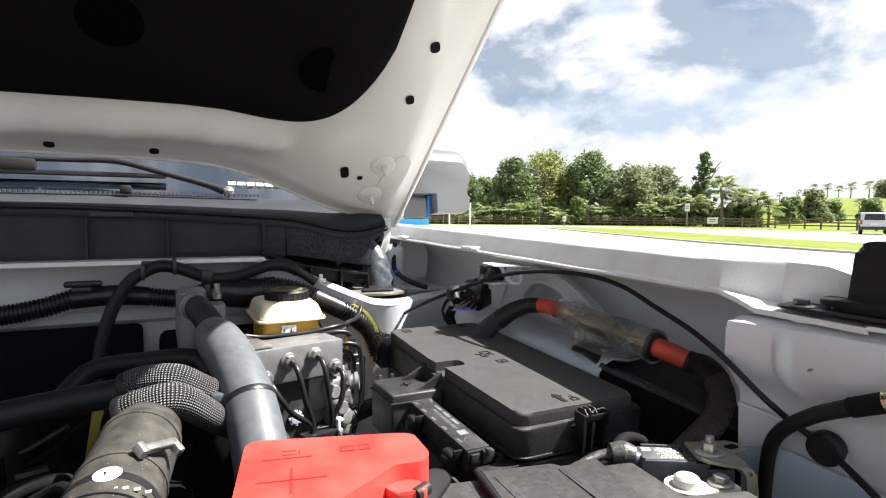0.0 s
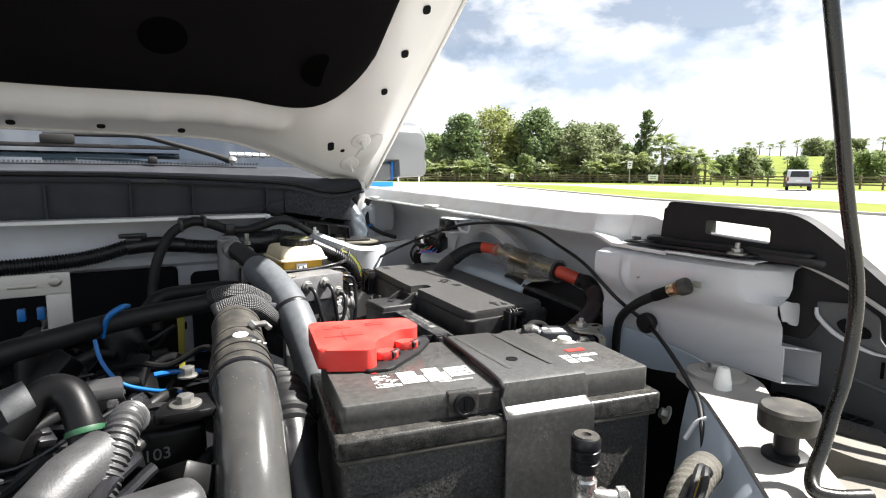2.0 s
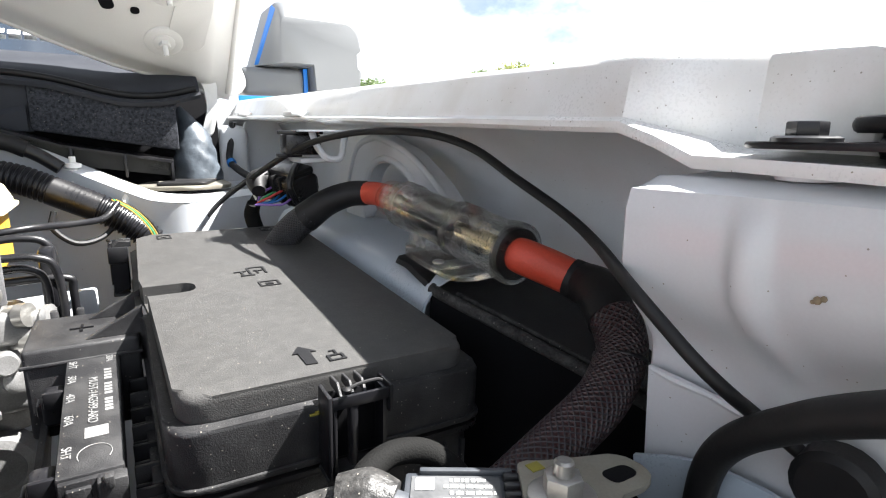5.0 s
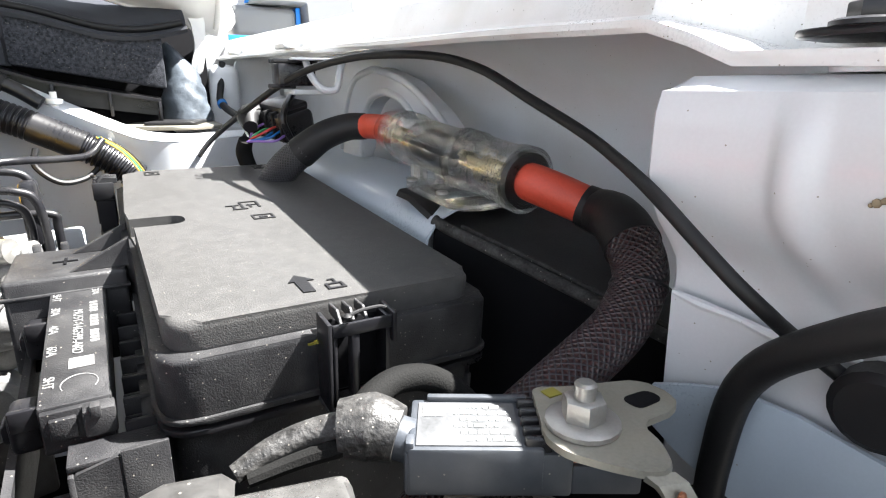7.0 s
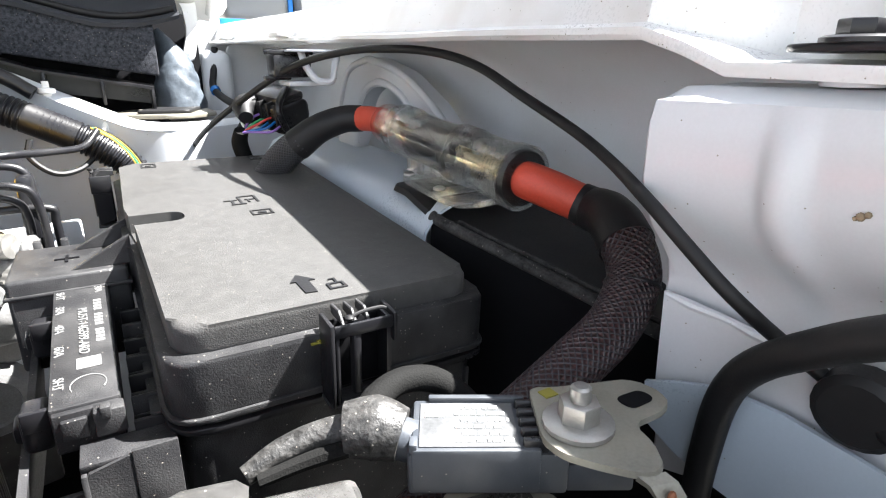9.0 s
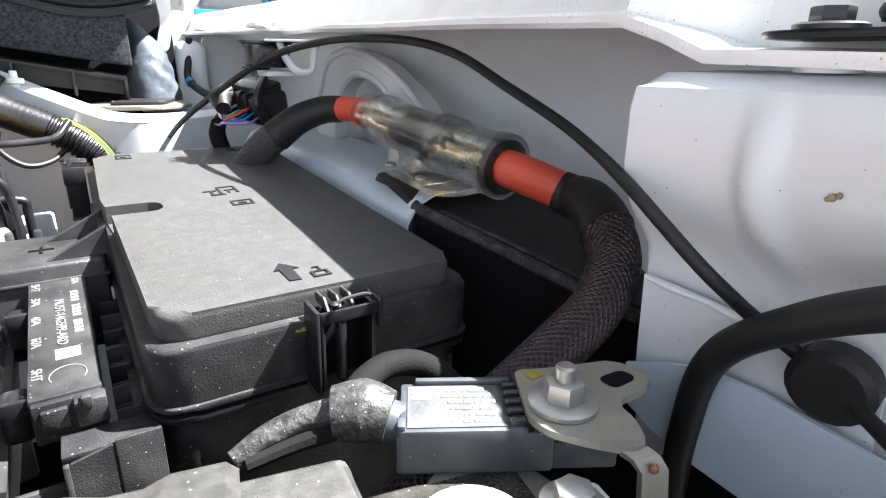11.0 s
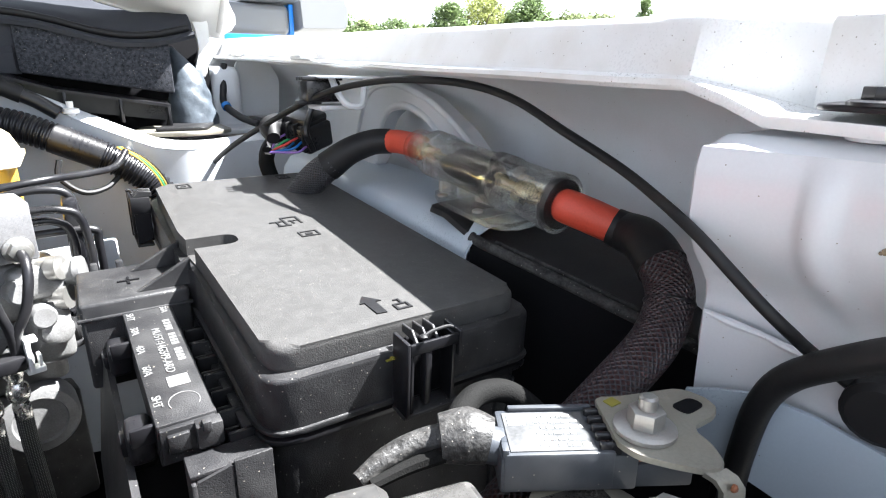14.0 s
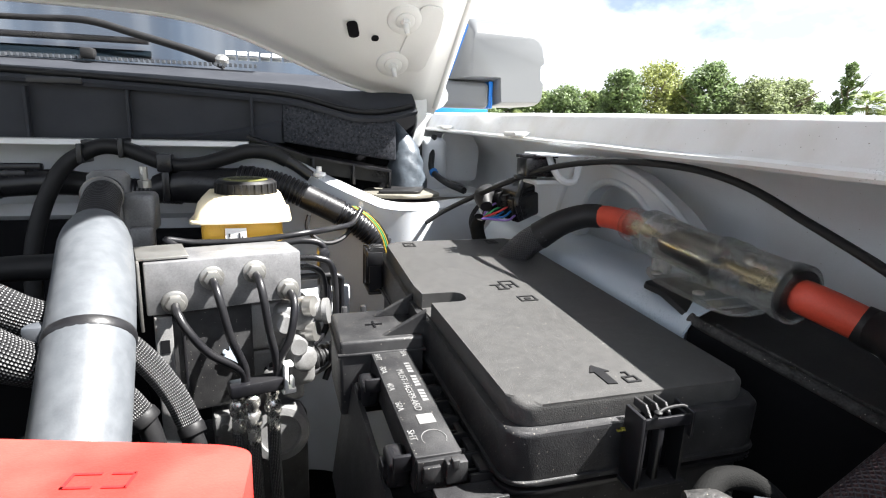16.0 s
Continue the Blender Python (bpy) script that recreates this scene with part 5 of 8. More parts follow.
    part("carrier_side", strip([[(0.184, 0.462, 1.082), (0.172, 0.462, 1.0)], [(0.186, 0.312, 1.070), (0.174, 0.312, 1.0)]], 0.003), PLASTIC, ob)
    part("carrier_front", join(rbox(0.178, 0.2030, 0.3110, 0.3140, 1.0, 1.066, 0.001), rbox(0.188, 0.191, 0.3075, 0.3110, 1.0, 1.060, 0.001)), PLASTIC, ob)
    part("dust_leaf", join(*(moved(rbox(-0.0022, 0.0022, -0.0006, 0.0006, 0, 0.0007, 0), pose(x, y, 1.1065, 10 * k, 12 * k, 55 * k)) for k, (x, y) in enumerate(((0.2895, 0.3045), (0.2915, 0.3052), (0.2905, 0.3062))))), YELLOW_TAPE, ob, "crumbs of yellow moss")
    return ob


def build_module():
    ob = thing("control_module", (0.207, 0.39, 1.05), "slim black control module with white print in the fuse box side", "module")
    m = pose(0.2065, 0.3830, 1.0968, 3.6, 0, 1.0)
    case = part("case", prism(rounded([(-0.0122, -0.056), (0.0112, -0.056), (0.0125, 0.058), (-0.0122, 0.058)], 0.001, 2), -0.020, 0.0, 0.0007, 2, m), PLASTIC, ob)
    part("end_block", moved(join(rbox(-0.0115, 0.0105, -0.0585, -0.0555, -0.0175, -0.0012, 0.0006), rbox(-0.0090, -0.0005, -0.0605, -0.0580, -0.0120, -0.0035, 0.0006), rbox(0.0015, 0.0120, -0.0630, -0.0565, -0.0120, -0.0010, 0.0008), rbox(0.0040, 0.0075, -0.0640, -0.0600, -0.0040, 0.0010, 0.0006)), m), PLASTIC, ob)
    for y in (0.036, -0.040):
        part("boss", moved(join(rbox(-0.0230, -0.0122, y - 0.009, y + 0.008, -0.022, -0.006, 0.003, 3), rbox(-0.0255, -0.018, y - 0.006, y + 0.005, -0.018, -0.010, 0.002), rbox(-0.0215, -0.0122, y - 0.012, y - 0.0095, -0.010, -0.0015, 0.0006)), m), BLACK_GLOSS, ob)
    part("print", writing("MU5T-14G599-ARD", 0.0056, m @ pose(-0.0016, 0.030, 0.0003, 0, 0, -90)), PRINT_DIM, case)
    part("print", bars([(0.0050, 0.036 - k * 0.0034, 0.0034, 0.0024) for k in range(15) if k % 5 != 4], m), PRINT_DIM, case)
    for k, y in enumerate((0.048, 0.030, 0.009, -0.013, -0.040)):
        part("print", writing(("SHT", "30A", "40A", "60A", "SHT")[k], 0.0052, m @ pose(-0.0108, y + 0.006, 0.0003, 0, 0, -90)), PRINT_DIM, case)
    part("print", writing("30A", 0.0048, m @ pose(0.0062, 0.0555, 0.0003, 0, 0, -90)), PRINT_DIM, case)
    part("label_patch", moved(rbox(-0.0028, 0.0062, -0.0300, -0.0210, 0.0001, 0.0004, 0), m), PRINT_DIM, case, "small pale printed square")
    part("stain_ring", tube([m @ Vector((0.001 + 0.0062 * math.cos(a), -0.043 + 0.0072 * math.sin(a), 0.0002)) for a in np.linspace(-0.6, 3.6, 14)], 0.00022, 6, 2), PRINT_DIM, case, "dried water ring")
    return ob


def build_fuse_holder():
    a, b = Vector((0.3990, 0.4655, 1.1762)), Vector((0.4065, 0.3200, 1.1602))
    d = (b - a).normalized()
    length = (b - a).length
    ob = thing("fuse_holder", (0.405, 0.39, 1.14), "clear plastic inline fuse holder with gold terminals", "fuse holder")
    m = axis_matrix(a, d)
    r = 0.0162
    prof = [(r * 0.80, 0), (r * 0.84, 0.004), (r * 0.84, 0.018), (r * 1.02, 0.022), (r * 1.02, 0.027), (r * 0.96, 0.029), (r * 1.02, 0.031), (r * 1.02, 0.035), (r * 0.93, 0.038),
            (r * 0.93, 0.086), (r * 1.04, 0.089), (r * 1.04, 0.094), (r * 0.97, 0.096), (r * 1.04, 0.098), (r * 1.04, 0.103), (r * 0.98, 0.107), (r * 0.98, length - 0.012), (r * 1.06, length - 0.009), (r * 1.06, length - 0.002), (r * 0.92, length)]
    body = lathe(prof, m, 36)
    inner = lathe([(r * 0.70, 0.003), (r * 0.70, 0.020), (r * 0.78, 0.036), (r * 0.78, length - 0.004)], m, 36)
    bmesh.ops.reverse_faces(inner, faces=inner.faces)
    me = bpy.data.meshes.new("shell")
    bm = bmesh.new()
    for s in (body, inner):
        t = bpy.data.meshes.new("tmp")
        s.to_mesh(t)
        s.free()
        bm.from_mesh(t)
        bpy.data.meshes.remove(t)
    bmesh.ops.translate(bm, verts=bm.verts, vec=-Vector(ob.location))
    bm.to_mesh(me)
    bm.free()
    me.materials.append(CLEAR)
    me.shade_smooth()
    me.set_sharp_from_angle(angle=radians(35))
    shell = tagged(new("shell", me), "clear smoky plastic tube with thick rings")
    shell.parent = ob
    part("end_ring", lathe([(r * 0.60, length - 0.006), (r * 0.88, length - 0.0058), (r * 0.88, length - 0.0020), (r * 0.60, length - 0.0015)], m, 30), BLACK_GLOSS, ob)
    part("terminal", lathe([(r * 0.30, 0.006), (r * 0.30, 0.017), (r * 0.14, 0.019), (r * 0.14, 0.034)], m, 16), BRASS, ob, "gold plated terminal")
    part("terminal", lathe([(r * 0.14, 0.094), (r * 0.14, 0.112), (r * 0.30, 0.113), (r * 0.30, 0.124), (r * 0.24, 0.125), (r * 0.24, length - 0.014)], m, 16), BRASS, ob, "gold plated terminal")
    part("set_screw", lathe([(0.0035, 0), (0.0035, 0.002), (0.002, 0.003)], axis_matrix(a + d * 0.115 + Vector((-0.004, 0, 0.0085)), (-0.5, -0.2, 1)), 12), STEEL, ob)
    part("fuse_link", moved(join(rbox(-r * 0.62, r * 0.62, -r * 0.30, r * 0.30, 0.042, 0.087, 0.001), rbox(-r * 0.30, r * 0.30, -r * 0.10, r * 0.10, 0.034, 0.096, 0.0006)), m @ pose(0, 0, 0, 0, 0, 25)), BLACK_GLOSS, ob, "dark flat fuse in the tube")
    for k in (0.4, 1.6, 2.8, 4.0, 5.2):
        part("fin", moved(rbox(r * 0.80, r * 0.92, -0.0008, 0.0008, 0.040, 0.084, 0.0003), m @ pose(0, 0, 0, 0, 0, k * 57.3)), CLEAR, ob)
    outline = rounded([(0.388, 0.419), (0.3795, 0.350), (0.388, 0.340), (0.4118, 0.344), (0.430, 0.394), (0.423, 0.452), (0.402, 0.448)], 0.006)
    part("foot", prism(outline, 1.1430, 1.1465, 0.0008, 2), CLEAR, ob, "clear foot plate")
    for x, y in ((0.4035, 0.432), (0.408, 0.395), (0.414, 0.358)):
        part("web", rbox(x - 0.0015, x + 0.0015, y - 0.010, y + 0.010, 1.1462, 1.164 - (0.44 - y) * 0.12, 0.0008), CLEAR, ob)
    for x, y in ((0.3960, 0.427), (0.3895, 0.377)):
        part("screw", lathe([(0.0036, 0), (0.0036, 0.0012), (0.0022, 0.0020)], axis_matrix((x, y, 1.1465), (0, 0, 1)), 16), STEEL, ob)
    return ob


def build_power_cable():
    ob = thing("power_cable", (0.38, 0.36, 1.0), "thick power cable in woven black sleeve with red heat shrink ends", "cable")
    part("rear_sleeve", tube([(0.318, 0.60, 1.075), (0.330, 0.565, 1.115), (0.344, 0.540, 1.145), (0.358, 0.527, 1.160)], [0.0118, 0.0122, 0.0120, 0.0112], 18), SLEEVE, ob)
    part("rear_shrink", tube([(0.354, 0.531, 1.156), (0.368, 0.520, 1.1685), (0.384, 0.511, 1.1755), (0.396, 0.503, 1.1765)], [0.0122, 0.0108, 0.0100, 0.0098], 18), BLACK, ob, "black heat shrink")
    part("red_shrink", tube([(0.3945, 0.5045, 1.1765), (0.3985, 0.4900, 1.1770), (0.3990, 0.470, 1.1765), (0.3990, 0.462, 1.1758)], 0.0090, 18), RED_SHRINK, ob, "red heat shrink")
    part("red_shrink", tube([(0.4064, 0.3245, 1.1606), (0.4078, 0.3185, 1.1596), (0.4170, 0.3100, 1.1550), (0.4272, 0.3000, 1.1493)], [0.0092, 0.0096, 0.0098, 0.0096], 18), RED_SHRINK, ob, "red heat shrink")
    part("front_shrink", tube([(0.4256, 0.3018, 1.1502), (0.4284, 0.2950, 1.1480), (0.4262, 0.2840, 1.1480), (0.4222, 0.2735, 1.1455), (0.4180, 0.2630, 1.1395)], [0.0104, 0.0110, 0.0116, 0.0122, 0.0126], 18), BLACK, ob, "black heat shrink")
    part("front_sleeve", tube([(0.4188, 0.2655, 1.1420), (0.4165, 0.2580, 1.1345), (0.4105, 0.2515, 1.1265), (0.3926, 0.2440, 1.1150), (0.3697, 0.2410, 1.1050), (0.3477, 0.2390, 1.0955), (0.325, 0.238, 1.084), (0.300, 0.240, 1.064)], [0.0118, 0.0116, 0.0113, 0.0110, 0.0108, 0.0107, 0.0107, 0.0107], 22), SLEEVE_RED, ob)
    part("tie", lathe([(0.0117, -0.0010), (0.0121, 0), (0.0117, 0.0010)], axis_matrix((0.4105, 0.2515, 1.1265), (0.55, 0.45, 1)), 22), BLACK_GLOSS, ob)
    return ob


def build_release_cable():
    ob = thing("release_cable", (0.40, 0.4, 1.0), "thin black hood release cable clipped to the fender", "cable")
    part("sheath", tube([(0.300, 0.80, 1.105), (0.312, 0.70, 1.150), (0.333, 0.612, 1.185), (0.355, 0.532, 1.2125), (0.374, 0.478, 1.2225), (0.389, 0.438, 1.2240), (0.400, 0.400, 1.2215), (0.406, 0.365, 1.2140), (0.4035, 0.3222, 1.2005), (0.4025, 0.2830, 1.1872), (0.3955, 0.2549, 1.1786), (0.380, 0.2242, 1.1720), (0.3805, 0.2100, 1.1622), (0.384, 0.1962, 1.1505), (0.391, 0.1882, 1.1412), (0.400, 0.1839, 1.1331), (0.4085, 0.163, 1.1185),
          (0.388, 0.128, 1.112), (0.356, 0.083, 1.104), (0.330, 0.048, 1.096), (0.299, 0.013, 1.088), (0.262, -0.018, 1.066), (0.235, -0.040, 1.03)], 0.0025, 10), BLACK, ob)
    c = part("clip", join(rbox(0.345, 0.374, 0.545, 0.566, 1.205, 1.2215, 0.002), rbox(0.340, 0.360, 0.552, 0.560, 1.203, 1.2065, 0.001)), BLACK_GLOSS, ob)
    for k in range(3):
        part("fin", rbox(0.342, 0.376, 0.546 + k * 0.006, 0.5485 + k * 0.006, 1.2215, 1.2245, 0.0005), BLACK_GLOSS, c)
    part("grommet", lathe([(0.010, -0.006), (0.0125, -0.004), (0.0125, 0.004), (0.010, 0.006)], axis_matrix((0.408, 0.162, 1.119), (1, 0.15, 0.1)), 20), BLACK, ob)
    return ob


def build_cut_hose():
    ob = thing("breather_hose", (0.38, 0.15, 1.0), "bent black hose with a worn brass-banded end", "hose")
    part("hose", tube([(0.4060, 0.2058, 1.0296), (0.3988, 0.2014, 1.0792), (0.3912, 0.1906, 1.1189), (0.3863, 0.164, 1.1446), (0.3835, 0.1330, 1.1625), (0.3825, 0.1140, 1.1715)], [0.0052, 0.0053, 0.0054, 0.0056, 0.0060, 0.0060], 16), BLACK, ob)
    part("cuff", tube([(0.3836, 0.1340, 1.1618), (0.3825, 0.1120, 1.1724)], 0.0068, 16, 3), CLOTH, ob, "dark tape cuff")
    part("band", tube([(0.3826, 0.1130, 1.1720), (0.3828, 0.1045, 1.1758)], 0.0078, 16, 2), BRASS, ob)
    part("band_clip", tube([(0.3828, 0.1055, 1.1752), (0.3832, 0.1010, 1.1772)], 0.0072, 16, 2), RUST, ob, "copper coloured clip")
    part("plug", lathe([(0.0070, 0), (0.0094, 0.001), (0.0097, 0.004), (0.0097, 0.010), (0.0086, 0.012), (0.0, 0.0122)][:5], axis_matrix((0.3833, 0.1015, 1.1770), (0.1, -0.9, 0.42)), 20), TUBE_RUBBER, ob)
    part("plug_face", lathe([(0.0088, 0.0118), (0.0070, 0.0126), (0.0030, 0.0128)], axis_matrix((0.3833, 0.1015, 1.1770), (0.1, -0.9, 0.42)), 20), TUBE_RUBBER, ob)
    part("tab", rbox(0.387, 0.389, 0.078, 0.088, 1.180, 1.187, 0.0005), GALV, ob)
    return ob


BAT = pose(-0.0135, 0.1265, 1.113, 0, 0, -11.5)


def build_battery():
    ob = thing("battery", BAT @ Vector((0.155, 0.08, -0.19)), "large dusty black car battery with white print", "battery")
    w, d = 0.309, 0.146
    top = rounded([(0, 0), (w, 0), (w, d - 0.055), (w - 0.048, d - 0.055), (w - 0.048, d), (0.012, d), (0.0, d - 0.02)], 0.004, 3)
    t = part("top", prism(top, -0.024, 0.0, 0.002, 2, BAT), BATTERY_TOP, ob)
    ledge = rounded([(-0.008, -0.013), (w + 0.008, -0.013), (w + 0.008, d + 0.010), (-0.008, d + 0.010)], 0.006, 3)
    part("ledge", prism(ledge, -0.042, -0.0235, 0.0028, 4, BAT), BATTERY, ob)
    part("jacket_rim", prism(rounded([(-0.006, -0.011), (w + 0.006, -0.011), (w + 0.006, d + 0.008), (-0.006, d + 0.008)], 0.006, 3), -0.0465, -0.0425, 0.0008, 2, BAT), FABRIC, ob, "frayed top edge of the jacket")
    part("case", prism(rounded([(-0.002, -0.006), (w + 0.002, -0.006), (w + 0.002, d + 0.006), (-0.002, d + 0.006)], 0.006, 3), -0.19, -0.0425, 0.001, 2, BAT), JACKET, ob, "fuzzy dusty insulating jacket")
    # handle plug on the front edge
    plug = part("handle_boss", moved(join(rbox(0.092, 0.121, -0.0045, 0.004, -0.0215, 0.0012, 0.0015), prism(rounded([(0.118, -0.004), (0.150, -0.004), (0.150, 0.002), (0.118, 0.004)], 0.001), -0.018, -0.004, 0.001)), BAT), BATTERY, ob)
    m = BAT @ pose(0.107, -0.0046, -0.010, 90, 0, 0)
    part("vent_plug", lathe([(0.0105, 0), (0.0105, 0.003), (0.0085, 0.0035), (0.0078, 0.0022)], m, 26), BLACK, plug)
    part("plug_slot", moved(rbox(-0.0011, 0.0011, -0.0056, 0.0056, 0.0023, 0.0036, 0), m), PITCH, plug)
    # printed patches: white fields with rows of words too small to read
    def field(x0, x1, y0, y1, rows, seed):
        rng = random.Random(seed)
        patch = part("print", bars([(x0, y0, x1 - x0, y1 - y0)], BAT @ pose(0, 0, 0.0003), 0.0002), PRINT, t, "worn white printed field")
        step = (y1 - y0) / (rows + 0.5)
        words = []
        for k in range(rows):
            x = x0 + 0.0015
            while x < x1 - 0.003:
                wd = rng.uniform(0.0015, 0.006)
                if rng.random() < 0.8:
                    words.append((x, y0 + step * (k + 0.35), min(wd, x1 - x - 0.001), step * rng.uniform(0.25, 0.55)))
                x += wd + 0.0012
        part("ink", bars(words, BAT @ pose(0, 0, 0.0005), 0.0002), INK, patch)

    def scraps(x0, x1, y0, y1, step, seed):
        rng = random.Random(seed)
        rows = [(rng.uniform(x0, x1 - 0.006), y0 + step * (k // 3), rng.uniform(0.002, 0.007), step * 0.45) for k in range(3 * int((y1 - y0) / step))]
        part("print", bars(rows, BAT @ pose(0, 0, 0.0003), 0.0002), PRINT, t, "scraps of worn white print")

    scraps(0.036, 0.060, 0.030, 0.062, 0.0034, 71)
    for k, f in enumerate(((0.040, 0.060, 0.029, 0.035), (0.062, 0.085, 0.032, 0.048), (0.062, 0.080, 0.050, 0.062), (0.087, 0.108, 0.030, 0.050), (0.088, 0.104, 0.052, 0.064), (0.110, 0.134, 0.036, 0.060), (0.236, 0.250, 0.046, 0.056), (0.236, 0.250, 0.032, 0.043), (0.253, 0.266, 0.031, 0.043), (0.253, 0.282, 0.047, 0.054))):
        field(*f, 3 if k % 2 else 4, 80 + k)
    part("print", bars([(0.040, 0.0655, 0.005, 0.004)], BAT @ pose(0, 0, 0.0004)), RED_DARK, t, "small dark red mark")
    part("print", writing("DANGER/POISON", 0.0042, BAT @ pose(0.128, 0.0275, 0.0004, 0, 0, 180)), PRINT, t)
    part("badge", bars([(0.256, 0.064, 0.022, 0.008)], BAT @ pose(0, 0, 0.0004)), RED, t, "small red badge")
    # posts
    m = BAT @ pose(w - 0.024, d - 0.028, -0.024)
    clamp = part("post_clamp", join(lathe([(0.0145, 0), (0.0150, 0.014), (0.0145, 0.017)], m, 24), moved(rbox(-0.006, 0.040, -0.007, 0.007, 0.004, 0.014, 0.002), m)), LEAD, ob, "whitish lead clamp on the post")
    part("post", lathe([(0.009, 0.0165), (0.0085, 0.022), (0.007, 0.0235)], m, 20), LEAD, clamp)
    bolt("clamp_nut", (m @ Vector((0.028, 0, 0.0142))), (0, 0, 1), 0.0055, clamp, 1.6)
    return ob


def build_strap():
    """Black hold-down cover over the battery."""
    ob = thing("battery_strap", BAT @ Vector((0.185, 0.08, -0.12)), "black moulded hold-down cover across the battery", "strap")
    prof = [(0.150, 0.002), (0.146, 0.0042), (0.002, 0.0042), (-0.003, 0.002), (-0.0055, -0.006), (-0.006, -0.019), (-0.0080, -0.0206), (-0.0150, -0.0222), (-0.0168, -0.0238), (-0.0174, -0.0270), (-0.0176, -0.040), (-0.0178, -0.12)]
    rows = []
    for x in (0.1435, 0.1465, 0.152, 0.192, 0.197, 0.205, 0.213, 0.219, 0.228, 0.2315, 0.2345):
        side = 0.0 if 0.145 < x < 0.233 else 0.003
        valley = -0.0025 if 0.198 < x < 0.218 else 0.0
        rows.append([BAT @ Vector((x + (0.012 * (y - 0.05) if x < 0.19 else 0), y, z - side + (valley if y > 0.01 else 0) + 0.001)) for y, z in prof])
    part("cover", strip(rows, 0.0025), STRAP, ob)
    for x in (0.158, 0.204):
        part("ridge", prism(rounded([BAT @ Vector((x + 0.006, 0.026, 0)), BAT @ Vector((x + 0.012, 0.026, 0)), BAT @ Vector((x, 0.138, 0)), BAT @ Vector((x - 0.006, 0.138, 0))], 0.0020), 1.1170, 1.1187, 0.0008, 2), STRAP, ob)
    part("drain_hole", lathe([(0.0062, 0), (0.0062, 0.0006), (0.0045, 0.0006), (0.004, 0.0002)], BAT @ pose(0.181, 0.0505, 0.0052), 20), PITCH, ob)
    part("edge_bead", tube([BAT @ Vector(p) for p in ((0.1445, 0.150, 0.004), (0.1436, 0.08, 0.0055), (0.1428, 0.0, 0.0045), (0.1428, -0.004, -0.010), (0.1428, -0.016, -0.026))], 0.0022, 8), BLACK, ob)
    return ob


def build_red_cover():
    ob = thing("positive_cover", (0.05, 0.26, 1.113), "red plastic positive terminal cover with a plus sign", "cover")
    pts = [(-0.003, 0.212), (0.040, 0.189), (0.050, 0.194), (0.056, 0.214), (0.082, 0.229), (0.096, 0.240), (0.116, 0.236), (0.124, 0.246), (0.127, 0.280), (0.118, 0.286), (0.026, 0.314), (0.018, 0.308)]
    outline = rounded(pts, [0.010, 0.008, 0.006, 0.010, 0.012, 0.010, 0.006, 0.006, 0.008, 0.008, 0.010, 0.008], 7)
    bm = prism(outline, 0, 0.021, 0.0055, 4)
    for v in bm.verts:
        v.co.z += 1.1145 - 0.030 * (v.co.x - 0.05) * 0
    top = part("shell", bm, RED, ob)
    m = pose(0.036, 0.246, 1.1357, 0, 0, -12)
    part("plus_mark", bars([(-0.020, -0.0005, 0.040, 0.0012), (-0.0008, -0.016, 0.0014, 0.032)], m, 0.0002), RED_DARK, top)
    part("letter_mark", bars([(-0.006, 0.035, 0.008, 0.001), (-0.006, 0.041, 0.008, 0.001), (0.004, 0.035, 0.001, 0.007), (0.030, 0.033, 0.009, 0.001), (0.030, 0.040, 0.009, 0.001), (0.030, 0.033, 0.001, 0.007), (0.042, 0.033, 0.007, 0.001), (0.042, 0.040, 0.007, 0.001), (0.0485, 0.033, 0.001, 0.008), (-0.018, 0.030, 0.03, 0.0008)], m, 0.0002), RED_DARK, top)
    for x, y in ((0.070, 0.206), (0.104, 0.226)):
        h = part("hinge_ear", prism(rounded([(x - 0.016, y + 0.012), (x - 0.012, y - 0.001), (x + 0.008, y - 0.004), (x + 0.010, y + 0.006), (x - 0.002, y + 0.016)], 0.004), 1.1165, 1.1250, 0.002), RED, top)
        part("pin", lathe([(0.0042, -0.006), (0.0042, 0.006)], axis_matrix((x + 0.005, y + 0.001, 1.1215), (0.9, 0.5, 0)), 16), BLACK_GLOSS, h)
    plate = rounded([(0.035, 0.186), (0.060, 0.182), (0.110, 0.215), (0.140, 0.245), (0.140, 0.262), (0.10, 0.262), (0.04, 0.22)], 0.006)
    part("base_plate", prism(plate, 1.1132, 1.1165, 0.001), BLACK, ob, "black plate under the cover")
    return ob


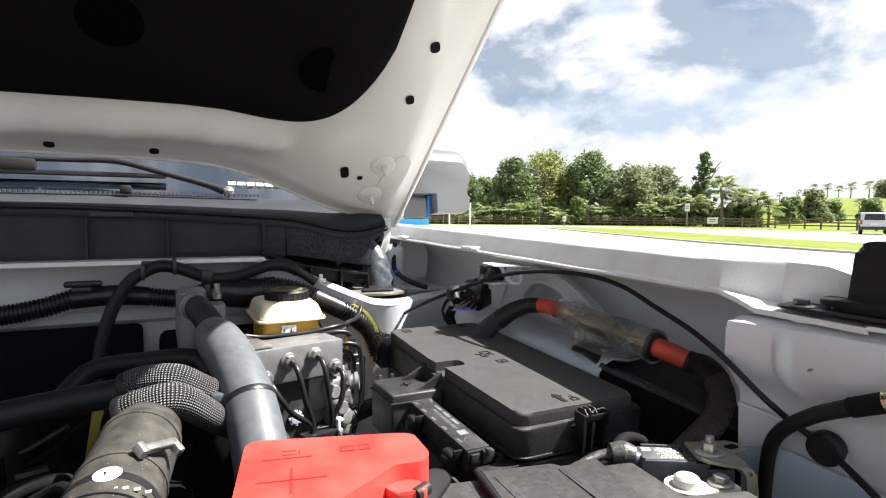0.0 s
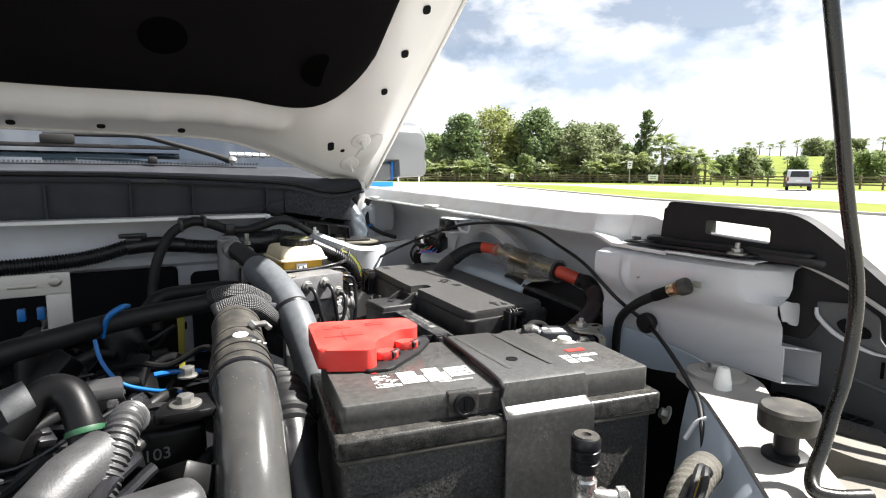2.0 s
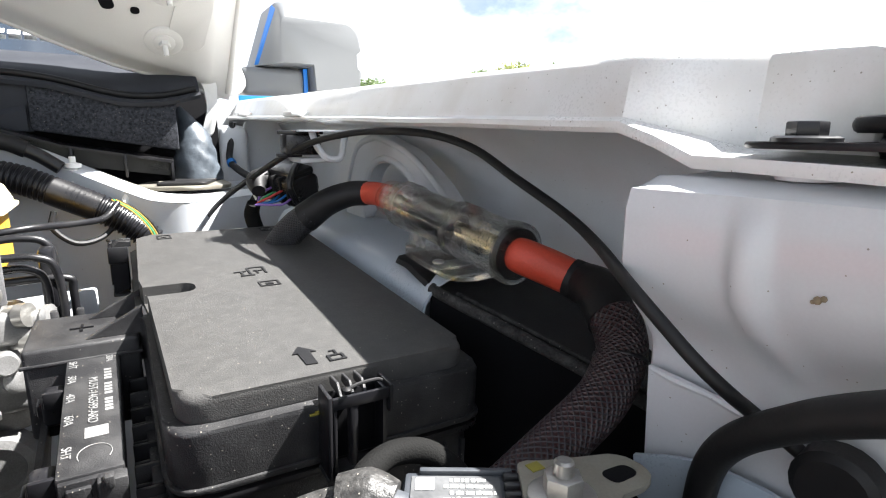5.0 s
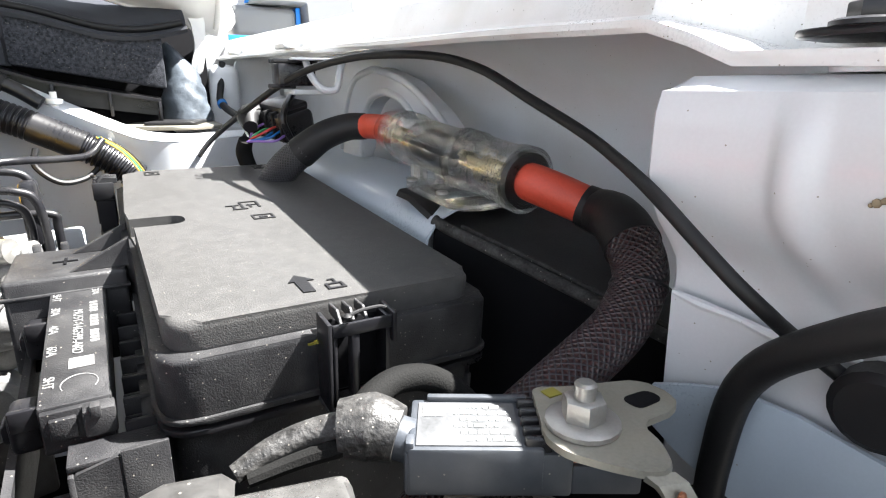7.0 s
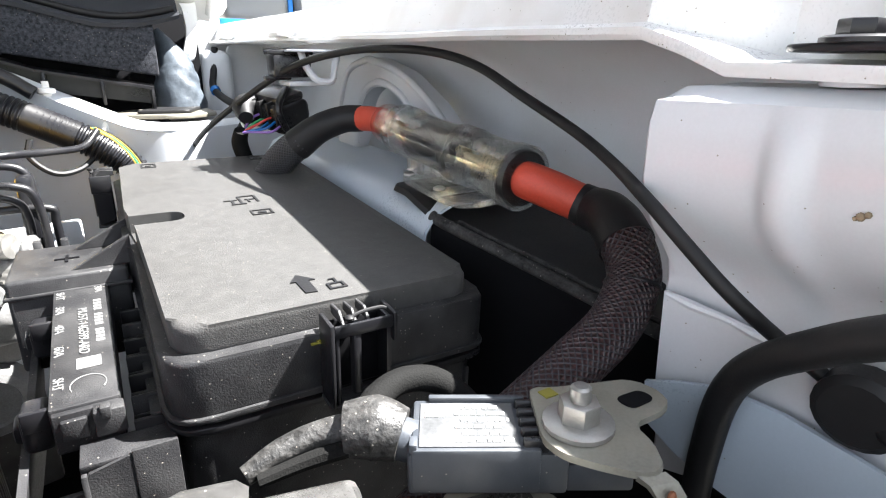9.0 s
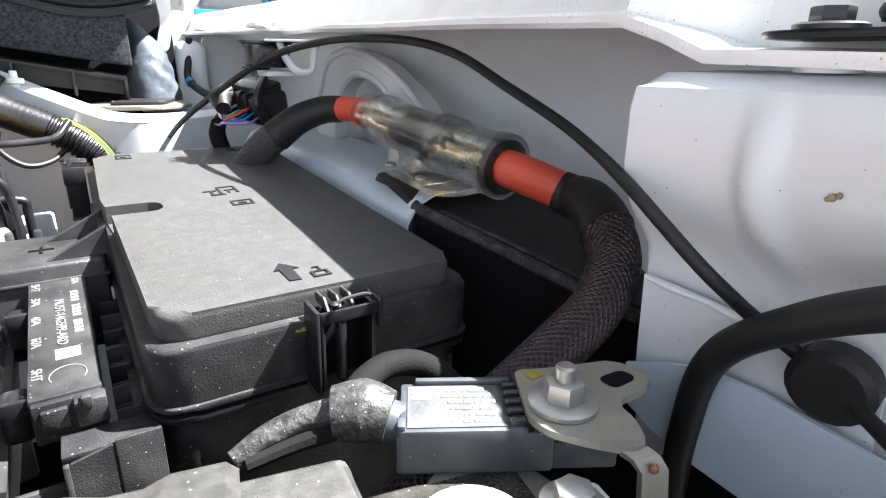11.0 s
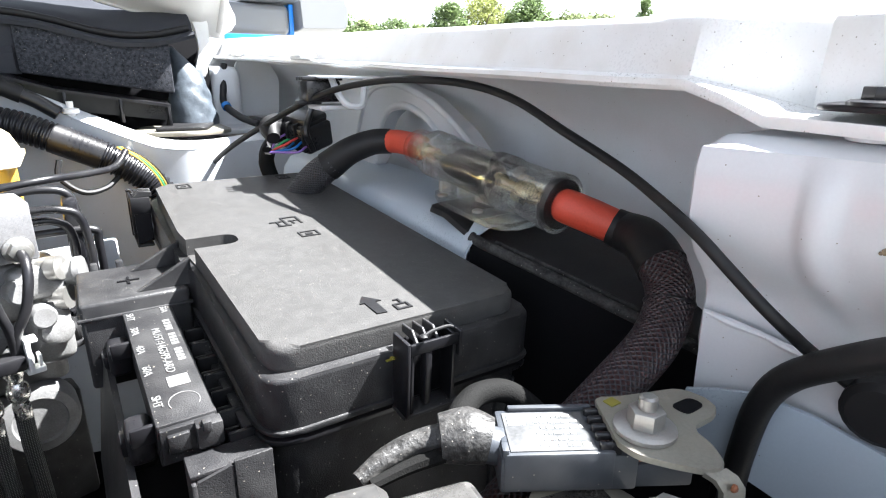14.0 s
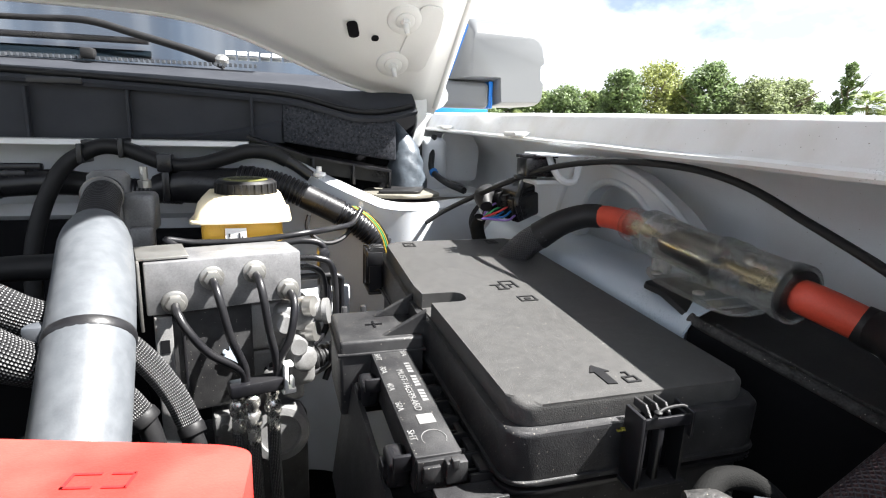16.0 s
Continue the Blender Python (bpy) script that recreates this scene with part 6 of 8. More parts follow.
def build_sensor():
    ob = thing("battery_sensor", (0.32, 0.225, 1.06), "grey black battery current sensor with a worn label", "sensor")
    m = pose(0.3185, 0.2250, 1.1050, 0, 0, -30)
    part("case", moved(rbox(-0.0250, 0.0235, -0.0125, 0.0135, -0.0145, 0.0, 0.0014), m), SENSOR, ob)
    part("case_lid", moved(rbox(-0.0240, 0.0150, -0.0130, 0.0140, -0.0135, 0.0018, 0.0012), m), SENSOR, ob)
    part("end_block", moved(rbox(0.0225, 0.0440, -0.0115, 0.0125, -0.0145, -0.0045, 0.0014), m), SENSOR, ob)
    part("rim", moved(join(rbox(-0.0190, 0.0130, 0.0120, 0.0145, 0.0010, 0.0036, 0.0006), rbox(-0.0245, -0.0220, -0.0125, -0.0075, 0.0, 0.0034, 0.0006)), m), SENSOR, ob)
    part("label", moved(rbox(-0.0215, 0.0085, -0.0115, 0.0110, 0.0018, 0.0022, 0), m), FADED, ob, "sun-bleached pale label")
    rng = random.Random(5)
    rows = [(-0.0200, 0.0030, 0.0062, 0.0065)]
    for k in range(6):
        x = -0.0105 + (k % 2) * 0.002
        while x < 0.0060 - (k % 3) * 0.002:
            w = rng.uniform(0.0008, 0.0030)
            rows.append((x, -0.0095 + k * 0.0034, w, 0.0016))
            x += w + rng.uniform(0.0004, 0.0009)
    part("print", bars(rows, m @ pose(0, 0, 0.0023), 0.0002), PRINT, ob)
    for k in range(5):
        part("fin", moved(rbox(0.0095, 0.0175, -0.0115 + k * 0.0049, -0.0085 + k * 0.0049, -0.004, 0.0042, 0.0010), m), BLACK_GLOSS, ob)
    part("rust_plate", moved(rbox(0.0238, 0.0262, -0.010, 0.0115, -0.008, 0.0022, 0.0004), m), RUST, ob, "brown rusty edge plate")
    pts = rounded([(0.339, 0.231), (0.331, 0.217), (0.325, 0.207), (0.3255, 0.1985), (0.332, 0.189), (0.3385, 0.1815), (0.345, 0.1795), (0.3515, 0.189), (0.3535, 0.1985), (0.370, 0.1985), (0.376, 0.2045), (0.3735, 0.2170), (0.353, 0.2240), (0.346, 0.2265)], 0.0035, 4)
    br = part("bracket", prism(pts, 1.1085, 1.1108, 0.0005, 1), GALV, ob, "dull galvanised bracket")
    part("bracket_leg", strip([[(0.3375, 0.1825, 1.1096), (0.3455, 0.1800, 1.1096)], [(0.3385, 0.1790, 1.1085), (0.3465, 0.1765, 1.1085)], [(0.3395, 0.1765, 1.1050), (0.3475, 0.1740, 1.1050)], [(0.3400, 0.1755, 1.0900), (0.3490, 0.1730, 1.0900)]], 0.0022), GALV, br)
    part("rust_tip", lathe([(0.0014, 0), (0.0014, 0.0008), (0.0008, 0.0014)], axis_matrix((0.3425, 0.1755, 1.1065), (0, -1, 0.1)), 8), RUST, br)
    part("slot_hole", prism(rounded([(0.3590, 0.2035), (0.3705, 0.2040), (0.3700, 0.2105), (0.3585, 0.2110)], 0.0032), 1.1107, 1.1112, 0), PITCH, br)
    bolt("nut", (0.3385, 0.2065, 1.1110), (0, 0, 1), 0.0064, br, 1.7, 0.0085, STEEL, stud=0.005)
    part("yellow_mark", rbox(0.3395, 0.3445, 0.2220, 0.2265, 1.1108, 1.1112, 0), YELLOW_TAPE, br)
    part("plug", tube([(0.303, 0.2335, 1.0985), (0.295, 0.239, 1.1015), (0.289, 0.2430, 1.1030)], [0.0068, 0.0070, 0.0064], 10, 4), SENSOR, ob)
    part("wrap", tube([(0.2950, 0.2385, 1.1030), (0.2885, 0.2440, 1.1045), (0.2800, 0.2485, 1.1040)], [0.0085, 0.0104, 0.0088], 14, 6), TAPE, ob, "crumpled silvery tape")
    part("lead", tube([(0.2835, 0.2470, 1.1045), (0.272, 0.2520, 1.1030), (0.260, 0.2530, 1.1005), (0.249, 0.2515, 1.0970)], [0.0056, 0.0044, 0.0040, 0.0032], 12), TAPE, ob)
    part("lead_wire", tube([(0.279, 0.2430, 1.1015), (0.266, 0.2470, 1.0985), (0.252, 0.2480, 1.0965)], [0.0030, 0.0026, 0.0022], 8), CLOTH, ob)
    part("cable", tube([(0.2850, 0.2470, 1.1060), (0.2930, 0.2530, 1.1090), (0.304, 0.2570, 1.1100), (0.317, 0.2560, 1.1070), (0.327, 0.2500, 1.0980), (0.332, 0.246, 1.085)], 0.0047, 12), CLOTH, ob)
    part("leaf_plate", prism(rounded([(0.255, 0.195), (0.318, 0.232), (0.332, 0.20), (0.305, 0.17)], 0.006), 1.0870, 1.0895, 0.0005), GALV, ob)
    return ob


for build in (build_fuse_box, build_module, build_fuse_holder, build_power_cable, build_release_cable, build_cut_hose, build_battery, build_strap, build_red_cover, build_sensor):
    build()


# ---- brake parts, hoses and the engine ----
def build_reservoir():
    ob = thing("brake_reservoir", (0.105, 0.645, 1.115), "milky brake fluid tank half full of amber fluid", "reservoir")
    upper = [(0.0710, 0.597), (0.1475, 0.602), (0.1475, 0.697), (0.0710, 0.697)]
    bm = prism(rounded(upper, 0.010), 1.1630, 1.1825, 0.004, 3)
    for v in bm.verts:
        if v.co.z > 1.174:
            k = (v.co.z - 1.174) / 0.0085
            v.co.x += (0.103 - v.co.x) * 0.20 * k
            v.co.y += (0.648 - v.co.y) * 0.16 * k
    body = part("tank", bm, TANK, ob)
    part("weld_flange", prism(rounded([(0.0675, 0.594), (0.1505, 0.599), (0.1505, 0.700), (0.0675, 0.700)], 0.010), 1.1615, 1.1645, 0.001), TANK, body)
    part("lower_tank", prism(rounded([(0.0760, 0.602), (0.143, 0.606), (0.143, 0.692), (0.0760, 0.692)], 0.008), 1.118, 1.1618, 0.003, 3), FLUID, ob, "lower tank full of amber fluid")
    m = axis_matrix((0.112, 0.648, 1.1800), (0.0, -0.03, 1))
    cap = part("cap", lathe([(0.0240, 0), (0.0265, 0.001), (0.0265, 0.0125), (0.0245, 0.0148), (0.0, 0.0150)][:4], m, 40), BLACK, ob)
    part("cap_top", lathe([(0.0200, 0.0146), (0.0185, 0.0153), (0.0060, 0.0153)], m, 36), YELLOW, cap, "worn yellow print on the cap")
    for k in range(26):
        part("grip", moved(rbox(0.0258, 0.0275, -0.0011, 0.0011, 0.002, 0.0125, 0.0004), m @ pose(0, 0, 0, 0, 0, k * 360 / 26)), BLACK, cap)
    part("warning_print", bars([(-0.014, 0.004, 0.026, 0.002), (-0.016, -0.002, 0.030, 0.0022), (-0.012, -0.008, 0.023, 0.002), (-0.006, 0.010, 0.012, 0.002)], m @ pose(0, 0, 0.0154), 0.0002), BLACK, cap)
    lab = part("label", rbox(0.0960, 0.1130, 0.5985, 0.5995, 1.124, 1.1575, 0), LABEL, ob, "white paper label")
    part("print", bars([(0.002, k * 0.0045 + 0.003, 0.0015 if k % 2 else 0.003, 0.003) for k in range(6)] + [(0.010, 0.003, 0.0016, 0.026), (0.0125, 0.006, 0.0012, 0.020)], Matrix(((1, 0, 0, 0.0965), (0, 0, -1, 0.5983), (0, 1, 0, 1.1245), (0, 0, 0, 1))), 0.0002), INK, lab)
    return ob


def build_brake_unit():
    ob = thing("brake_unit", (0.10, 0.55, 0.95), "aluminium brake pressure block with bent black pipes", "brake unit")
    m = pose(0.0475, 0.5215, 1.1085, 0, 0, 13.5)
    part("block", moved(rbox(0, 0.1105, 0, 0.048, 0, 0.0385, 0.0012), m), ALU, ob)
    part("shield", moved(join(rbox(-0.0045, -0.0025, -0.004, 0.05, -0.010, 0.040, 0.0005), rbox(-0.004, 0.030, 0.004, 0.05, 0.0395, 0.0415, 0.0005)), m), STEEL, ob, "bent bright sheet bracket")
    part("motor_housing", moved(rbox(0.006, 0.074, 0.010, 0.060, -0.085, -0.001, 0.003), m), PLASTIC, ob)
    part("bracket_leg", moved(rbox(0.004, 0.0155, -0.004, 0.006, -0.115, -0.001, 0.001), m), CAST, ob)
    part("bracket_slot", moved(rbox(0.0068, 0.0128, -0.0046, -0.0041, -0.028, -0.018, 0), m), PITCH, ob)
    part("solenoid", join(*(lathe([(0.008, 0), (0.008, 0.016), (0.0065, 0.018)], m @ axis_matrix((x, 0.006, z), (0, -1, 0.15)), 18) for x, z in ((0.094, -0.020), (0.104, -0.040), (0.086, -0.066)))), CAST, ob)
    part("valve_body", moved(join(rbox(0.060, 0.112, 0.012, 0.05, -0.045, -0.002, 0.006, 3), rbox(0.050, 0.118, 0.02, 0.06, -0.10, -0.045, 0.006, 3)), m), CAST, ob)
    part("side_can", lathe([(0.025, 0), (0.025, 0.022), (0.023, 0.026), (0.017, 0.027), (0.016, 0.024)], axis_matrix(m @ Vector((0.0945, 0.030, -0.121)), (0.1, -1, 0.1)), 28), CAST, ob)
    part("pump_plate", moved(join(rbox(0.0436, 0.110, 0.026, 0.05, -0.135, -0.097, 0.005, 3), rbox(0.060, 0.078, 0.018, 0.03, -0.128, -0.100, 0.004, 2), lathe([(0.0055, 0), (0.0055, 0.004), (0.003, 0.0045)], axis_matrix((0.0495, 0.0258, -0.1195), (0, -1, 0)), 14)), m), CAST, ob, "cast pump plate with a bolt")
    part("lower_block", moved(rbox(0.02, 0.125, 0.040, 0.065, -0.22, -0.12, 0.004), m), PLASTIC, ob)
    part("valve_housing", moved(join(rbox(0.090, 0.124, 0.002, 0.045, -0.030, -0.006, 0.006, 3), rbox(0.096, 0.122, 0.000, 0.045, -0.078, -0.034, 0.007, 3), lathe([(0.0105, 0), (0.0105, 0.006), (0.008, 0.008), (0.004, 0.0085)], axis_matrix((0.110, 0.001, -0.052), (0.2, -1, 0.1)), 20), lathe([(0.009, 0), (0.009, 0.012), (0.011, 0.013), (0.011, 0.017), (0.006, 0.018)], axis_matrix((0.120, 0.014, -0.018), (0.9, -0.5, 0.1)), 20)), m), CAST, ob, "rounded silver valve bodies")
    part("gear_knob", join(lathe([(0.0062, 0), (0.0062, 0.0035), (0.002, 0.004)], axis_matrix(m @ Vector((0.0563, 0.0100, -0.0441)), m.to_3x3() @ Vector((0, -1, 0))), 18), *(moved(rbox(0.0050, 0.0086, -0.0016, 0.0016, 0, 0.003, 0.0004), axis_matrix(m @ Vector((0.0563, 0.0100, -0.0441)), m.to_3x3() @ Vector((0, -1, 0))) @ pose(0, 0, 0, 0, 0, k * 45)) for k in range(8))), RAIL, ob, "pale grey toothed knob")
    part("embossed_mark", moved(join(rbox(0.012, 0.014, 0.0085, 0.0105, -0.070, -0.060, 0), rbox(0.012, 0.0165, 0.0085, 0.0105, -0.070, -0.0685, 0), rbox(0.0185, 0.0205, 0.0085, 0.0105, -0.070, -0.060, 0), rbox(0.0185, 0.023, 0.0085, 0.0105, -0.0615, -0.060, 0)), m), CAST, ob)
    part("seam_line", moved(rbox(0.0225, 0.0245, 0.0075, 0.011, -0.084, -0.002, 0.0006), m), BLACK_GLOSS, ob)
    part("corner_lug", moved(join(rbox(0.040, 0.060, 0.004, 0.02, -0.108, -0.090, 0.003), lathe([(0.003, 0), (0.003, 0.004)], axis_matrix((0.047, 0.0045, -0.099), (0, -1, 0)), 12)), m), CAST, ob)
    part("valve_nose", join(*(lathe([(0.0095, 0), (0.0095, 0.010), (0.006, 0.012), (0.006, 0.020), (0.0085, 0.021), (0.0085, 0.028)], m @ axis_matrix((x, 0.02, z), (0.75, -0.65, 0.1)), 20) for x, z in ((0.100, -0.012), (0.102, -0.034)))), STEEL, ob)
    part("ribbed_hose", tube([m @ Vector(p) for p in ((0.085, 0.03, -0.066), (0.120, 0.02, -0.064), (0.160, 0.025, -0.060), (0.20, 0.04, -0.064))], 0.0095, 14, 8, 0.0012, 0.005), BLACK, ob)
    part("back_tray", moved(rbox(0.118, 0.175, 0.060, 0.066, -0.075, -0.012, 0.003), m), WHITE_DIRT_SHADE, ob, "pale panel behind the valves")
    ends = ((0.0440, 0.0240, -0.003), (0.0745, 0.0255, 0.0), (0.0180, 0.0085, -0.002), (0.0995, 0.0085, 0.0))
    targets = ((0.060, -0.050), (0.083, -0.048), (0.058, -0.052), (0.085, -0.050))
    for (x, z, _), (tx, tz) in zip(ends, targets):
        q = m @ Vector((x, -0.0005, z))
        axis = m.to_3x3() @ Vector((0, -1, 0))
        part("fitting", join(lathe([(0.0088, 0), (0.0088, 0.0018), (0.0075, 0.0026)], axis_matrix(q, axis), 20), hexagon(0.0066, 0.0018, 0.0085, axis_matrix(q, axis))), STEEL, ob)
        mid = (x * 0.55 + tx * 0.45, z * 0.45 + tz * 0.55)
        part("brake_pipe", tube([m @ Vector(p) for p in ((x, -0.004, z), (x, -0.017, z - 0.003), (x + (tx - x) * 0.12, -0.024, z - 0.014), (mid[0], -0.026, mid[1]), (tx, -0.024, tz + 0.008), (tx, -0.022, tz - 0.012))], 0.0030, 10), BLACK_GLOSS, ob)
    for x, y, z in ((0.0545, -0.019, 0.004), (0.0640, -0.026, -0.004), (0.0800, -0.0205, 0.0)):
        part("hose_fitting", moved(lathe([(0.0040, -0.100), (0.0050, -0.098), (0.0052, -0.088), (0.0043, -0.086), (0.0062, -0.083), (0.0066, -0.078), (0.0058, -0.074), (0.0042, -0.072), (0.0042, -0.069), (0.0056, -0.067), (0.0056, -0.060), (0.0036, -0.058)], axis_matrix((x, y, z), (0, 0, 1)), 16), m), BRIGHT, ob)
        part("brake_hose", tube([m @ Vector(p) for p in ((x, y, z - 0.094), (x, y, z - 0.12), (x + 0.002, y + 0.002, z - 0.18))], 0.0050, 12), BRAID, ob)
    part("pipe_clip", moved(rbox(0.048, 0.087, -0.031, -0.015, -0.062, -0.052, 0.002), m), BLACK_GLOSS, ob)
    part("white_clip", moved(join(rbox(0.0875, 0.0905, -0.030, -0.018, -0.066, -0.043, 0.001), rbox(0.086, 0.0965, -0.029, -0.020, -0.067, -0.063, 0.001), rbox(0.0875, 0.0950, -0.029, -0.020, -0.0455, -0.0425, 0.001), rbox(0.0935, 0.0955, -0.028, -0.021, -0.064, -0.055, 0.0006)), m), LABEL, ob, "white plastic clip")
    return ob


def build_brake_lines():
    ob = thing("brake_lines", (0.16, 0.6, 1.0), "bundle of thin black brake pipes looping behind the block", "pipes")
    runs = [[(0.060, 0.585, 1.146), (0.052, 0.590, 1.151), (0.075, 0.593, 1.147), (0.120, 0.592, 1.148), (0.165, 0.600, 1.152), (0.190, 0.640, 1.148), (0.212, 0.672, 1.147), (0.224, 0.690, 1.158)],
            [(0.105, 0.590, 1.138), (0.135, 0.588, 1.144), (0.160, 0.588, 1.147), (0.177, 0.590, 1.140), (0.180, 0.590, 1.110), (0.178, 0.588, 1.070), (0.165, 0.580, 1.055), (0.145, 0.572, 1.052)],
            [(0.150, 0.566, 1.137), (0.170, 0.566, 1.136), (0.182, 0.568, 1.126), (0.184, 0.568, 1.085), (0.178, 0.566, 1.045), (0.160, 0.560, 1.035)],
            [(0.150, 0.570, 1.128), (0.165, 0.572, 1.127), (0.174, 0.574, 1.118), (0.174, 0.574, 1.095), (0.162, 0.570, 1.087), (0.150, 0.566, 1.086)],
            [(0.150, 0.575, 1.118), (0.186, 0.578, 1.117), (0.190, 0.580, 1.105), (0.188, 0.580, 1.06), (0.174, 0.57, 1.025)]]
    for r in runs:
        part("pipe", tube(r, 0.0029, 10), BLACK_GLOSS, ob)
    part("pipe_holder", rbox(0.171, 0.181, 0.576, 0.600, 1.095, 1.140, 0.003), BLACK_GLOSS, ob)
    return ob


def build_coolant_pipe():
    ob = thing("coolant_pipe", (0.03, 0.45, 0.98), "matte grey coolant pipe with a black strap clamp", "pipe")
    part("pipe", tube([(0.044, 0.330, 1.035), (0.042, 0.370, 1.072), (0.0375, 0.428, 1.123), (0.030, 0.475, 1.148), (0.0215, 0.515, 1.1615), (0.0165, 0.538, 1.1660)], [0.0225, 0.0225, 0.0225, 0.0222, 0.0218, 0.0190], 28), GREY_PIPE, ob)
    part("band", lathe([(0.0228, -0.003), (0.0232, -0.002), (0.0232, 0.002), (0.0228, 0.003)], axis_matrix((0.0372, 0.431, 1.1250), (-0.10, 0.75, 0.62)), 32), BLACK_GLOSS, ob)
    part("band_lug", rbox(0.006, 0.018, 0.428, 0.440, 1.126, 1.136, 0.002), SENSOR, ob)
    part("neck", tube([(0.0180, 0.528, 1.168), (0.0130, 0.560, 1.1765), (0.0080, 0.590, 1.182), (0.003, 0.622, 1.186)], 0.0125, 20, 8, 0.0012, 0.004), BLACK, ob)
    f = part("outlet", join(lathe([(0.0128, 0), (0.0150, 0.003), (0.0150, 0.010), (0.0138, 0.011), (0.0138, 0.040)], axis_matrix((0.004, 0.605, 1.1838), (-0.10, 1, 0.06)), 26), lathe([(0.0150, -0.060), (0.0160, -0.045), (0.0175, -0.030), (0.0165, 0.0), (0.0165, 0.012), (0.0120, 0.0165)], axis_matrix((0.001, 0.645, 1.186), (0, 0, 1)), 26)), ALU, ob, "cast grey outlet housing")
    part("lower_neck", tube([(0.001, 0.645, 1.135), (0.001, 0.645, 1.08)], 0.0125, 18), ALU, ob)
    part("flange", join(rbox(0.012, 0.038, 0.630, 0.656, 1.150, 1.184, 0.005, 3), rbox(0.016, 0.036, 0.626, 0.640, 1.128, 1.156, 0.004, 3)), ALU, f)
    part("clamp_ring", lathe([(0.0152, -0.002), (0.0158, -0.001), (0.0158, 0.002), (0.0152, 0.003)], axis_matrix((0.0030, 0.612, 1.1843), (-0.10, 1, 0.06)), 26), STEEL, f)
    part("stud", lathe([(0.0055, 0), (0.0055, 0.006), (0.0035, 0.007), (0.0035, 0.018)], axis_matrix((0.029, 0.642, 1.188), (0, 0, 1)), 8), STEEL, f)
    return ob


def build_intake():
    ob = thing("intake_tube", (-0.07, 0.2, 0.90), "dark grey air intake tube with a clamped rubber joint", "air tube")
    ax = [(-0.040, 0.415, 1.120), (-0.0455, 0.372, 1.1235), (-0.0535, 0.325, 1.1175), (-0.061, 0.280, 1.111), (-0.0665, 0.242, 1.103)]
    part("coupling", tube(ax, [0.0235, 0.0262, 0.0268, 0.0285, 0.0300], 32), TUBE_RUBBER, ob)
    for i, r, f in ((1, 0.0270, 0.0), (2, 0.0276, 0.2), (2, 0.0282, 0.75), (3, 0.0298, 0.1), (3, 0.0300, 0.55)):
        a, b = Vector(ax[i]), Vector(ax[i + 1])
        w = 0.0034 if f in (0.0, 0.75) else 0.0016
        part("clamp", lathe([(r - 0.0006, -w), (r + 0.0004, -w * 0.9), (r + 0.0004, w * 0.9), (r - 0.0006, w)], axis_matrix(a.lerp(b, f), b - a), 40), BLACK_GLOSS if f == 0.75 else TUBE_RUBBER, ob)
    for k in range(13):
        q = Vector(ax[3]).lerp(Vector(ax[4]), 0.2)
        part("worm_slot", moved(rbox(-0.0006, 0.0006, -0.0022, 0.0022, 0.0301, 0.0306, 0), axis_matrix(q, Vector(ax[4]) - Vector(ax[3])) @ pose(0, 0, 0, 90, 0, 0) @ pose(0, 0, 0, 0, -26 + k * 4.4, 0)), STEEL, ob)
    part("seam_ring", lathe([(0.0296, -0.003), (0.0308, -0.0015), (0.0308, 0.002), (0.0293, 0.003)], axis_matrix((-0.0665, 0.244, 1.1035), (-0.2, -1, -0.25)), 36), BLACK_GLOSS, ob)
    part("tube", tube([(-0.0665, 0.243, 1.103), (-0.0725, 0.200, 1.0895), (-0.0780, 0.172, 1.0735), (-0.0825, 0.146, 1.0520), (-0.0870, 0.122, 1.024), (-0.0920, 0.095, 0.985), (-0.0980, 0.070, 0.93)], 0.0290, 36), TUBE, ob)
    m = axis_matrix((-0.0345, 0.318, 1.1385), (0.5, -0.25, 0.75))
    part("clamp_screw", moved(join(rbox(-0.014, 0.014, -0.0030, 0.0030, 0.001, 0.006, 0.0014), rbox(0.010, 0.0150, -0.009, 0.003, 0, 0.006, 0.0012), rbox(-0.017, -0.012, -0.0045, 0.0045, 0.0005, 0.007, 0.001)), m @ pose(0, 0, 0, 0, 0, -20)), STEEL, ob, "bright clamp screw housing")
    oval = lathe([(0.0075, 0), (0.0075, 0.0004), (0.0060, 0.0005)], axis_matrix((-0.0585, 0.2875, 1.1405), (-0.05, -0.12, 1)), 24)
    part("oval_sticker", oval, LABEL, ob)
    part("print", join(*(rbox(-0.078 + k * 0.0055, -0.0748 + k * 0.0055, 0.2735, 0.2752, 1.1370 - (k - 3.5) ** 2 * 0.00045, 1.1380 - (k - 3.5) ** 2 * 0.00045, 0) for k in range(8))), PRINT, ob)
    part("blue_tag", rbox(-0.090, -0.080, 0.334, 0.340, 1.114, 1.119, 0.0015), BLUE_WIRE, ob)
    part("bellows", tube([(-0.026, 0.300, 1.075), (-0.026, 0.262, 1.080), (-0.030, 0.232, 1.076), (-0.034, 0.205, 1.064)], [0.0215, 0.0215, 0.0205, 0.0200], 26, 8, 0.0030, 0.011), BLACK, ob)
    part("bellows_tail", tube([(-0.034, 0.207, 1.065), (-0.038, 0.180, 1.045), (-0.042, 0.15, 1.01)], [0.0215, 0.0205, 0.0200], 24), BLACK_GLOSS, ob)
    return ob


SLEEVE_R = [0.0125, 0.0125, 0.0125, 0.0115, 0.0092, 0.0080, 0.0076, 0.0076, 0.0078]
SLEEVE_R2 = [0.0135, 0.0135, 0.0135, 0.0120, 0.0100, 0.0090, 0.0088, 0.0090]


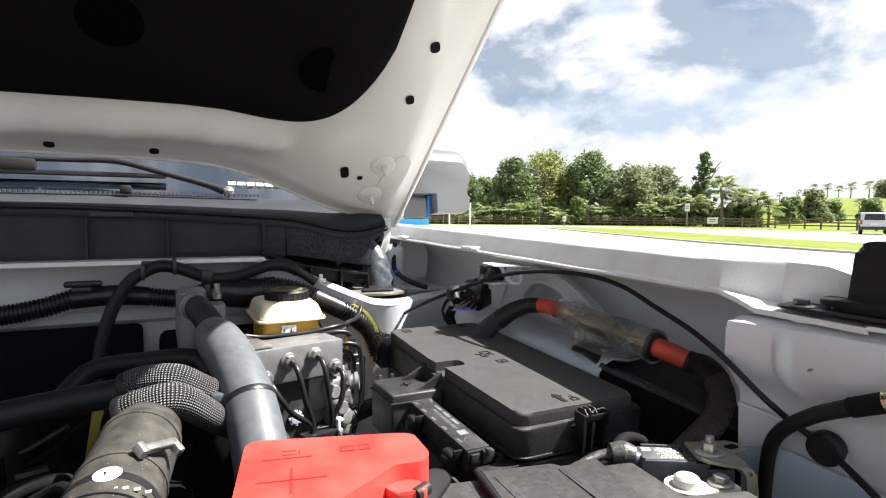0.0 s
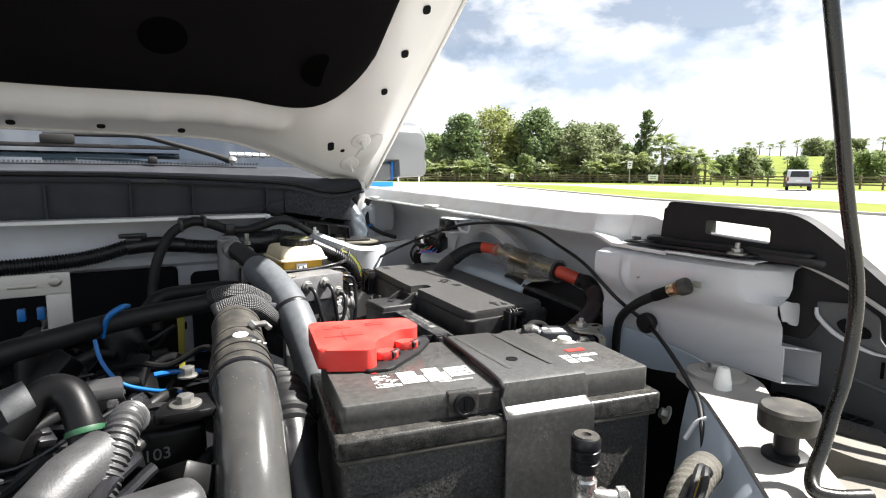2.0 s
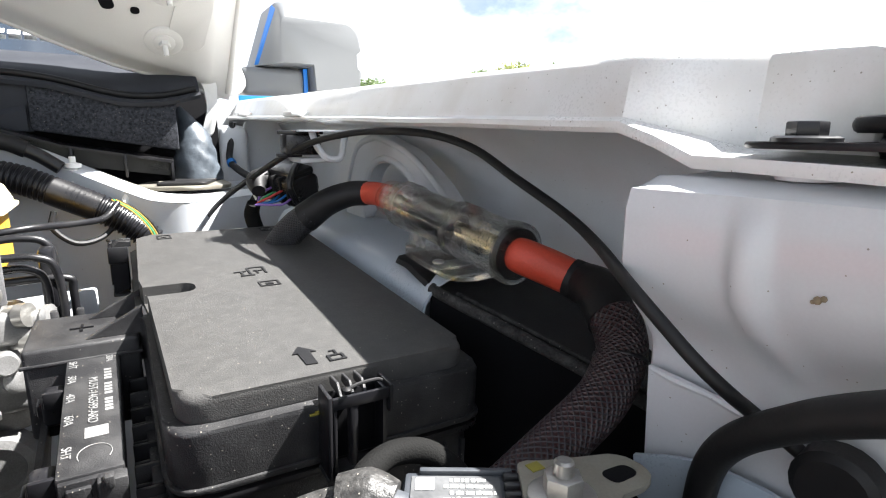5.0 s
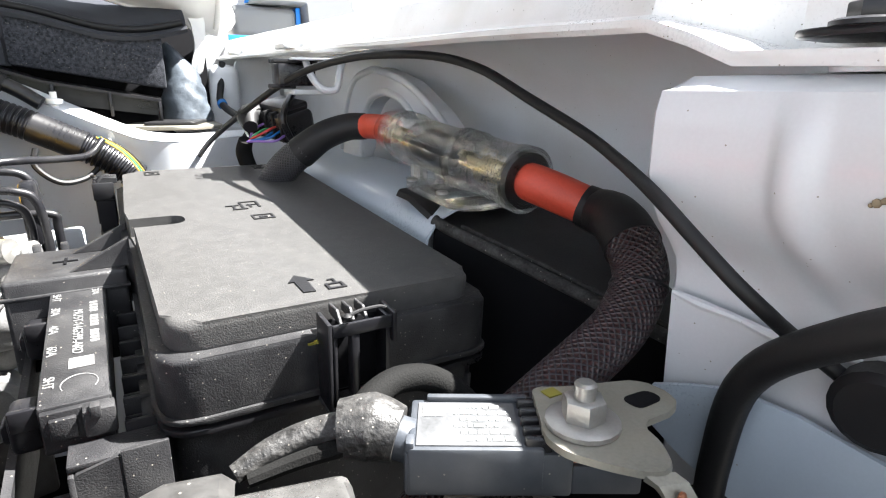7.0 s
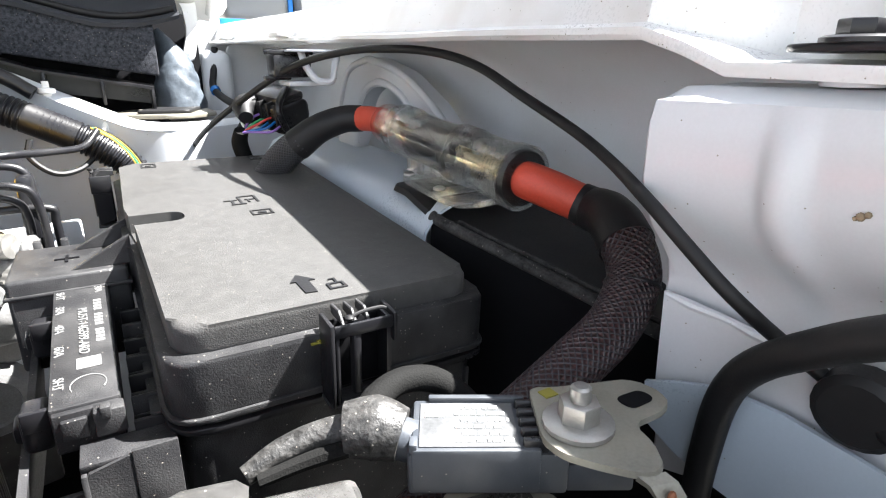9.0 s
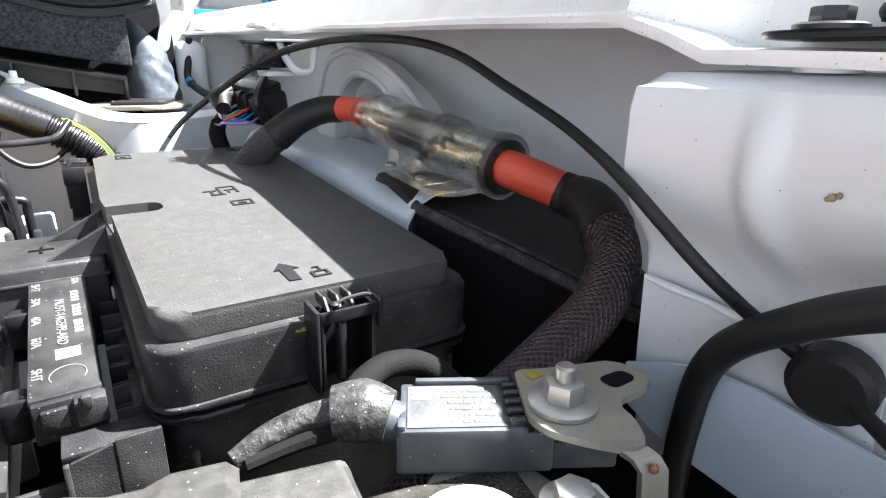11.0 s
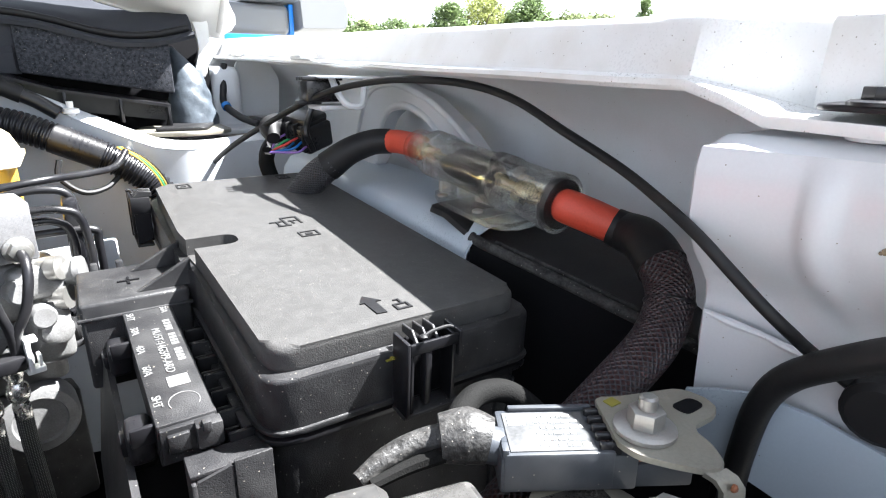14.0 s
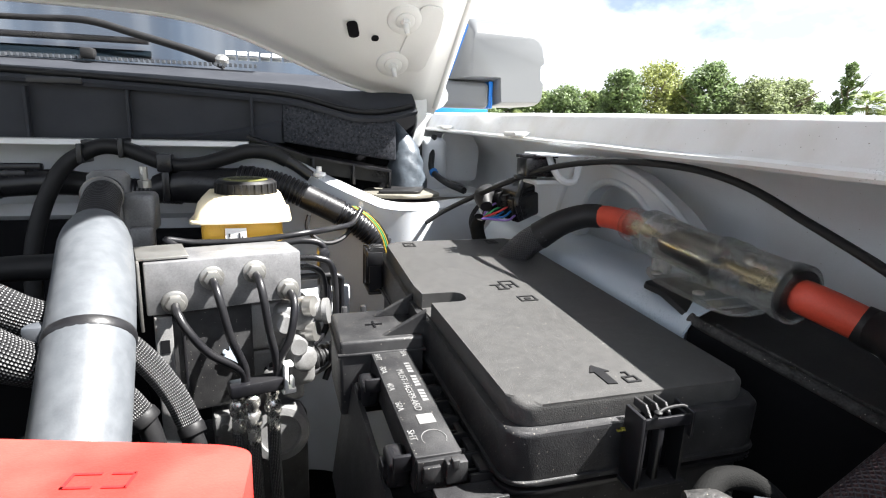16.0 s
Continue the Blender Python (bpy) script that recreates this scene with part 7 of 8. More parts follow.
def hose_thing(name, points, r, mat, label, category="hose", wave=0.0, pitch=0.004, sides=16):
    ob = thing(name, Vector(points[-1]), label, category)
    part("hose", tube(points, r, sides, 8, wave, pitch), mat, ob)
    for a, b, q in ((points[0], points[1], 0), (points[-1], points[-2], -1)):
        q = r[q] if isinstance(r, list) else r
        part("end_band", lathe([(q * 1.03, 0), (q * 1.08, 0.001), (q * 1.08, 0.006), (q * 1.03, 0.007)], axis_matrix(a, Vector(b) - Vector(a)), 20), BLACK, ob)
    if isinstance(r, list):
        e = Vector(points[-1])
        part("bare_hose", tube([points[-2], e, e + Vector((0.005, -0.002, -0.022)), e + Vector((0.008, -0.004, -0.06))], r[-1] * 0.72, 12), BLACK, ob)
    return ob


def build_hoses():
    hose_thing("sleeved_hose", [(-0.058, 0.456, 1.1430), (-0.045, 0.450, 1.1490), (-0.020, 0.442, 1.1500), (0.004, 0.446, 1.1360), (0.030, 0.466, 1.1200), (0.052, 0.470, 1.1000), (0.069, 0.468, 1.0750), (0.079, 0.463, 1.0530), (0.0816, 0.460, 1.0464)], SLEEVE_R, SLEEVE_GREY, "speckled grey sleeved hose bending behind the pipe")
    hose_thing("sleeved_hose", [(-0.060, 0.414, 1.1330), (-0.045, 0.410, 1.1400), (-0.020, 0.408, 1.1420), (0.004, 0.420, 1.1220), (0.026, 0.446, 1.0980), (0.042, 0.456, 1.0800), (0.051, 0.456, 1.0680), (0.0563, 0.455, 1.0608)], SLEEVE_R2, SLEEVE_GREY, "thicker speckled grey sleeved hose beside the pipe")
    hose_thing("heater_hose", [(-0.34, 0.34, 1.110), (-0.275, 0.365, 1.128), (-0.219, 0.405, 1.130), (-0.167, 0.445, 1.131), (-0.110, 0.462, 1.134), (-0.060, 0.458, 1.140), (-0.040, 0.448, 1.148)], 0.0118, BLACK, "thick smooth black heater hose")
    hose_thing("heater_hose", [(-0.13, 0.62, 1.09), (-0.10, 0.64, 1.116), (-0.05, 0.635, 1.122), (0.0, 0.62, 1.124), (0.02, 0.60, 1.11)], 0.0110, BLACK, "short black hose under the outlet")
    ob = thing("vacuum_hose", (0.0, 0.765, 1.0), "looped black hose clipped along the firewall", "hose")
    part("hose", tube([(-0.100, 0.74, 1.04), (-0.103, 0.755, 1.101), (-0.092, 0.765, 1.154), (-0.071, 0.768, 1.195), (-0.049, 0.770, 1.212), (-0.030, 0.770, 1.2185), (-0.007, 0.770, 1.214), (0.027, 0.768, 1.201), (0.058, 0.766, 1.200), (0.087, 0.766, 1.208), (0.111, 0.768, 1.215), (0.135, 0.772, 1.213), (0.152, 0.772, 1.205)], 0.0082, 16), BLACK, ob)
    part("bare_end", tube([(0.148, 0.772, 1.207), (0.162, 0.772, 1.199), (0.178, 0.770, 1.187)], 0.0068, 14), BLACK_GLOSS, ob)
    for x, z in ((-0.052, 1.211), (-0.014, 1.217)):
        part("clip", rbox(x - 0.0025, x + 0.0025, 0.758, 0.80, z - 0.010, z + 0.010, 0.001), BLACK_GLOSS, ob)
    part("clip_bar", rbox(-0.054, -0.012, 0.774, 0.790, 1.2205, 1.2245, 0.001), BLACK_GLOSS, ob)
    part("spacer", join(rbox(0.019, 0.034, 0.756, 0.775, 1.1925, 1.2115, 0.002), rbox(0.0225, 0.0305, 0.758, 0.770, 1.160, 1.193, 0.002)), BLACK_GLOSS, ob)
    return ob


def build_harness():
    ob = thing("wiring_harness", (0.0, 0.79, 1.0), "corrugated black wiring harness along the firewall", "harness")
    part("loom", tube([(-0.42, 0.80, 1.150), (-0.30, 0.80, 1.154), (-0.213, 0.80, 1.159), (-0.166, 0.80, 1.167), (-0.122, 0.80, 1.178), (-0.063, 0.80, 1.176), (-0.014, 0.795, 1.170), (0.040, 0.780, 1.168)], 0.0112, 16, 8, 0.0019, 0.0046), LOOM, ob)
    part("tape_run", tube([(-0.135, 0.799, 1.1755), (-0.090, 0.800, 1.1785), (-0.045, 0.799, 1.1745)], [0.0130, 0.0138, 0.0130], 14), BLACK_GLOSS, ob)
    part("tape_bulge", tube([(0.015, 0.785, 1.172), (0.045, 0.775, 1.178), (0.085, 0.768, 1.176), (0.12, 0.760, 1.186)], [0.016, 0.021, 0.021, 0.014], 16), BLACK_GLOSS, ob, "bulge of shiny black tape")
    part("loom", tube([(0.10, 0.762, 1.186), (0.140, 0.752, 1.180), (0.181, 0.742, 1.162), (0.219, 0.736, 1.142), (0.250, 0.730, 1.115), (0.262, 0.722, 1.08)], 0.0125, 16, 8, 0.0019, 0.0046), LOOM, ob)
    part("tape_run", tube([(0.170, 0.7435, 1.1675), (0.192, 0.740, 1.1565), (0.208, 0.737, 1.1485)], 0.0142, 14), BLACK_GLOSS, ob)
    for k, mat in enumerate((WIRE_Y, WIRE_G, WIRE_Y, BLACK)):
        part("wire", tube([(0.219 + k * 0.0018, 0.722, 1.158), (0.236 + k * 0.002, 0.716, 1.146), (0.249 + k * 0.002, 0.712, 1.128), (0.256 + k * 0.002, 0.710, 1.105)], 0.0008, 8), mat, ob)
    part("firewall_clip", join(rbox(-0.136, -0.112, 0.790, 0.806, 1.183, 1.192, 0.003), rbox(-0.146, -0.102, 0.804, 0.816, 1.190, 1.198, 0.003)), BLACK_GLOSS, ob)
    part("stud_clip", lathe([(0.004, 0), (0.004, 0.020), (0.0075, 0.021), (0.0075, 0.025), (0.003, 0.026), (0.003, 0.032)], axis_matrix((0.188, 0.776, 1.166), (0, 0, 1)), 14), LABEL, ob, "white plastic stud clip")
    part("drain_clip", tube([(0.236, 0.744, 1.166), (0.228, 0.738, 1.146), (0.222, 0.734, 1.134)], [0.0042, 0.0034, 0.0028], 10), LABEL, ob, "clear white clip")
    part("loose_wire", tube([(0.222, 0.734, 1.133), (0.206, 0.722, 1.121), (0.186, 0.712, 1.120), (0.170, 0.712, 1.135), (0.172, 0.716, 1.150)], 0.0026, 8), BLACK, ob)
    return ob


def build_connector():
    ob = thing("wiring_plug", (0.36, 0.62, 1.10), "black multi-pin wiring plug with coloured wires", "connector")
    tilt = pose(0.364, 0.618, 1.176, 8, -14, 22)
    part("shell", moved(join(rbox(-0.015, 0.016, -0.024, 0.022, -0.014, 0.010, 0.003, 3), rbox(-0.010, 0.018, -0.018, 0.018, 0.008, 0.016, 0.003), rbox(0.012, 0.024, -0.016, 0.020, -0.012, 0.006, 0.004)), tilt), BLACK_GLOSS, ob)
    for y in (-0.020, -0.010, 0.0, 0.010):
        part("rib", moved(rbox(-0.017, 0.014, y, y + 0.0025, -0.012, 0.0125, 0.0007), tilt), BLACK, ob)
    part("lever", tube([tilt @ Vector(p) for p in ((-0.014, -0.027, -0.008), (-0.018, -0.026, 0.010), (-0.006, -0.020, 0.020), (0.014, -0.004, 0.021), (0.022, 0.012, 0.012))], 0.0030, 8), BLACK_GLOSS, ob)
    part("hood", tube([tilt @ Vector(p) for p in ((-0.012, 0.020, 0.004), (-0.022, 0.016, 0.006), (-0.030, 0.004, 0.002))], [0.012, 0.010, 0.006], 12), BLACK, ob)
    for k, mat in enumerate((WIRE_P, BLUE_WIRE, WIRE_R, BLUE_WIRE, WIRE_G, WIRE_P, BLACK, LABEL)):
        a = tilt @ Vector((-0.015, -0.020 + k * 0.0052, -0.006 + 0.003 * (k % 3)))
        part("wire", tube([a, a + Vector((-0.010, -0.003, -0.004 - 0.001 * (k % 2))), Vector((0.3315 + 0.0007 * k, 0.613 + 0.001 * k, 1.158)), Vector((0.331, 0.618, 1.146))], 0.0011, 8), mat, ob)
    part("boot", tube([(0.331, 0.614, 1.160), (0.330, 0.620, 1.148), (0.335, 0.618, 1.130), (0.346, 0.608, 1.10)], [0.0060, 0.0070, 0.0068, 0.0062], 12), CLOTH, ob)
    part("side_wire", tube([(0.352, 0.640, 1.172), (0.343, 0.652, 1.166), (0.334, 0.650, 1.152), (0.333, 0.638, 1.138)], 0.0024, 8), BLACK, ob)
    part("hinge_wire", tube([(0.372, 0.935, 1.235), (0.366, 0.925, 1.205), (0.360, 0.900, 1.185), (0.366, 0.850, 1.172), (0.376, 0.800, 1.166)], 0.0045, 10), BLACK, ob)
    part("blue_tie", lathe([(0.0060, -0.003), (0.0060, 0.003)], axis_matrix((0.3605, 0.893, 1.1825), (0.1, -0.7, -0.5)), 12), BLUE_WIRE, ob, "pale blue tie")
    return ob


def build_engine():
    ob = thing("engine", (-0.25, 0.35, 0.73), "dark engine with black covers, hoses and blue wires", "engine")
    part("block", rbox(-0.62, 0.0, 0.18, 0.76, 0.74, 0.98, 0.03, 3), PITCH, ob)
    part("cam_cover", rbox(-0.58, -0.12, 0.28, 0.62, 0.97, 1.045, 0.02, 3), ENGINE_BLACK, ob)
    for k in range(5):
        x = -0.50 + k * 0.085
        part("intake_runner", tube([(x, 0.62, 1.04), (x, 0.56, 1.085), (x + 0.005, 0.46, 1.09), (x + 0.01, 0.36, 1.05)], 0.024, 14), ENGINE_BLACK, ob)
    plate = part("grey_bracket", join(rbox(-0.32, -0.207, 0.508, 0.512, 1.158, 1.1845, 0.002), rbox(-0.232, -0.207, 0.500, 0.508, 1.118, 1.160, 0.002), rbox(-0.240, -0.205, 0.47, 0.508, 1.112, 1.118, 0.002)), ZINC, ob, "pale grey bracket plate")
    part("slot", rbox(-0.268, -0.240, 0.5065, 0.5078, 1.1685, 1.1725, 0.0005), STEEL, plate)
    bolt("rivet", (-0.222, 0.5078, 1.175), (0, -1, 0), 0.006, plate, 1.2)
    part("blue_wire", tube([(-0.178, 0.43, 1.118), (-0.172, 0.424, 1.142), (-0.158, 0.425, 1.152), (-0.150, 0.44, 1.150)], [0.0022, 0.0034, 0.0034, 0.0022], 10), BLUE_WIRE, ob)
    part("blue_wire", tube([(-0.185, 0.36, 1.135), (-0.180, 0.345, 1.115), (-0.165, 0.33, 1.096), (-0.14, 0.32, 1.087), (-0.115, 0.31, 1.083), (-0.10, 0.30, 1.07)], 0.0021, 10), BLUE_WIRE, ob)
    part("blue_wire", tube([(-0.135, 0.345, 1.094), (-0.115, 0.345, 1.094), (-0.09, 0.34, 1.092)], 0.0030, 8), BLUE_WIRE, ob)
    for x in (-0.262, -0.243):
        part("blue_plug", rbox(x, x + 0.008, 0.515, 0.525, 1.128, 1.142, 0.001), BLUE_WIRE, ob)
    bm = strip([[(-0.089, 0.56, 1.118), (-0.078, 0.555, 1.118)], [(-0.091, 0.53, 1.095), (-0.083, 0.527, 1.095)], [(-0.097, 0.48, 1.04), (-0.091, 0.477, 1.04)]], 0.002)
    part("yellow_tag", bm, YELLOW_TAPE, ob, "flat yellow dipstick tag")
    # lug with a bolt beside the air tube
    part("lug", prism(rounded([(-0.150, 0.205), (-0.100, 0.200), (-0.080, 0.215), (-0.085, 0.240), (-0.13, 0.245)], 0.012), 1.096, 1.104, 0.002), ENGINE_BLACK, ob)
    bolt("bolt", (-0.120, 0.221, 1.104), (0, 0, 1), 0.0070, ob, 1.9, 0.009)
    bolt("bolt", (-0.108, 0.300, 1.102), (0, 0, 1), 0.0065, ob, 1.5, 0.010)
    # bright corrugated hose and plastic elbow
    part("flex_pipe", tube([(-0.19, 0.075, 1.105), (-0.172, 0.105, 1.135), (-0.166, 0.125, 1.140), (-0.162, 0.150, 1.128)], 0.0095, 16, 8, 0.0014, 0.004), ENGINE_GREY, ob)
    part("flex_pipe", tube([(-0.225, 0.03, 1.08), (-0.205, 0.055, 1.095), (-0.19, 0.075, 1.105)], 0.0075, 14), ENGINE_GREY, ob)
    part("sensor_body", tube([(-0.225, 0.060, 1.110), (-0.200, 0.085, 1.122), (-0.180, 0.105, 1.128)], [0.015, 0.018, 0.016], 16), ENGINE_GREY, ob)
    part("elbow", tube([(-0.235, 0.165, 1.130), (-0.215, 0.170, 1.150), (-0.200, 0.165, 1.150), (-0.192, 0.150, 1.132), (-0.190, 0.140, 1.110)], 0.0115, 14), ENGINE_BLACK, ob)
    part("white_collar", tube([(-0.238, 0.166, 1.145), (-0.222, 0.170, 1.150)], 0.0128, 14, 3), FADED, ob)
    part("green_ring", lathe([(0.0122, -0.002), (0.0126, 0), (0.0122, 0.002)], axis_matrix((-0.1915, 0.147, 1.127), (0.1, -0.5, -0.9)), 20), RING_G, ob)
    part("pale_box", rbox(-0.215, -0.165, 0.24, 0.27, 1.112, 1.124, 0.003), ENGINE_GREY, ob)
    for k, (x, y, z) in enumerate(((-0.20, 0.30, 1.09), (-0.16, 0.27, 1.08), (-0.24, 0.22, 1.10), (-0.13, 0.17, 1.06), (-0.18, 0.19, 1.075), (-0.22, 0.36, 1.105), (-0.15, 0.38, 1.085), (-0.26, 0.29, 1.09))):
        part("plug_body", moved(rbox(-0.022, 0.022, -0.014, 0.014, -0.012, 0.012, 0.004), pose(x, y, z, 12 * k, 9 * k, 40 * k)), ENGINE_BLACK, ob)
        part("lead", tube([(x, y, z), (x + 0.03, y + 0.03, z + 0.006), (x + 0.05, y + 0.07, z - 0.01), (x + 0.03, y + 0.12, z - 0.04)], 0.0055, 10), BLACK, ob)
    rng = random.Random(31)
    for k in range(34):
        x, y = rng.uniform(-0.34, -0.10), rng.uniform(0.12, 0.50)
        z = rng.uniform(1.045, 1.095) + 0.05 * max(0.0, y - 0.3)
        pts = [Vector((x, y, z))]
        turn = rng.uniform(0, 6.28)
        for _ in range(4):
            turn += rng.uniform(-0.9, 0.9)
            pts.append(pts[-1] + Vector((math.cos(turn) * 0.035, math.sin(turn) * 0.035, rng.uniform(-0.018, 0.018))))
        part("lead", tube(pts, rng.choice((0.0018, 0.0024, 0.0034, 0.0046)), 8, 5), rng.choice((BLACK, BLACK, BLACK_GLOSS, LOOM, CLOTH)), ob)
    for k in range(12):
        x, y, z = rng.uniform(-0.30, -0.11), rng.uniform(0.14, 0.46), rng.uniform(1.06, 1.10)
        block = moved(join(rbox(-0.011, 0.011, -0.007, 0.007, -0.006, 0.006, 0.0015), rbox(-0.005, 0.014, -0.004, 0.004, 0.004, 0.009, 0.001)), pose(x, y, z, rng.uniform(-40, 40), rng.uniform(-40, 40), rng.uniform(0, 360)))
        part("small_plug", block, rng.choice((BLACK_GLOSS, ENGINE_BLACK, PLASTIC, ENGINE_GREY)), ob)
    for k in range(5):
        x, y = -0.27 + 0.035 * k, 0.20 + 0.05 * (k % 3)
        bolt("bolt", (x, y, 1.083 + 0.004 * (k % 2)), (0.1, -0.2, 1), 0.0048, ob, 1.7, 0.006)
    part("cover_boss", rbox(-0.175, -0.105, 0.2125, 0.26, 1.040, 1.088, 0.006, 3), ENGINE_BLACK, ob)
    part("cast_number", writing("103", 0.0145, Matrix(((1, 0, 0, -0.1555), (0, 0, -1, 0.2122), (0, 1, 0, 1.0635), (0, 0, 0, 1)))), PRINT_DIM, ob)
    # front cover near the eye
    part("front_cover", moved(rbox(-0.22, 0.10, -0.06, 0.03, -0.05, 0.0, 0.018, 4), pose(-0.235, -0.035, 1.115, 0, 0, -8)), ENGINE_GREY, ob, "pale grey front cover")
    part("cover_knob", moved(rbox(-0.030, 0.03, -0.014, 0.014, -0.01, 0.022, 0.010, 4), pose(-0.165, 0.015, 1.118, 0, 0, 8)), ENGINE_GREY, ob)
    return ob


def build_service_port():
    ob = thing("service_port", (0.145, 0.0, 0.95), "black capped silver service port in front of the battery", "valve")
    m = axis_matrix((0.148, 0.012, 1.00), (0.03, 0.02, 1))
    part("stem", lathe([(0.010, 0), (0.010, 0.040), (0.0085, 0.042), (0.0085, 0.050), (0.0105, 0.0515), (0.0105, 0.0580), (0.0088, 0.060), (0.0088, 0.068)], m, 22), BRIGHT, ob)
    cap = part("cap", lathe([(0.0112, 0.0655), (0.0118, 0.067), (0.0118, 0.074), (0.0104, 0.0748), (0.0104, 0.0765), (0.0120, 0.0775), (0.0120, 0.0840), (0.0106, 0.0850), (0.0106, 0.0862), (0.0122, 0.0872), (0.0122, 0.0925), (0.0112, 0.0945)], m, 24), BLACK_GLOSS, ob)
    part("cap_top", lathe([(0.0108, 0.0944), (0.0100, 0.0958), (0.0042, 0.0958), (0.0036, 0.0940)], m, 20), TUBE_RUBBER, cap, "dusty grey cap top")
    part("side_fitting", join(tube([(0.156, 0.010, 1.044), (0.170, 0.004, 1.040), (0.184, -0.004, 1.040)], [0.0055, 0.0065, 0.0060], 14, 3), hexagon(0.0085, 0, 0.008, axis_matrix((0.176, 0.001, 1.040), (0.9, -0.45, 0)))), BRIGHT, ob, "bright side fitting")
    part("bracket", join(rbox(0.10, 0.190, -0.010, 0.03, 1.015, 1.02, 0.002), rbox(0.182, 0.190, -0.010, 0.03, 1.00, 1.032, 0.002)), STEEL, ob)
    part("wire", tube([(0.15, -0.03, 1.03), (0.172, -0.035, 1.035), (0.20, -0.03, 1.025)], 0.0018, 8), WIRE_R, ob)
    hose = thing("wrapped_hose", (0.17, -0.07, 1.0), "tan fabric wrapped hose end with loose wires", "hose")
    part("wrap", tube([(0.105, -0.105, 1.030), (0.132, -0.086, 1.058), (0.160, -0.070, 1.078), (0.186, -0.061, 1.084), (0.206, -0.056, 1.084)], [0.0118, 0.0124, 0.0126, 0.0130, 0.0124], 20, 8, 0.0005, 0.006), FABRIC, hose)
    part("mouth", tube([(0.2045, -0.0565, 1.084), (0.208, -0.0556, 1.084)], [0.0112, 0.0104], 20, 2), PITCH, hose)
    for k, mt in enumerate((BLACK, WIRE_Y, BLACK)):
        part("loose_wire", tube([(0.148, -0.082 - k * 0.003, 1.090), (0.160, -0.078 - k * 0.003, 1.099), (0.174, -0.072 - k * 0.002, 1.101), (0.188, -0.070, 1.092)], 0.0016 if k == 1 else 0.0030, 8), mt, hose)
    return ob


def build_headlamp():
    ob = thing("headlamp", (0.46, -0.2, 0.85), "grey back of a headlamp housing below the fender", "headlamp")
    part("housing", moved(rbox(-0.09, 0.09, -0.10, 0.08, -0.06, 0.05, 0.02, 3), pose(0.50, -0.10, 0.955, -14, 12, -20)), SENSOR, ob)
    part("cover", prism(rounded([(0.325, -0.140), (0.353, -0.135), (0.389, -0.122), (0.430, -0.118), (0.461, -0.112), (0.470, -0.150), (0.470, -0.28), (0.30, -0.28)], 0.006), 1.010, 1.052, 0.005, 3), ZINC, ob, "pale grey lamp cover")
    part("cover_bead", tube([(0.325, -0.139, 1.050), (0.353, -0.134, 1.0540), (0.372, -0.126, 1.0525), (0.389, -0.121, 1.0545), (0.410, -0.119, 1.0530), (0.430, -0.117, 1.0545), (0.461, -0.112, 1.052)], [0.003, 0.0045, 0.0032, 0.0048, 0.0030, 0.0042, 0.003], 8), LABEL, ob, "white bead of sealer")
    part("cover_side", prism(rounded([(0.474, -0.112), (0.531, -0.084), (0.530, -0.17), (0.478, -0.17)], 0.004), 1.030, 1.050, 0.003, 2), BLACK, ob, "black side of the lamp")
    part("grille_mesh", join(*(rbox(0.40 + k * 0.012, 0.4022 + k * 0.012, -0.050, 0.046, 1.0440, 1.0475, 0) for k in range(10)), *(rbox(0.40, 0.51, -0.050 + k * 0.012, -0.0478 + k * 0.012, 1.0444, 1.0480, 0) for k in range(9))), BLACK_GLOSS, ob)
    part("tray", rbox(0.34, 0.52, -0.13, 0.06, 1.010, 1.022, 0.003), PITCH, ob)
    across = Matrix(((0, 0, 1, 0.515), (1, 0, 0, 0), (0, 1, 0, 0), (0, 0, 0, 1)))
    part("inner_fascia", prism([(0.065, 1.224), (0.0, 1.216), (-0.045, 1.176), (-0.085, 1.136), (-0.235, 1.000), (-0.30, 0.94), (-0.30, 0.88), (0.065, 0.88)], 0, 0.004, 0, 2, across), FASCIA, ob, "dusty grey inner fascia")
    part("fascia_rib", tube([(0.5135, -0.008, 1.088), (0.5135, -0.050, 1.082), (0.5135, -0.095, 1.074)], 0.0028, 8), FASCIA, ob)
    part("fascia_slot", rbox(0.5125, 0.5148, -0.0530, -0.0500, 1.094, 1.112, 0.0006), PITCH, ob)
    # shade on the fascia front, laid on as a black sheet
    part("fascia_trim", prism(rounded([(-0.045, 1.168), (-0.085, 1.132), (-0.235, 0.998), (-0.30, 0.94), (-0.30, 0.89), (-0.2, 0.97), (-0.115, 1.058), (-0.060, 1.112)], 0.004), 0, 0.004, 0.001, 1, Matrix(((0, 0, 1, 0.503), (1, 0, 0, 0), (0, 1, 0, 0), (0, 0, 0, 1)))), BLACK, ob, "black sheet for the shaded front of the fascia")
    part("lamp_block", prism(rounded([(0.376, -0.046), (0.409, -0.040), (0.424, -0.095), (0.400, -0.113), (0.376, -0.117)], 0.006), 1.020, 1.0600, 0.004, 3), SHELF, ob, "dusty brown grey lamp block")
    part("lamp_block", prism(rounded([(0.305, -0.115), (0.347, -0.085), (0.372, -0.118), (0.340, -0.135)], 0.006), 1.020, 1.052, 0.004, 3), SHELF, ob, "dusty brown grey lamp block")
    part("block_wall", strip([[(x, y, 1.048), (x + 0.001, y, 1.066), (x + 0.004, y - 0.001, 1.074 - d)] for x, y, d in ((0.411, -0.036, 0.0), (0.416, -0.060, 0.0), (0.4215, -0.085, 0.001), (0.4235, -0.095, 0.008))], 0.0018), BLACK_GLOSS, ob, "thin black wall beside the block")
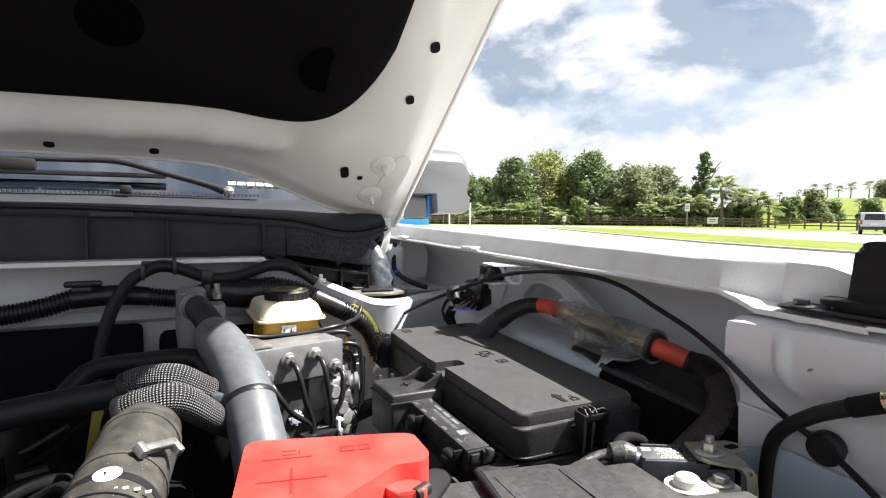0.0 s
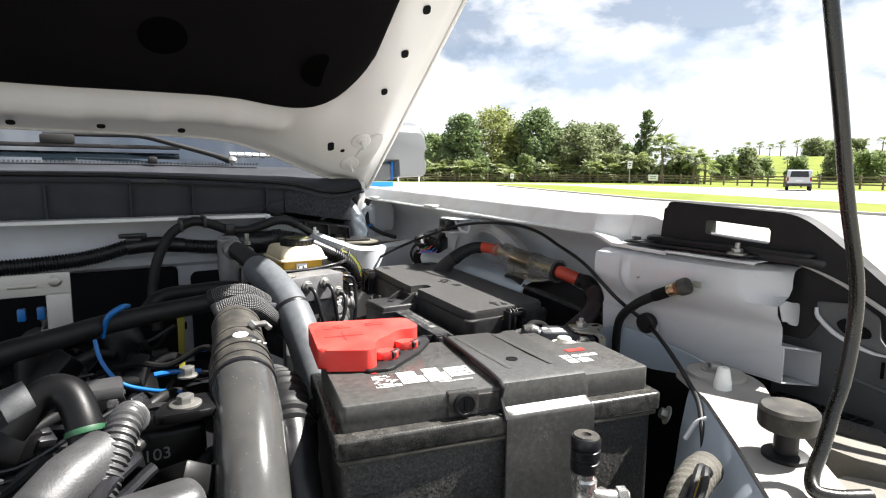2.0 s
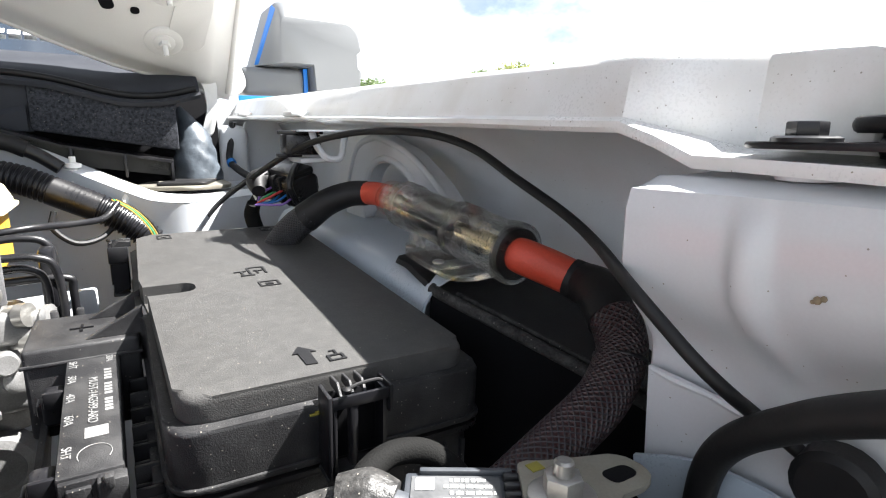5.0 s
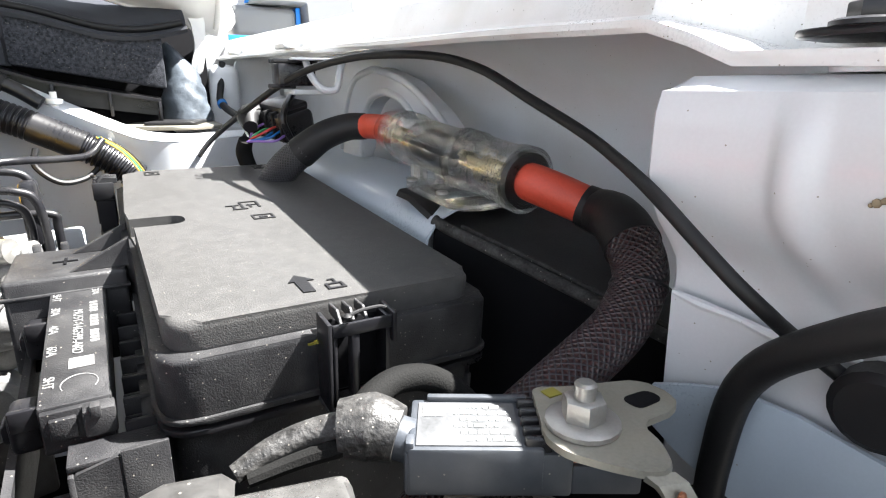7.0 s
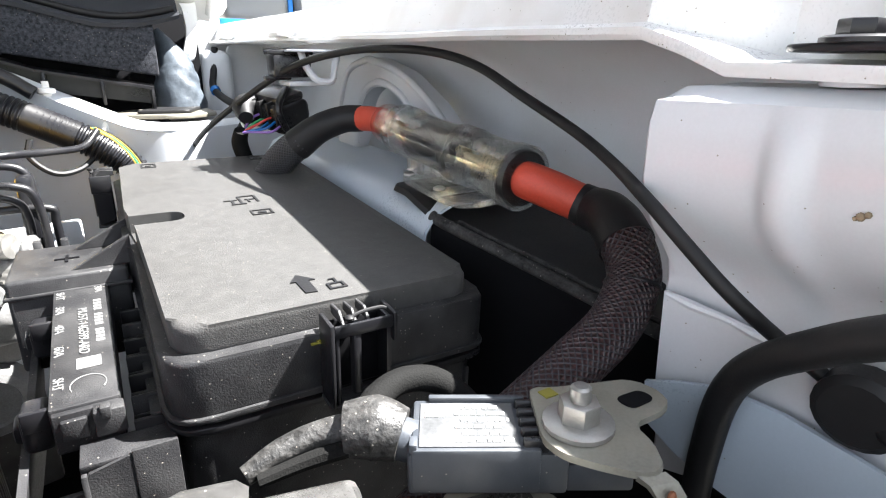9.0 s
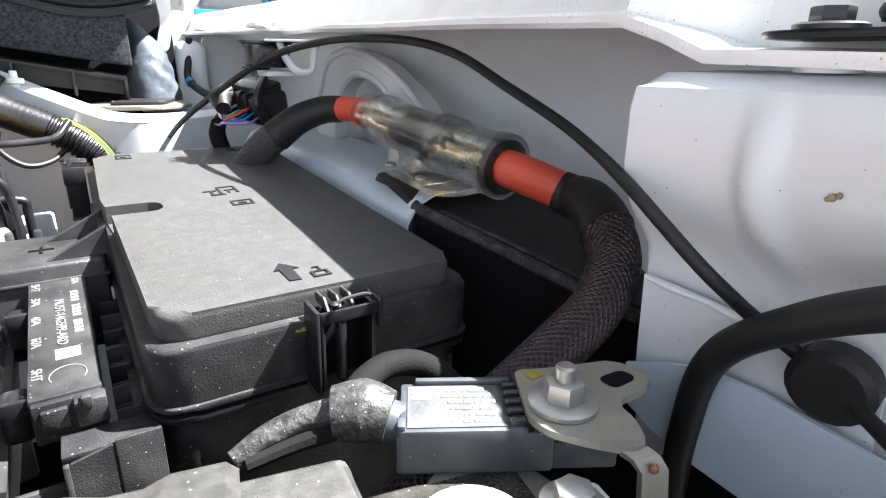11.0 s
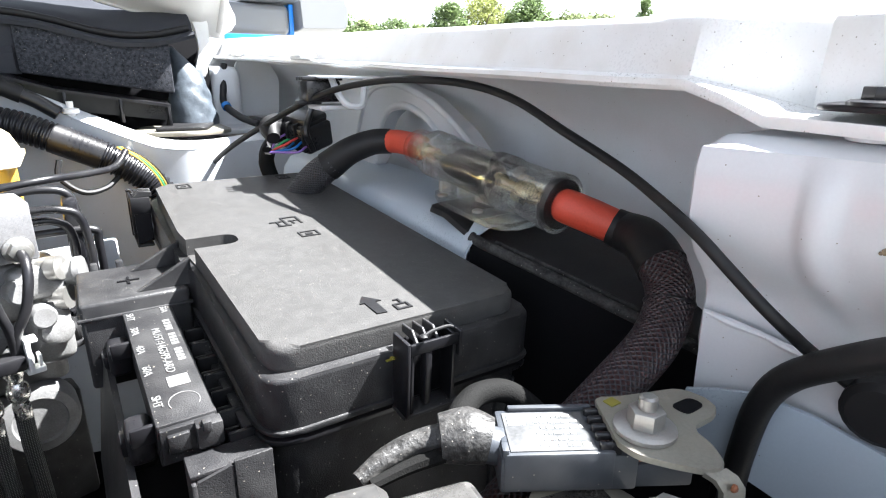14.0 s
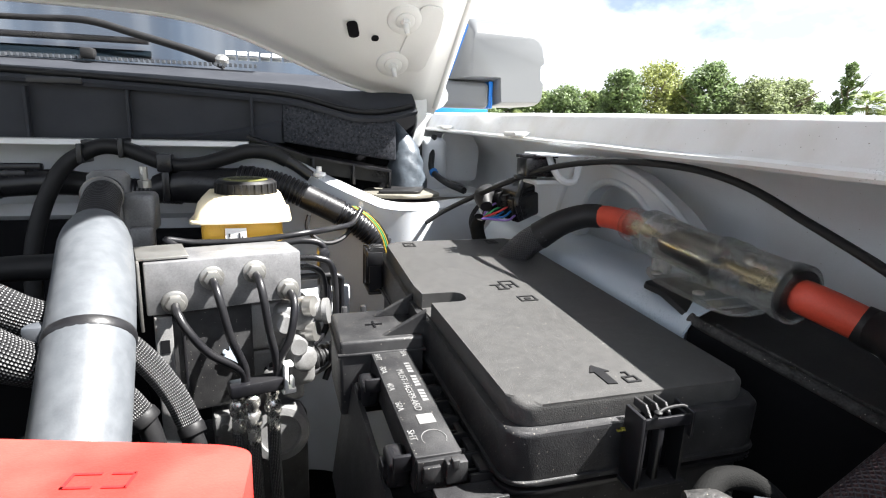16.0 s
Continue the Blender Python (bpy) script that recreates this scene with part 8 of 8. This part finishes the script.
    part("rib", tube([(0.456, -0.092, 1.050), (0.452, -0.098, 1.046), (0.430, -0.110, 1.044), (0.395, -0.116, 1.042), (0.360, -0.130, 1.036)], [0.008, 0.0085, 0.0095, 0.010, 0.010], 14), SHELF, ob)
    part("post", lathe([(0.0078, 0), (0.0080, 0.020), (0.0074, 0.0225), (0.0050, 0.0228), (0.0045, 0.018)], axis_matrix((0.452, -0.094, 1.046), (0.10, 0.08, 1)), 20), SHELF, ob, "dusty round post")
    return ob


for build in (build_reservoir, build_brake_unit, build_brake_lines, build_coolant_pipe, build_intake, build_hoses, build_harness, build_connector, build_engine, build_service_port, build_headlamp):
    build()


# ---- outside ----
GRAVEL = material("pale crushed gravel", (0.32, 0.31, 0.288), 0.95, 0, 0.22, 0.9, 0.8, 25, spec=0.2, dust=0.6, dust_scale=17.0, dust_color=(0.13, 0.122, 0.105))
ROAD = material("pale worn asphalt", (0.42, 0.41, 0.39), 0.9, 0, 0.10, 0.6, 0.3, 25, spec=0.2)
GRASS = material("grass", (0.130, 0.165, 0.028), 0.95, 0, 0.40, 0.22, 0.8, 12, spec=0.1, dust=0.35, dust_color=(0.20, 0.19, 0.06))
BARK = material("grey brown bark", (0.16, 0.13, 0.10), 0.9, 0, 0.3, 4, 0.6, 30)
FENCE_WOOD = material("weathered brown fence wood", (0.16, 0.125, 0.09), 0.85, 0, 0.3, 3, 0.3, 60, island=0.2)
SIGN_WHITE = material("white sign sheet", (0.72, 0.73, 0.74), 0.5, 0, 0.05, 4)
CAR_PAINT = material("silver white car paint", (0.55, 0.57, 0.60), 0.3, 0.2, 0.03, 1, coat=0.5)
CAR_DARK = material("dark car glass and trim", (0.02, 0.022, 0.026), 0.12, 0, 0.1, 2)
CAR_LAMP = material("red tail lamp", (0.35, 0.02, 0.02), 0.2)
TYRE = material("tyre rubber", (0.02, 0.02, 0.02), 0.8, 0, 0.2, 5)


def leaves(name, color, spread=0.45):
    """Foliage whose single leaves differ in tone."""
    m = bpy.data.materials.new(name)
    m.use_nodes = True
    n, l = m.node_tree.nodes, m.node_tree.links
    b = n["Principled BSDF"]
    geo = n.new("ShaderNodeNewGeometry")
    mr = n.new("ShaderNodeMapRange")
    mr.inputs["To Min"].default_value, mr.inputs["To Max"].default_value = 1 - spread, 1 + spread
    l.new(geo.outputs["Random Per Island"], mr.inputs["Value"])
    mix = n.new("ShaderNodeMix")
    mix.data_type, mix.blend_type = "RGBA", "MULTIPLY"
    mix.inputs[0].default_value = 1.0
    mix.inputs[6].default_value = (*color, 1)
    l.new(mr.outputs["Result"], mix.inputs[7])
    l.new(mix.outputs[2], b.inputs["Base Color"])
    b.inputs["Roughness"].default_value = 0.6
    b.inputs["Subsurface Weight"].default_value = 0.0
    tr = n.new("ShaderNodeBsdfTranslucent")
    l.new(mix.outputs[2], tr.inputs["Color"])
    sh = n.new("ShaderNodeMixShader")
    sh.inputs[0].default_value = 0.42
    l.new(b.outputs[0], sh.inputs[1])
    l.new(tr.outputs[0], sh.inputs[2])
    l.new(sh.outputs[0], n["Material Output"].inputs["Surface"])
    return m


LEAF_DARK = leaves("dark green leaves", (0.150, 0.205, 0.088), 0.38)
LEAF_MID = leaves("green leaves", (0.195, 0.250, 0.100), 0.38)
LEAF_OLIVE = leaves("yellow green leaves", (0.245, 0.270, 0.090), 0.38)
LEAF_GREY = leaves("grey green leaves", (0.220, 0.255, 0.132), 0.38)
LEAF_PALM = leaves("palm fronds", (0.200, 0.240, 0.092), 0.38)


def hill(x, y):
    r, a = math.hypot(x, y), math.degrees(math.atan2(x, y))
    k = min(1, max(0, (r - 108) / 125))
    w = min(1, max(0, (a - 51) / 9))
    bump = 0.8 * math.sin(a * 0.35 + 1.0) * k
    return (8.6 * k * k * (3 - 2 * k) + bump) * w * w * (3 - 2 * w)


def build_ground():
    bm = bmesh.new()
    rings = []
    for r in (0.5, 20, 60, 90, 105, 112, 120, 130, 140, 150, 160, 170, 180, 190, 200, 210, 220, 235, 260, 320, 500, 1200, 4000):
        rings.append([bm.verts.new((r * math.sin(a), r * math.cos(a), hill(r * math.sin(a), r * math.cos(a)))) for a in (2 * math.pi * k / 180 for k in range(180))])
    for a, b in zip(rings, rings[1:]):
        for k in range(180):
            bm.faces.new((a[k], a[(k + 1) % 180], b[(k + 1) % 180], b[k]))
    bm.faces.new(rings[0])
    return single("ground", bm, GRASS, "mown green grass running up to a low hill", "ground", "structure", angle=80)


def flat(name, points, z0, z1, mat, label, category):
    return single(name, prism([Vector(p) for p in points], z0, z1), mat, label, category, "structure")


def at(az, dist):
    return Vector((dist * math.sin(radians(az)), dist * math.cos(radians(az)), 0))


def leaf_cloud(clumps, per, size, rng):
    """Many small leaf blades gathered in clumps of (centre, radius)."""
    verts, faces = [], []
    for c, r in clumps:
        for _ in range(per):
            d = Vector((rng.gauss(0, 1), rng.gauss(0, 1), rng.gauss(0, 1))).normalized() * r * (0.55 + 0.5 * rng.random())
            p = Vector(c) + d
            u = Vector((rng.gauss(0, 1), rng.gauss(0, 1), rng.gauss(0, 0.6))).normalized()
            v = u.cross(d.normalized() + Vector((rng.gauss(0, 0.4), rng.gauss(0, 0.4), rng.gauss(0, 0.4))))
            v = v.normalized() if v.length > 1e-3 else u.orthogonal()
            s = size * (0.6 + 0.8 * rng.random())
            k = len(verts)
            verts += [p - u * s, p + v * s * 0.45, p + u * s, p - v * s * 0.45]
            faces.append((k, k + 1, k + 2, k + 3))
    me = bpy.data.meshes.new("crown")
    me.from_pydata([tuple(q) for q in verts], [], faces)
    return me


def tree(place, height, width, mat, seed, shape="round", label="", name="tree"):
    rng = random.Random(seed)
    ob = thing(name, place, label, "tree", "trees behind the fence")
    trunk = [tube([place, place + Vector((rng.uniform(-.3, .3), rng.uniform(-.3, .3), height * 0.35)), place + Vector((rng.uniform(-.5, .5), 0, height * 0.8))], [width * 0.05, width * 0.035, width * 0.012], 8, 4)]
    for k in range(6):
        a = k * 1.05 + rng.random()
        z = height * (0.25 + 0.08 * k)
        trunk.append(tube([place + Vector((0, 0, z)), place + Vector((math.cos(a) * width * 0.2, math.sin(a) * width * 0.2, z + height * 0.08)), place + Vector((math.cos(a) * width * 0.38, math.sin(a) * width * 0.38, z + height * 0.2))], [width * 0.02, width * 0.014, width * 0.006], 6, 3))
    part("trunk", join(*trunk), BARK, ob)
    clumps = []
    n = int(70 * (2.2 if shape == "round" else 1.2))
    for _ in range(n):
        z = rng.random() ** 0.9
        if shape == "round":
            w = math.sin(math.pi * min(1, 0.36 + 0.60 * z)) ** 0.6
        elif shape == "cone":
            w = (1.02 - z) ** 0.8 * (0.75 + 0.5 * rng.random())
        else:
            w = 1.0 - 0.5 * z
        a, q = rng.random() * 2 * math.pi, math.sqrt(rng.random()) * w * width * 0.46
        clumps.append(((math.cos(a) * q, math.sin(a) * q, height * (0.03 + 0.93 * z)), width * (0.085 + 0.06 * rng.random()) * (0.7 if shape == "cone" else 1)))
    me = leaf_cloud(clumps, 60, 0.30 if shape != "cone" else 0.24, rng)
    me.materials.append(mat)
    crown = new("crown", me)
    crown.parent = ob
    return ob


def frond_mesh(count, length, droop, rng, z):
    verts, faces = [], []
    for k in range(count):
        a, e = rng.random() * 2 * math.pi, rng.uniform(-0.5, 1.2)
        d = Vector((math.cos(a) * math.cos(e), math.sin(a) * math.cos(e), math.sin(e)))
        side = d.cross(Vector((0, 0, 1))).normalized()
        ln = length * rng.uniform(0.75, 1.1)
        for j in range(7):
            f = (j - 3) * 0.22
            q = (d + side * f).normalized()
            p0 = Vector((0, 0, z)) + d * ln * 0.40
            p1 = p0 + q * ln * 0.38
            p2 = p1 + (q + Vector((0, 0, -droop))).normalized() * ln * 0.30
            w = side * ln * 0.035 + Vector((0, 0, ln * 0.02))
            i = len(verts)
            verts += [p0, p1 - w, p2, p1 + w]
            faces.append((i, i + 1, i + 2, i + 3))
        i = len(verts)
        p0 = Vector((0, 0, z))
        verts += [p0 - side * 0.03, p0 + side * 0.03, p0 + d * ln * 0.42]
        faces.append((i, i + 1, i + 2))
    me = bpy.data.meshes.new("fronds")
    me.from_pydata([tuple(v) for v in verts], [], faces)
    return me


def palm(place, height, spread, seed, name="palm_tree", label="", count=38, group="palms"):
    rng = random.Random(seed)
    ob = thing(name, place, label, "palm", group)
    stem = max(0.2, height - spread * 0.75)
    part("trunk", tube([place + Vector((0, 0, -0.3)), place + Vector((rng.uniform(-.2, .2), rng.uniform(-.2, .2), stem * 0.5)), place + Vector((0, 0, stem))], [0.22, 0.17, 0.19], 8, 3), BARK, ob)
    me = frond_mesh(count, spread, 0.7, rng, stem)
    me.materials.append(LEAF_PALM)
    fr = new("fronds", me)
    fr.parent = ob
    return ob


build_ground()
flat("car_park", [(-60, -60), (50, -60), (52, -10), (56, 14), (58, 30), (58, 40), (54, 62), (46, 70), (34, 76), (10, 84), (-60, 90)], -0.2, 0.03, GRAVEL, "wide pale gravel car park in the sun", "car park")
flat("verge", [(20, -30), (26.5, -30), (29.3, 10), (31, 15.5), (36, 28), (44, 44), (45, 54), (43, 57), (39, 52), (30, 32), (24.5, 19), (22.2, 9)], 0.0, 0.10, GRASS, "narrow mown grass verge with a kerb", "verge")
kerb = [Vector(p) for p in ((19.7, -30, 0), (21.9, 9, 0), (24.2, 19.1, 0), (29.7, 32.1, 0), (38.8, 52.1, 0))]
single("kerb", join(*(strip([[a + Vector((0, 0, 0.02)), b + Vector((0, 0, 0.02))], [a + Vector((0, 0, 0.12)), b + Vector((0, 0, 0.12))], [a + Vector((0.25, -0.05, 0.12)), b + Vector((0.25, -0.05, 0.12))]], 0.02) for a, b in zip(kerb, kerb[1:]))), ROAD, "pale concrete kerb along the verge", "kerb", "structure")

TALL = [(20.0, 84, 40, LEAF_DARK, "round"), (22.8, 84, 36, LEAF_DARK, "round"), (25.6, 72, 32, LEAF_MID, "round"), (28.4, 72, 30, LEAF_DARK, "round"), (30.8, 66, 30, LEAF_MID, "round"),
        (33.5, 98, 30, LEAF_DARK, "round"), (36.6, 110, 44, LEAF_OLIVE, "round"), (38.6, 84, 30, LEAF_MID, "round"), (40.9, 112, 36, LEAF_DARK, "round"), (43.2, 72, 32, LEAF_GREY, "round"),
        (44.9, 86, 36, LEAF_GREY, "round"), (47.2, 88, 36, LEAF_GREY, "round"), (49.2, 52, 28, LEAF_DARK, "round"), (51.2, 118, 24, LEAF_DARK, "cone")]
WORDS = {LEAF_DARK: "tall dark green broadleaf tree behind the fence", LEAF_MID: "mid green leafy tree behind the fence", LEAF_OLIVE: "large yellow green tree behind the fence", LEAF_GREY: "round grey green tree behind the fence"}
for i, (az, up, half, mat, shape) in enumerate(TALL):
    depth = 100 * math.cos(radians(az - 26.5))
    label = "slender dark green conifer standing above the palms" if shape == "cone" else WORDS[mat]
    tree(at(az, 100 + (i * 7 % 5) * 2), up * depth / 997 + 1.6, 3.1 * half * depth / 997 * (1.0 if shape != "cone" else 0.95), mat, i + 3, shape, label)
for i, (az, h) in enumerate(((29.6, 2.6), (31.0, 3.4), (32.2, 4.0), (33.3, 3.6), (34.6, 3.8), (37.2, 3.2), (38.2, 2.6), (42.2, 3.4), (44.0, 3.0), (46.2, 3.6), (48.0, 3.2), (49.6, 4.4), (52.6, 7.6), (53.6, 5.6), (54.6, 6.0), (55.6, 5.2), (56.4, 4.4), (50.4, 5.0))):
    palm(at(az, 94 + (i % 3) * 1.5), h, 2.3 if h < 7 else 2.6, 40 + i, "palm_bush" if h < 4.5 else "palm_tree", "bushy green palmetto in front of the trees" if h < 4.5 else "green fan palm near the fence", 46, "palms by the fence")
for i in range(22):
    az = 20.5 + i * 1.62
    tree(at(az, 96 + (i * 5 % 4)), 2.6 + (i * 7 % 5) * 0.45, 4.2 + (i * 3 % 4) * 0.6, (LEAF_MID, LEAF_GREY, LEAF_PALM)[i % 3], 200 + i, "bush", "leafy green shrub at the foot of the trees", "shrub")
first = palm(Vector((0, 0, -50)), 6.0, 2.3, 77, "palm_tree", "slim fan palm on the grassy hill", 34, "palms on the hill")
rng = random.Random(5)
for az, d, s in ((57.2, 225, .8), (58.6, 228, .7), (59.6, 214, 1.0), (60.6, 222, 1.1), (61.4, 230, 1.0), (62.2, 218, 1.2), (63.4, 212, 1.3), (64.5, 226, 1.0), (65.4, 214, 1.2), (66.8, 205, 1.1), (68.0, 226, 1.2), (69.2, 214, 1.2), (70.4, 220, 1.3), (71.6, 208, 1.2), (58.4, 150, .8), (60.2, 140, .7), (62.8, 150, .9), (66.0, 146, 1.0), (69.0, 150, 1.1), (60.0, 180, .7)):
    p = at(az, d)
    p.z = hill(p.x, p.y) - 0.1
    s *= 0.72
    copy_thing(first, Matrix.Translation(p) @ pose(0, 0, 0, 0, 0, rng.random() * 360) @ Matrix.Diagonal((s, s, s, 1)))
for o in (*first.children, first):
    bpy.data.objects.remove(o)
for i, (az, d, h, w) in enumerate(((58.0, 125, 5, 6), (59.8, 128, 6, 6), (61.0, 135, 4, 5), (66.5, 128, 6, 7), (68.6, 122, 5, 8), (70.6, 126, 6, 7), (63.6, 140, 4, 5), (64.6, 222, 6, 9), (66.2, 224, 5, 9), (67.4, 226, 5, 8))):
    p = at(az, d)
    p.z = hill(p.x, p.y) - 0.1
    tree(p, h, w, LEAF_GREY if i % 2 else LEAF_MID, 60 + i, "bush", "low bushy tree on the grassy slope", "bush")


def build_fence():
    ob = thing("fence", (66, 58, 0), "weathered three-rail wooden fence round the car park", "fence", kind="")
    line = [Vector(p) for p in ((38, 82, 0), (48, 79.5, 0), (60, 73, 0), (70, 62, 0), (74, 50, 0), (70, 36, 0), (64.5, 20, 0), (61, 8, 0))]
    posts = []
    for a, b in zip(line, line[1:]):
        n = max(1, round((b - a).length / 2.6))
        posts += [a.lerp(b, k / n) for k in range(n)]
    posts.append(line[-1])
    for p in posts:
        part("post", rbox(p.x - 0.09, p.x + 0.09, p.y - 0.09, p.y + 0.09, 0.0, 1.42, 0.02, 1), FENCE_WOOD, ob)
    for a, b in zip(posts, posts[1:]):
        d = (b - a).normalized()
        m = Matrix.Translation(a) @ Matrix.Rotation(math.atan2(d.y, d.x), 4, "Z")
        for z in (0.45, 0.83, 1.20):
            part("rail", moved(rbox(0, (b - a).length, -0.04, 0.04, z - 0.075, z + 0.075, 0), m), FENCE_WOOD, ob)
    return ob


build_fence()


def build_sign(name, az, dist, bottom, top, w, label, post=True):
    p = at(az, dist)
    ob = thing(name, p, label, "sign")
    m = Matrix.Translation(p) @ pose(0, 0, 0, 0, 0, -az)
    if post:
        part("post", moved(rbox(-0.05, 0.05, -0.05, 0.05, 0, top, 0.01, 1), m), STEEL, ob)
    panel = part("panel", moved(rbox(-w, w, -0.09, -0.055, bottom, top, 0.01, 1), m), SIGN_WHITE, ob)
    h = top - bottom
    for right, low in ((0.6, 0.62), (0.5, 0.36)):
        part("print", moved(rbox(-w * 0.6, w * right, -0.096, -0.091, bottom + h * low, bottom + h * (low + 0.10), 0), m), INK, panel)
    return ob


build_sign("road_sign", 49.85, 80, 2.15, 3.15, 0.30, "white road sign on a thin post by the grass")
build_sign("notice_board", 52.0, 82, 0.55, 1.35, 0.62, "low white notice board near the fence")
build_sign("park_marker", 38.6, 72, 0.75, 1.35, 0.22, "small pale marker sign on a short post")
for az, d, h in ((27.1, 80, 4.2), (29.2, 80, 3.2)):
    p = at(az, d)
    single("marker_pole", rbox(p.x - 0.09, p.x + 0.09, p.y - 0.09, p.y + 0.09, 0, h, 0.03, 1), SIGN_WHITE, "tall pale wooden pole by the fence", "pole")


def build_car():
    p = at(63.9, 58)
    ob = thing("parked_car", p, "silver white off-road car parked with its tail to us", "car")
    m = Matrix.Translation(p) @ pose(0, 0, 0, 0, 0, -62)
    side = rounded([(0, 0.55), (0.02, 1.15), (0.10, 1.82), (1.9, 1.86), (2.6, 1.25), (4.2, 1.18), (4.4, 0.9), (4.4, 0.5)], 0.12, 4)
    body = prism(side, -0.92, 0.92, 0.07, 3, m @ Matrix(((0, 0, 1, 0), (1, 0, 0, 0), (0, 1, 0, 0), (0, 0, 0, 1))))
    part("body", body, CAR_PAINT, ob)
    part("rear_window", moved(prism(rounded([(-0.70, 1.22), (0.70, 1.22), (0.62, 1.72), (-0.62, 1.72)], 0.06), 0, 0.03, 0, 2, Matrix(((1, 0, 0, 0), (0, 0.14, -1, -0.20), (0, 1, 0, 0), (0, 0, 0, 1)))), m), CAR_DARK, ob)
    part("bumper", moved(rbox(-0.93, 0.93, -0.14, 0.1, 0.42, 0.68, 0.05), m), CAR_DARK, ob)
    part("plate_blank", moved(rbox(-0.26, 0.26, -0.05, -0.03, 0.82, 0.96, 0.01, 1), m), SIGN_WHITE, ob)
    for s in (-1, 1):
        part("tail_lamp", moved(rbox(s * 0.86 - 0.07, s * 0.86 + 0.07, -0.04, 0.1, 0.85, 1.2, 0.02), m), CAR_LAMP, ob)
        part("side_window", moved(rbox(s * 0.90 - 0.035, s * 0.90 + 0.035, 0.4, 2.1, 1.25, 1.70, 0.02), m), CAR_DARK, ob)
        for y in (0.75, 3.5):
            w = part("wheel", lathe([(0.20, 0.0), (0.37, 0.02), (0.40, 0.06), (0.40, 0.20), (0.37, 0.24)], m @ axis_matrix((s * 0.86 - (0.12 if s > 0 else -0.12), y, 0.43), (s, 0, 0)), 24), TYRE, ob)
            part("rim", lathe([(0.24, 0.21), (0.22, 0.245), (0.05, 0.25)], m @ axis_matrix((s * 0.86 - (0.12 if s > 0 else -0.12), y, 0.43), (s, 0, 0)), 20), STEEL, w)
    return ob


build_car()
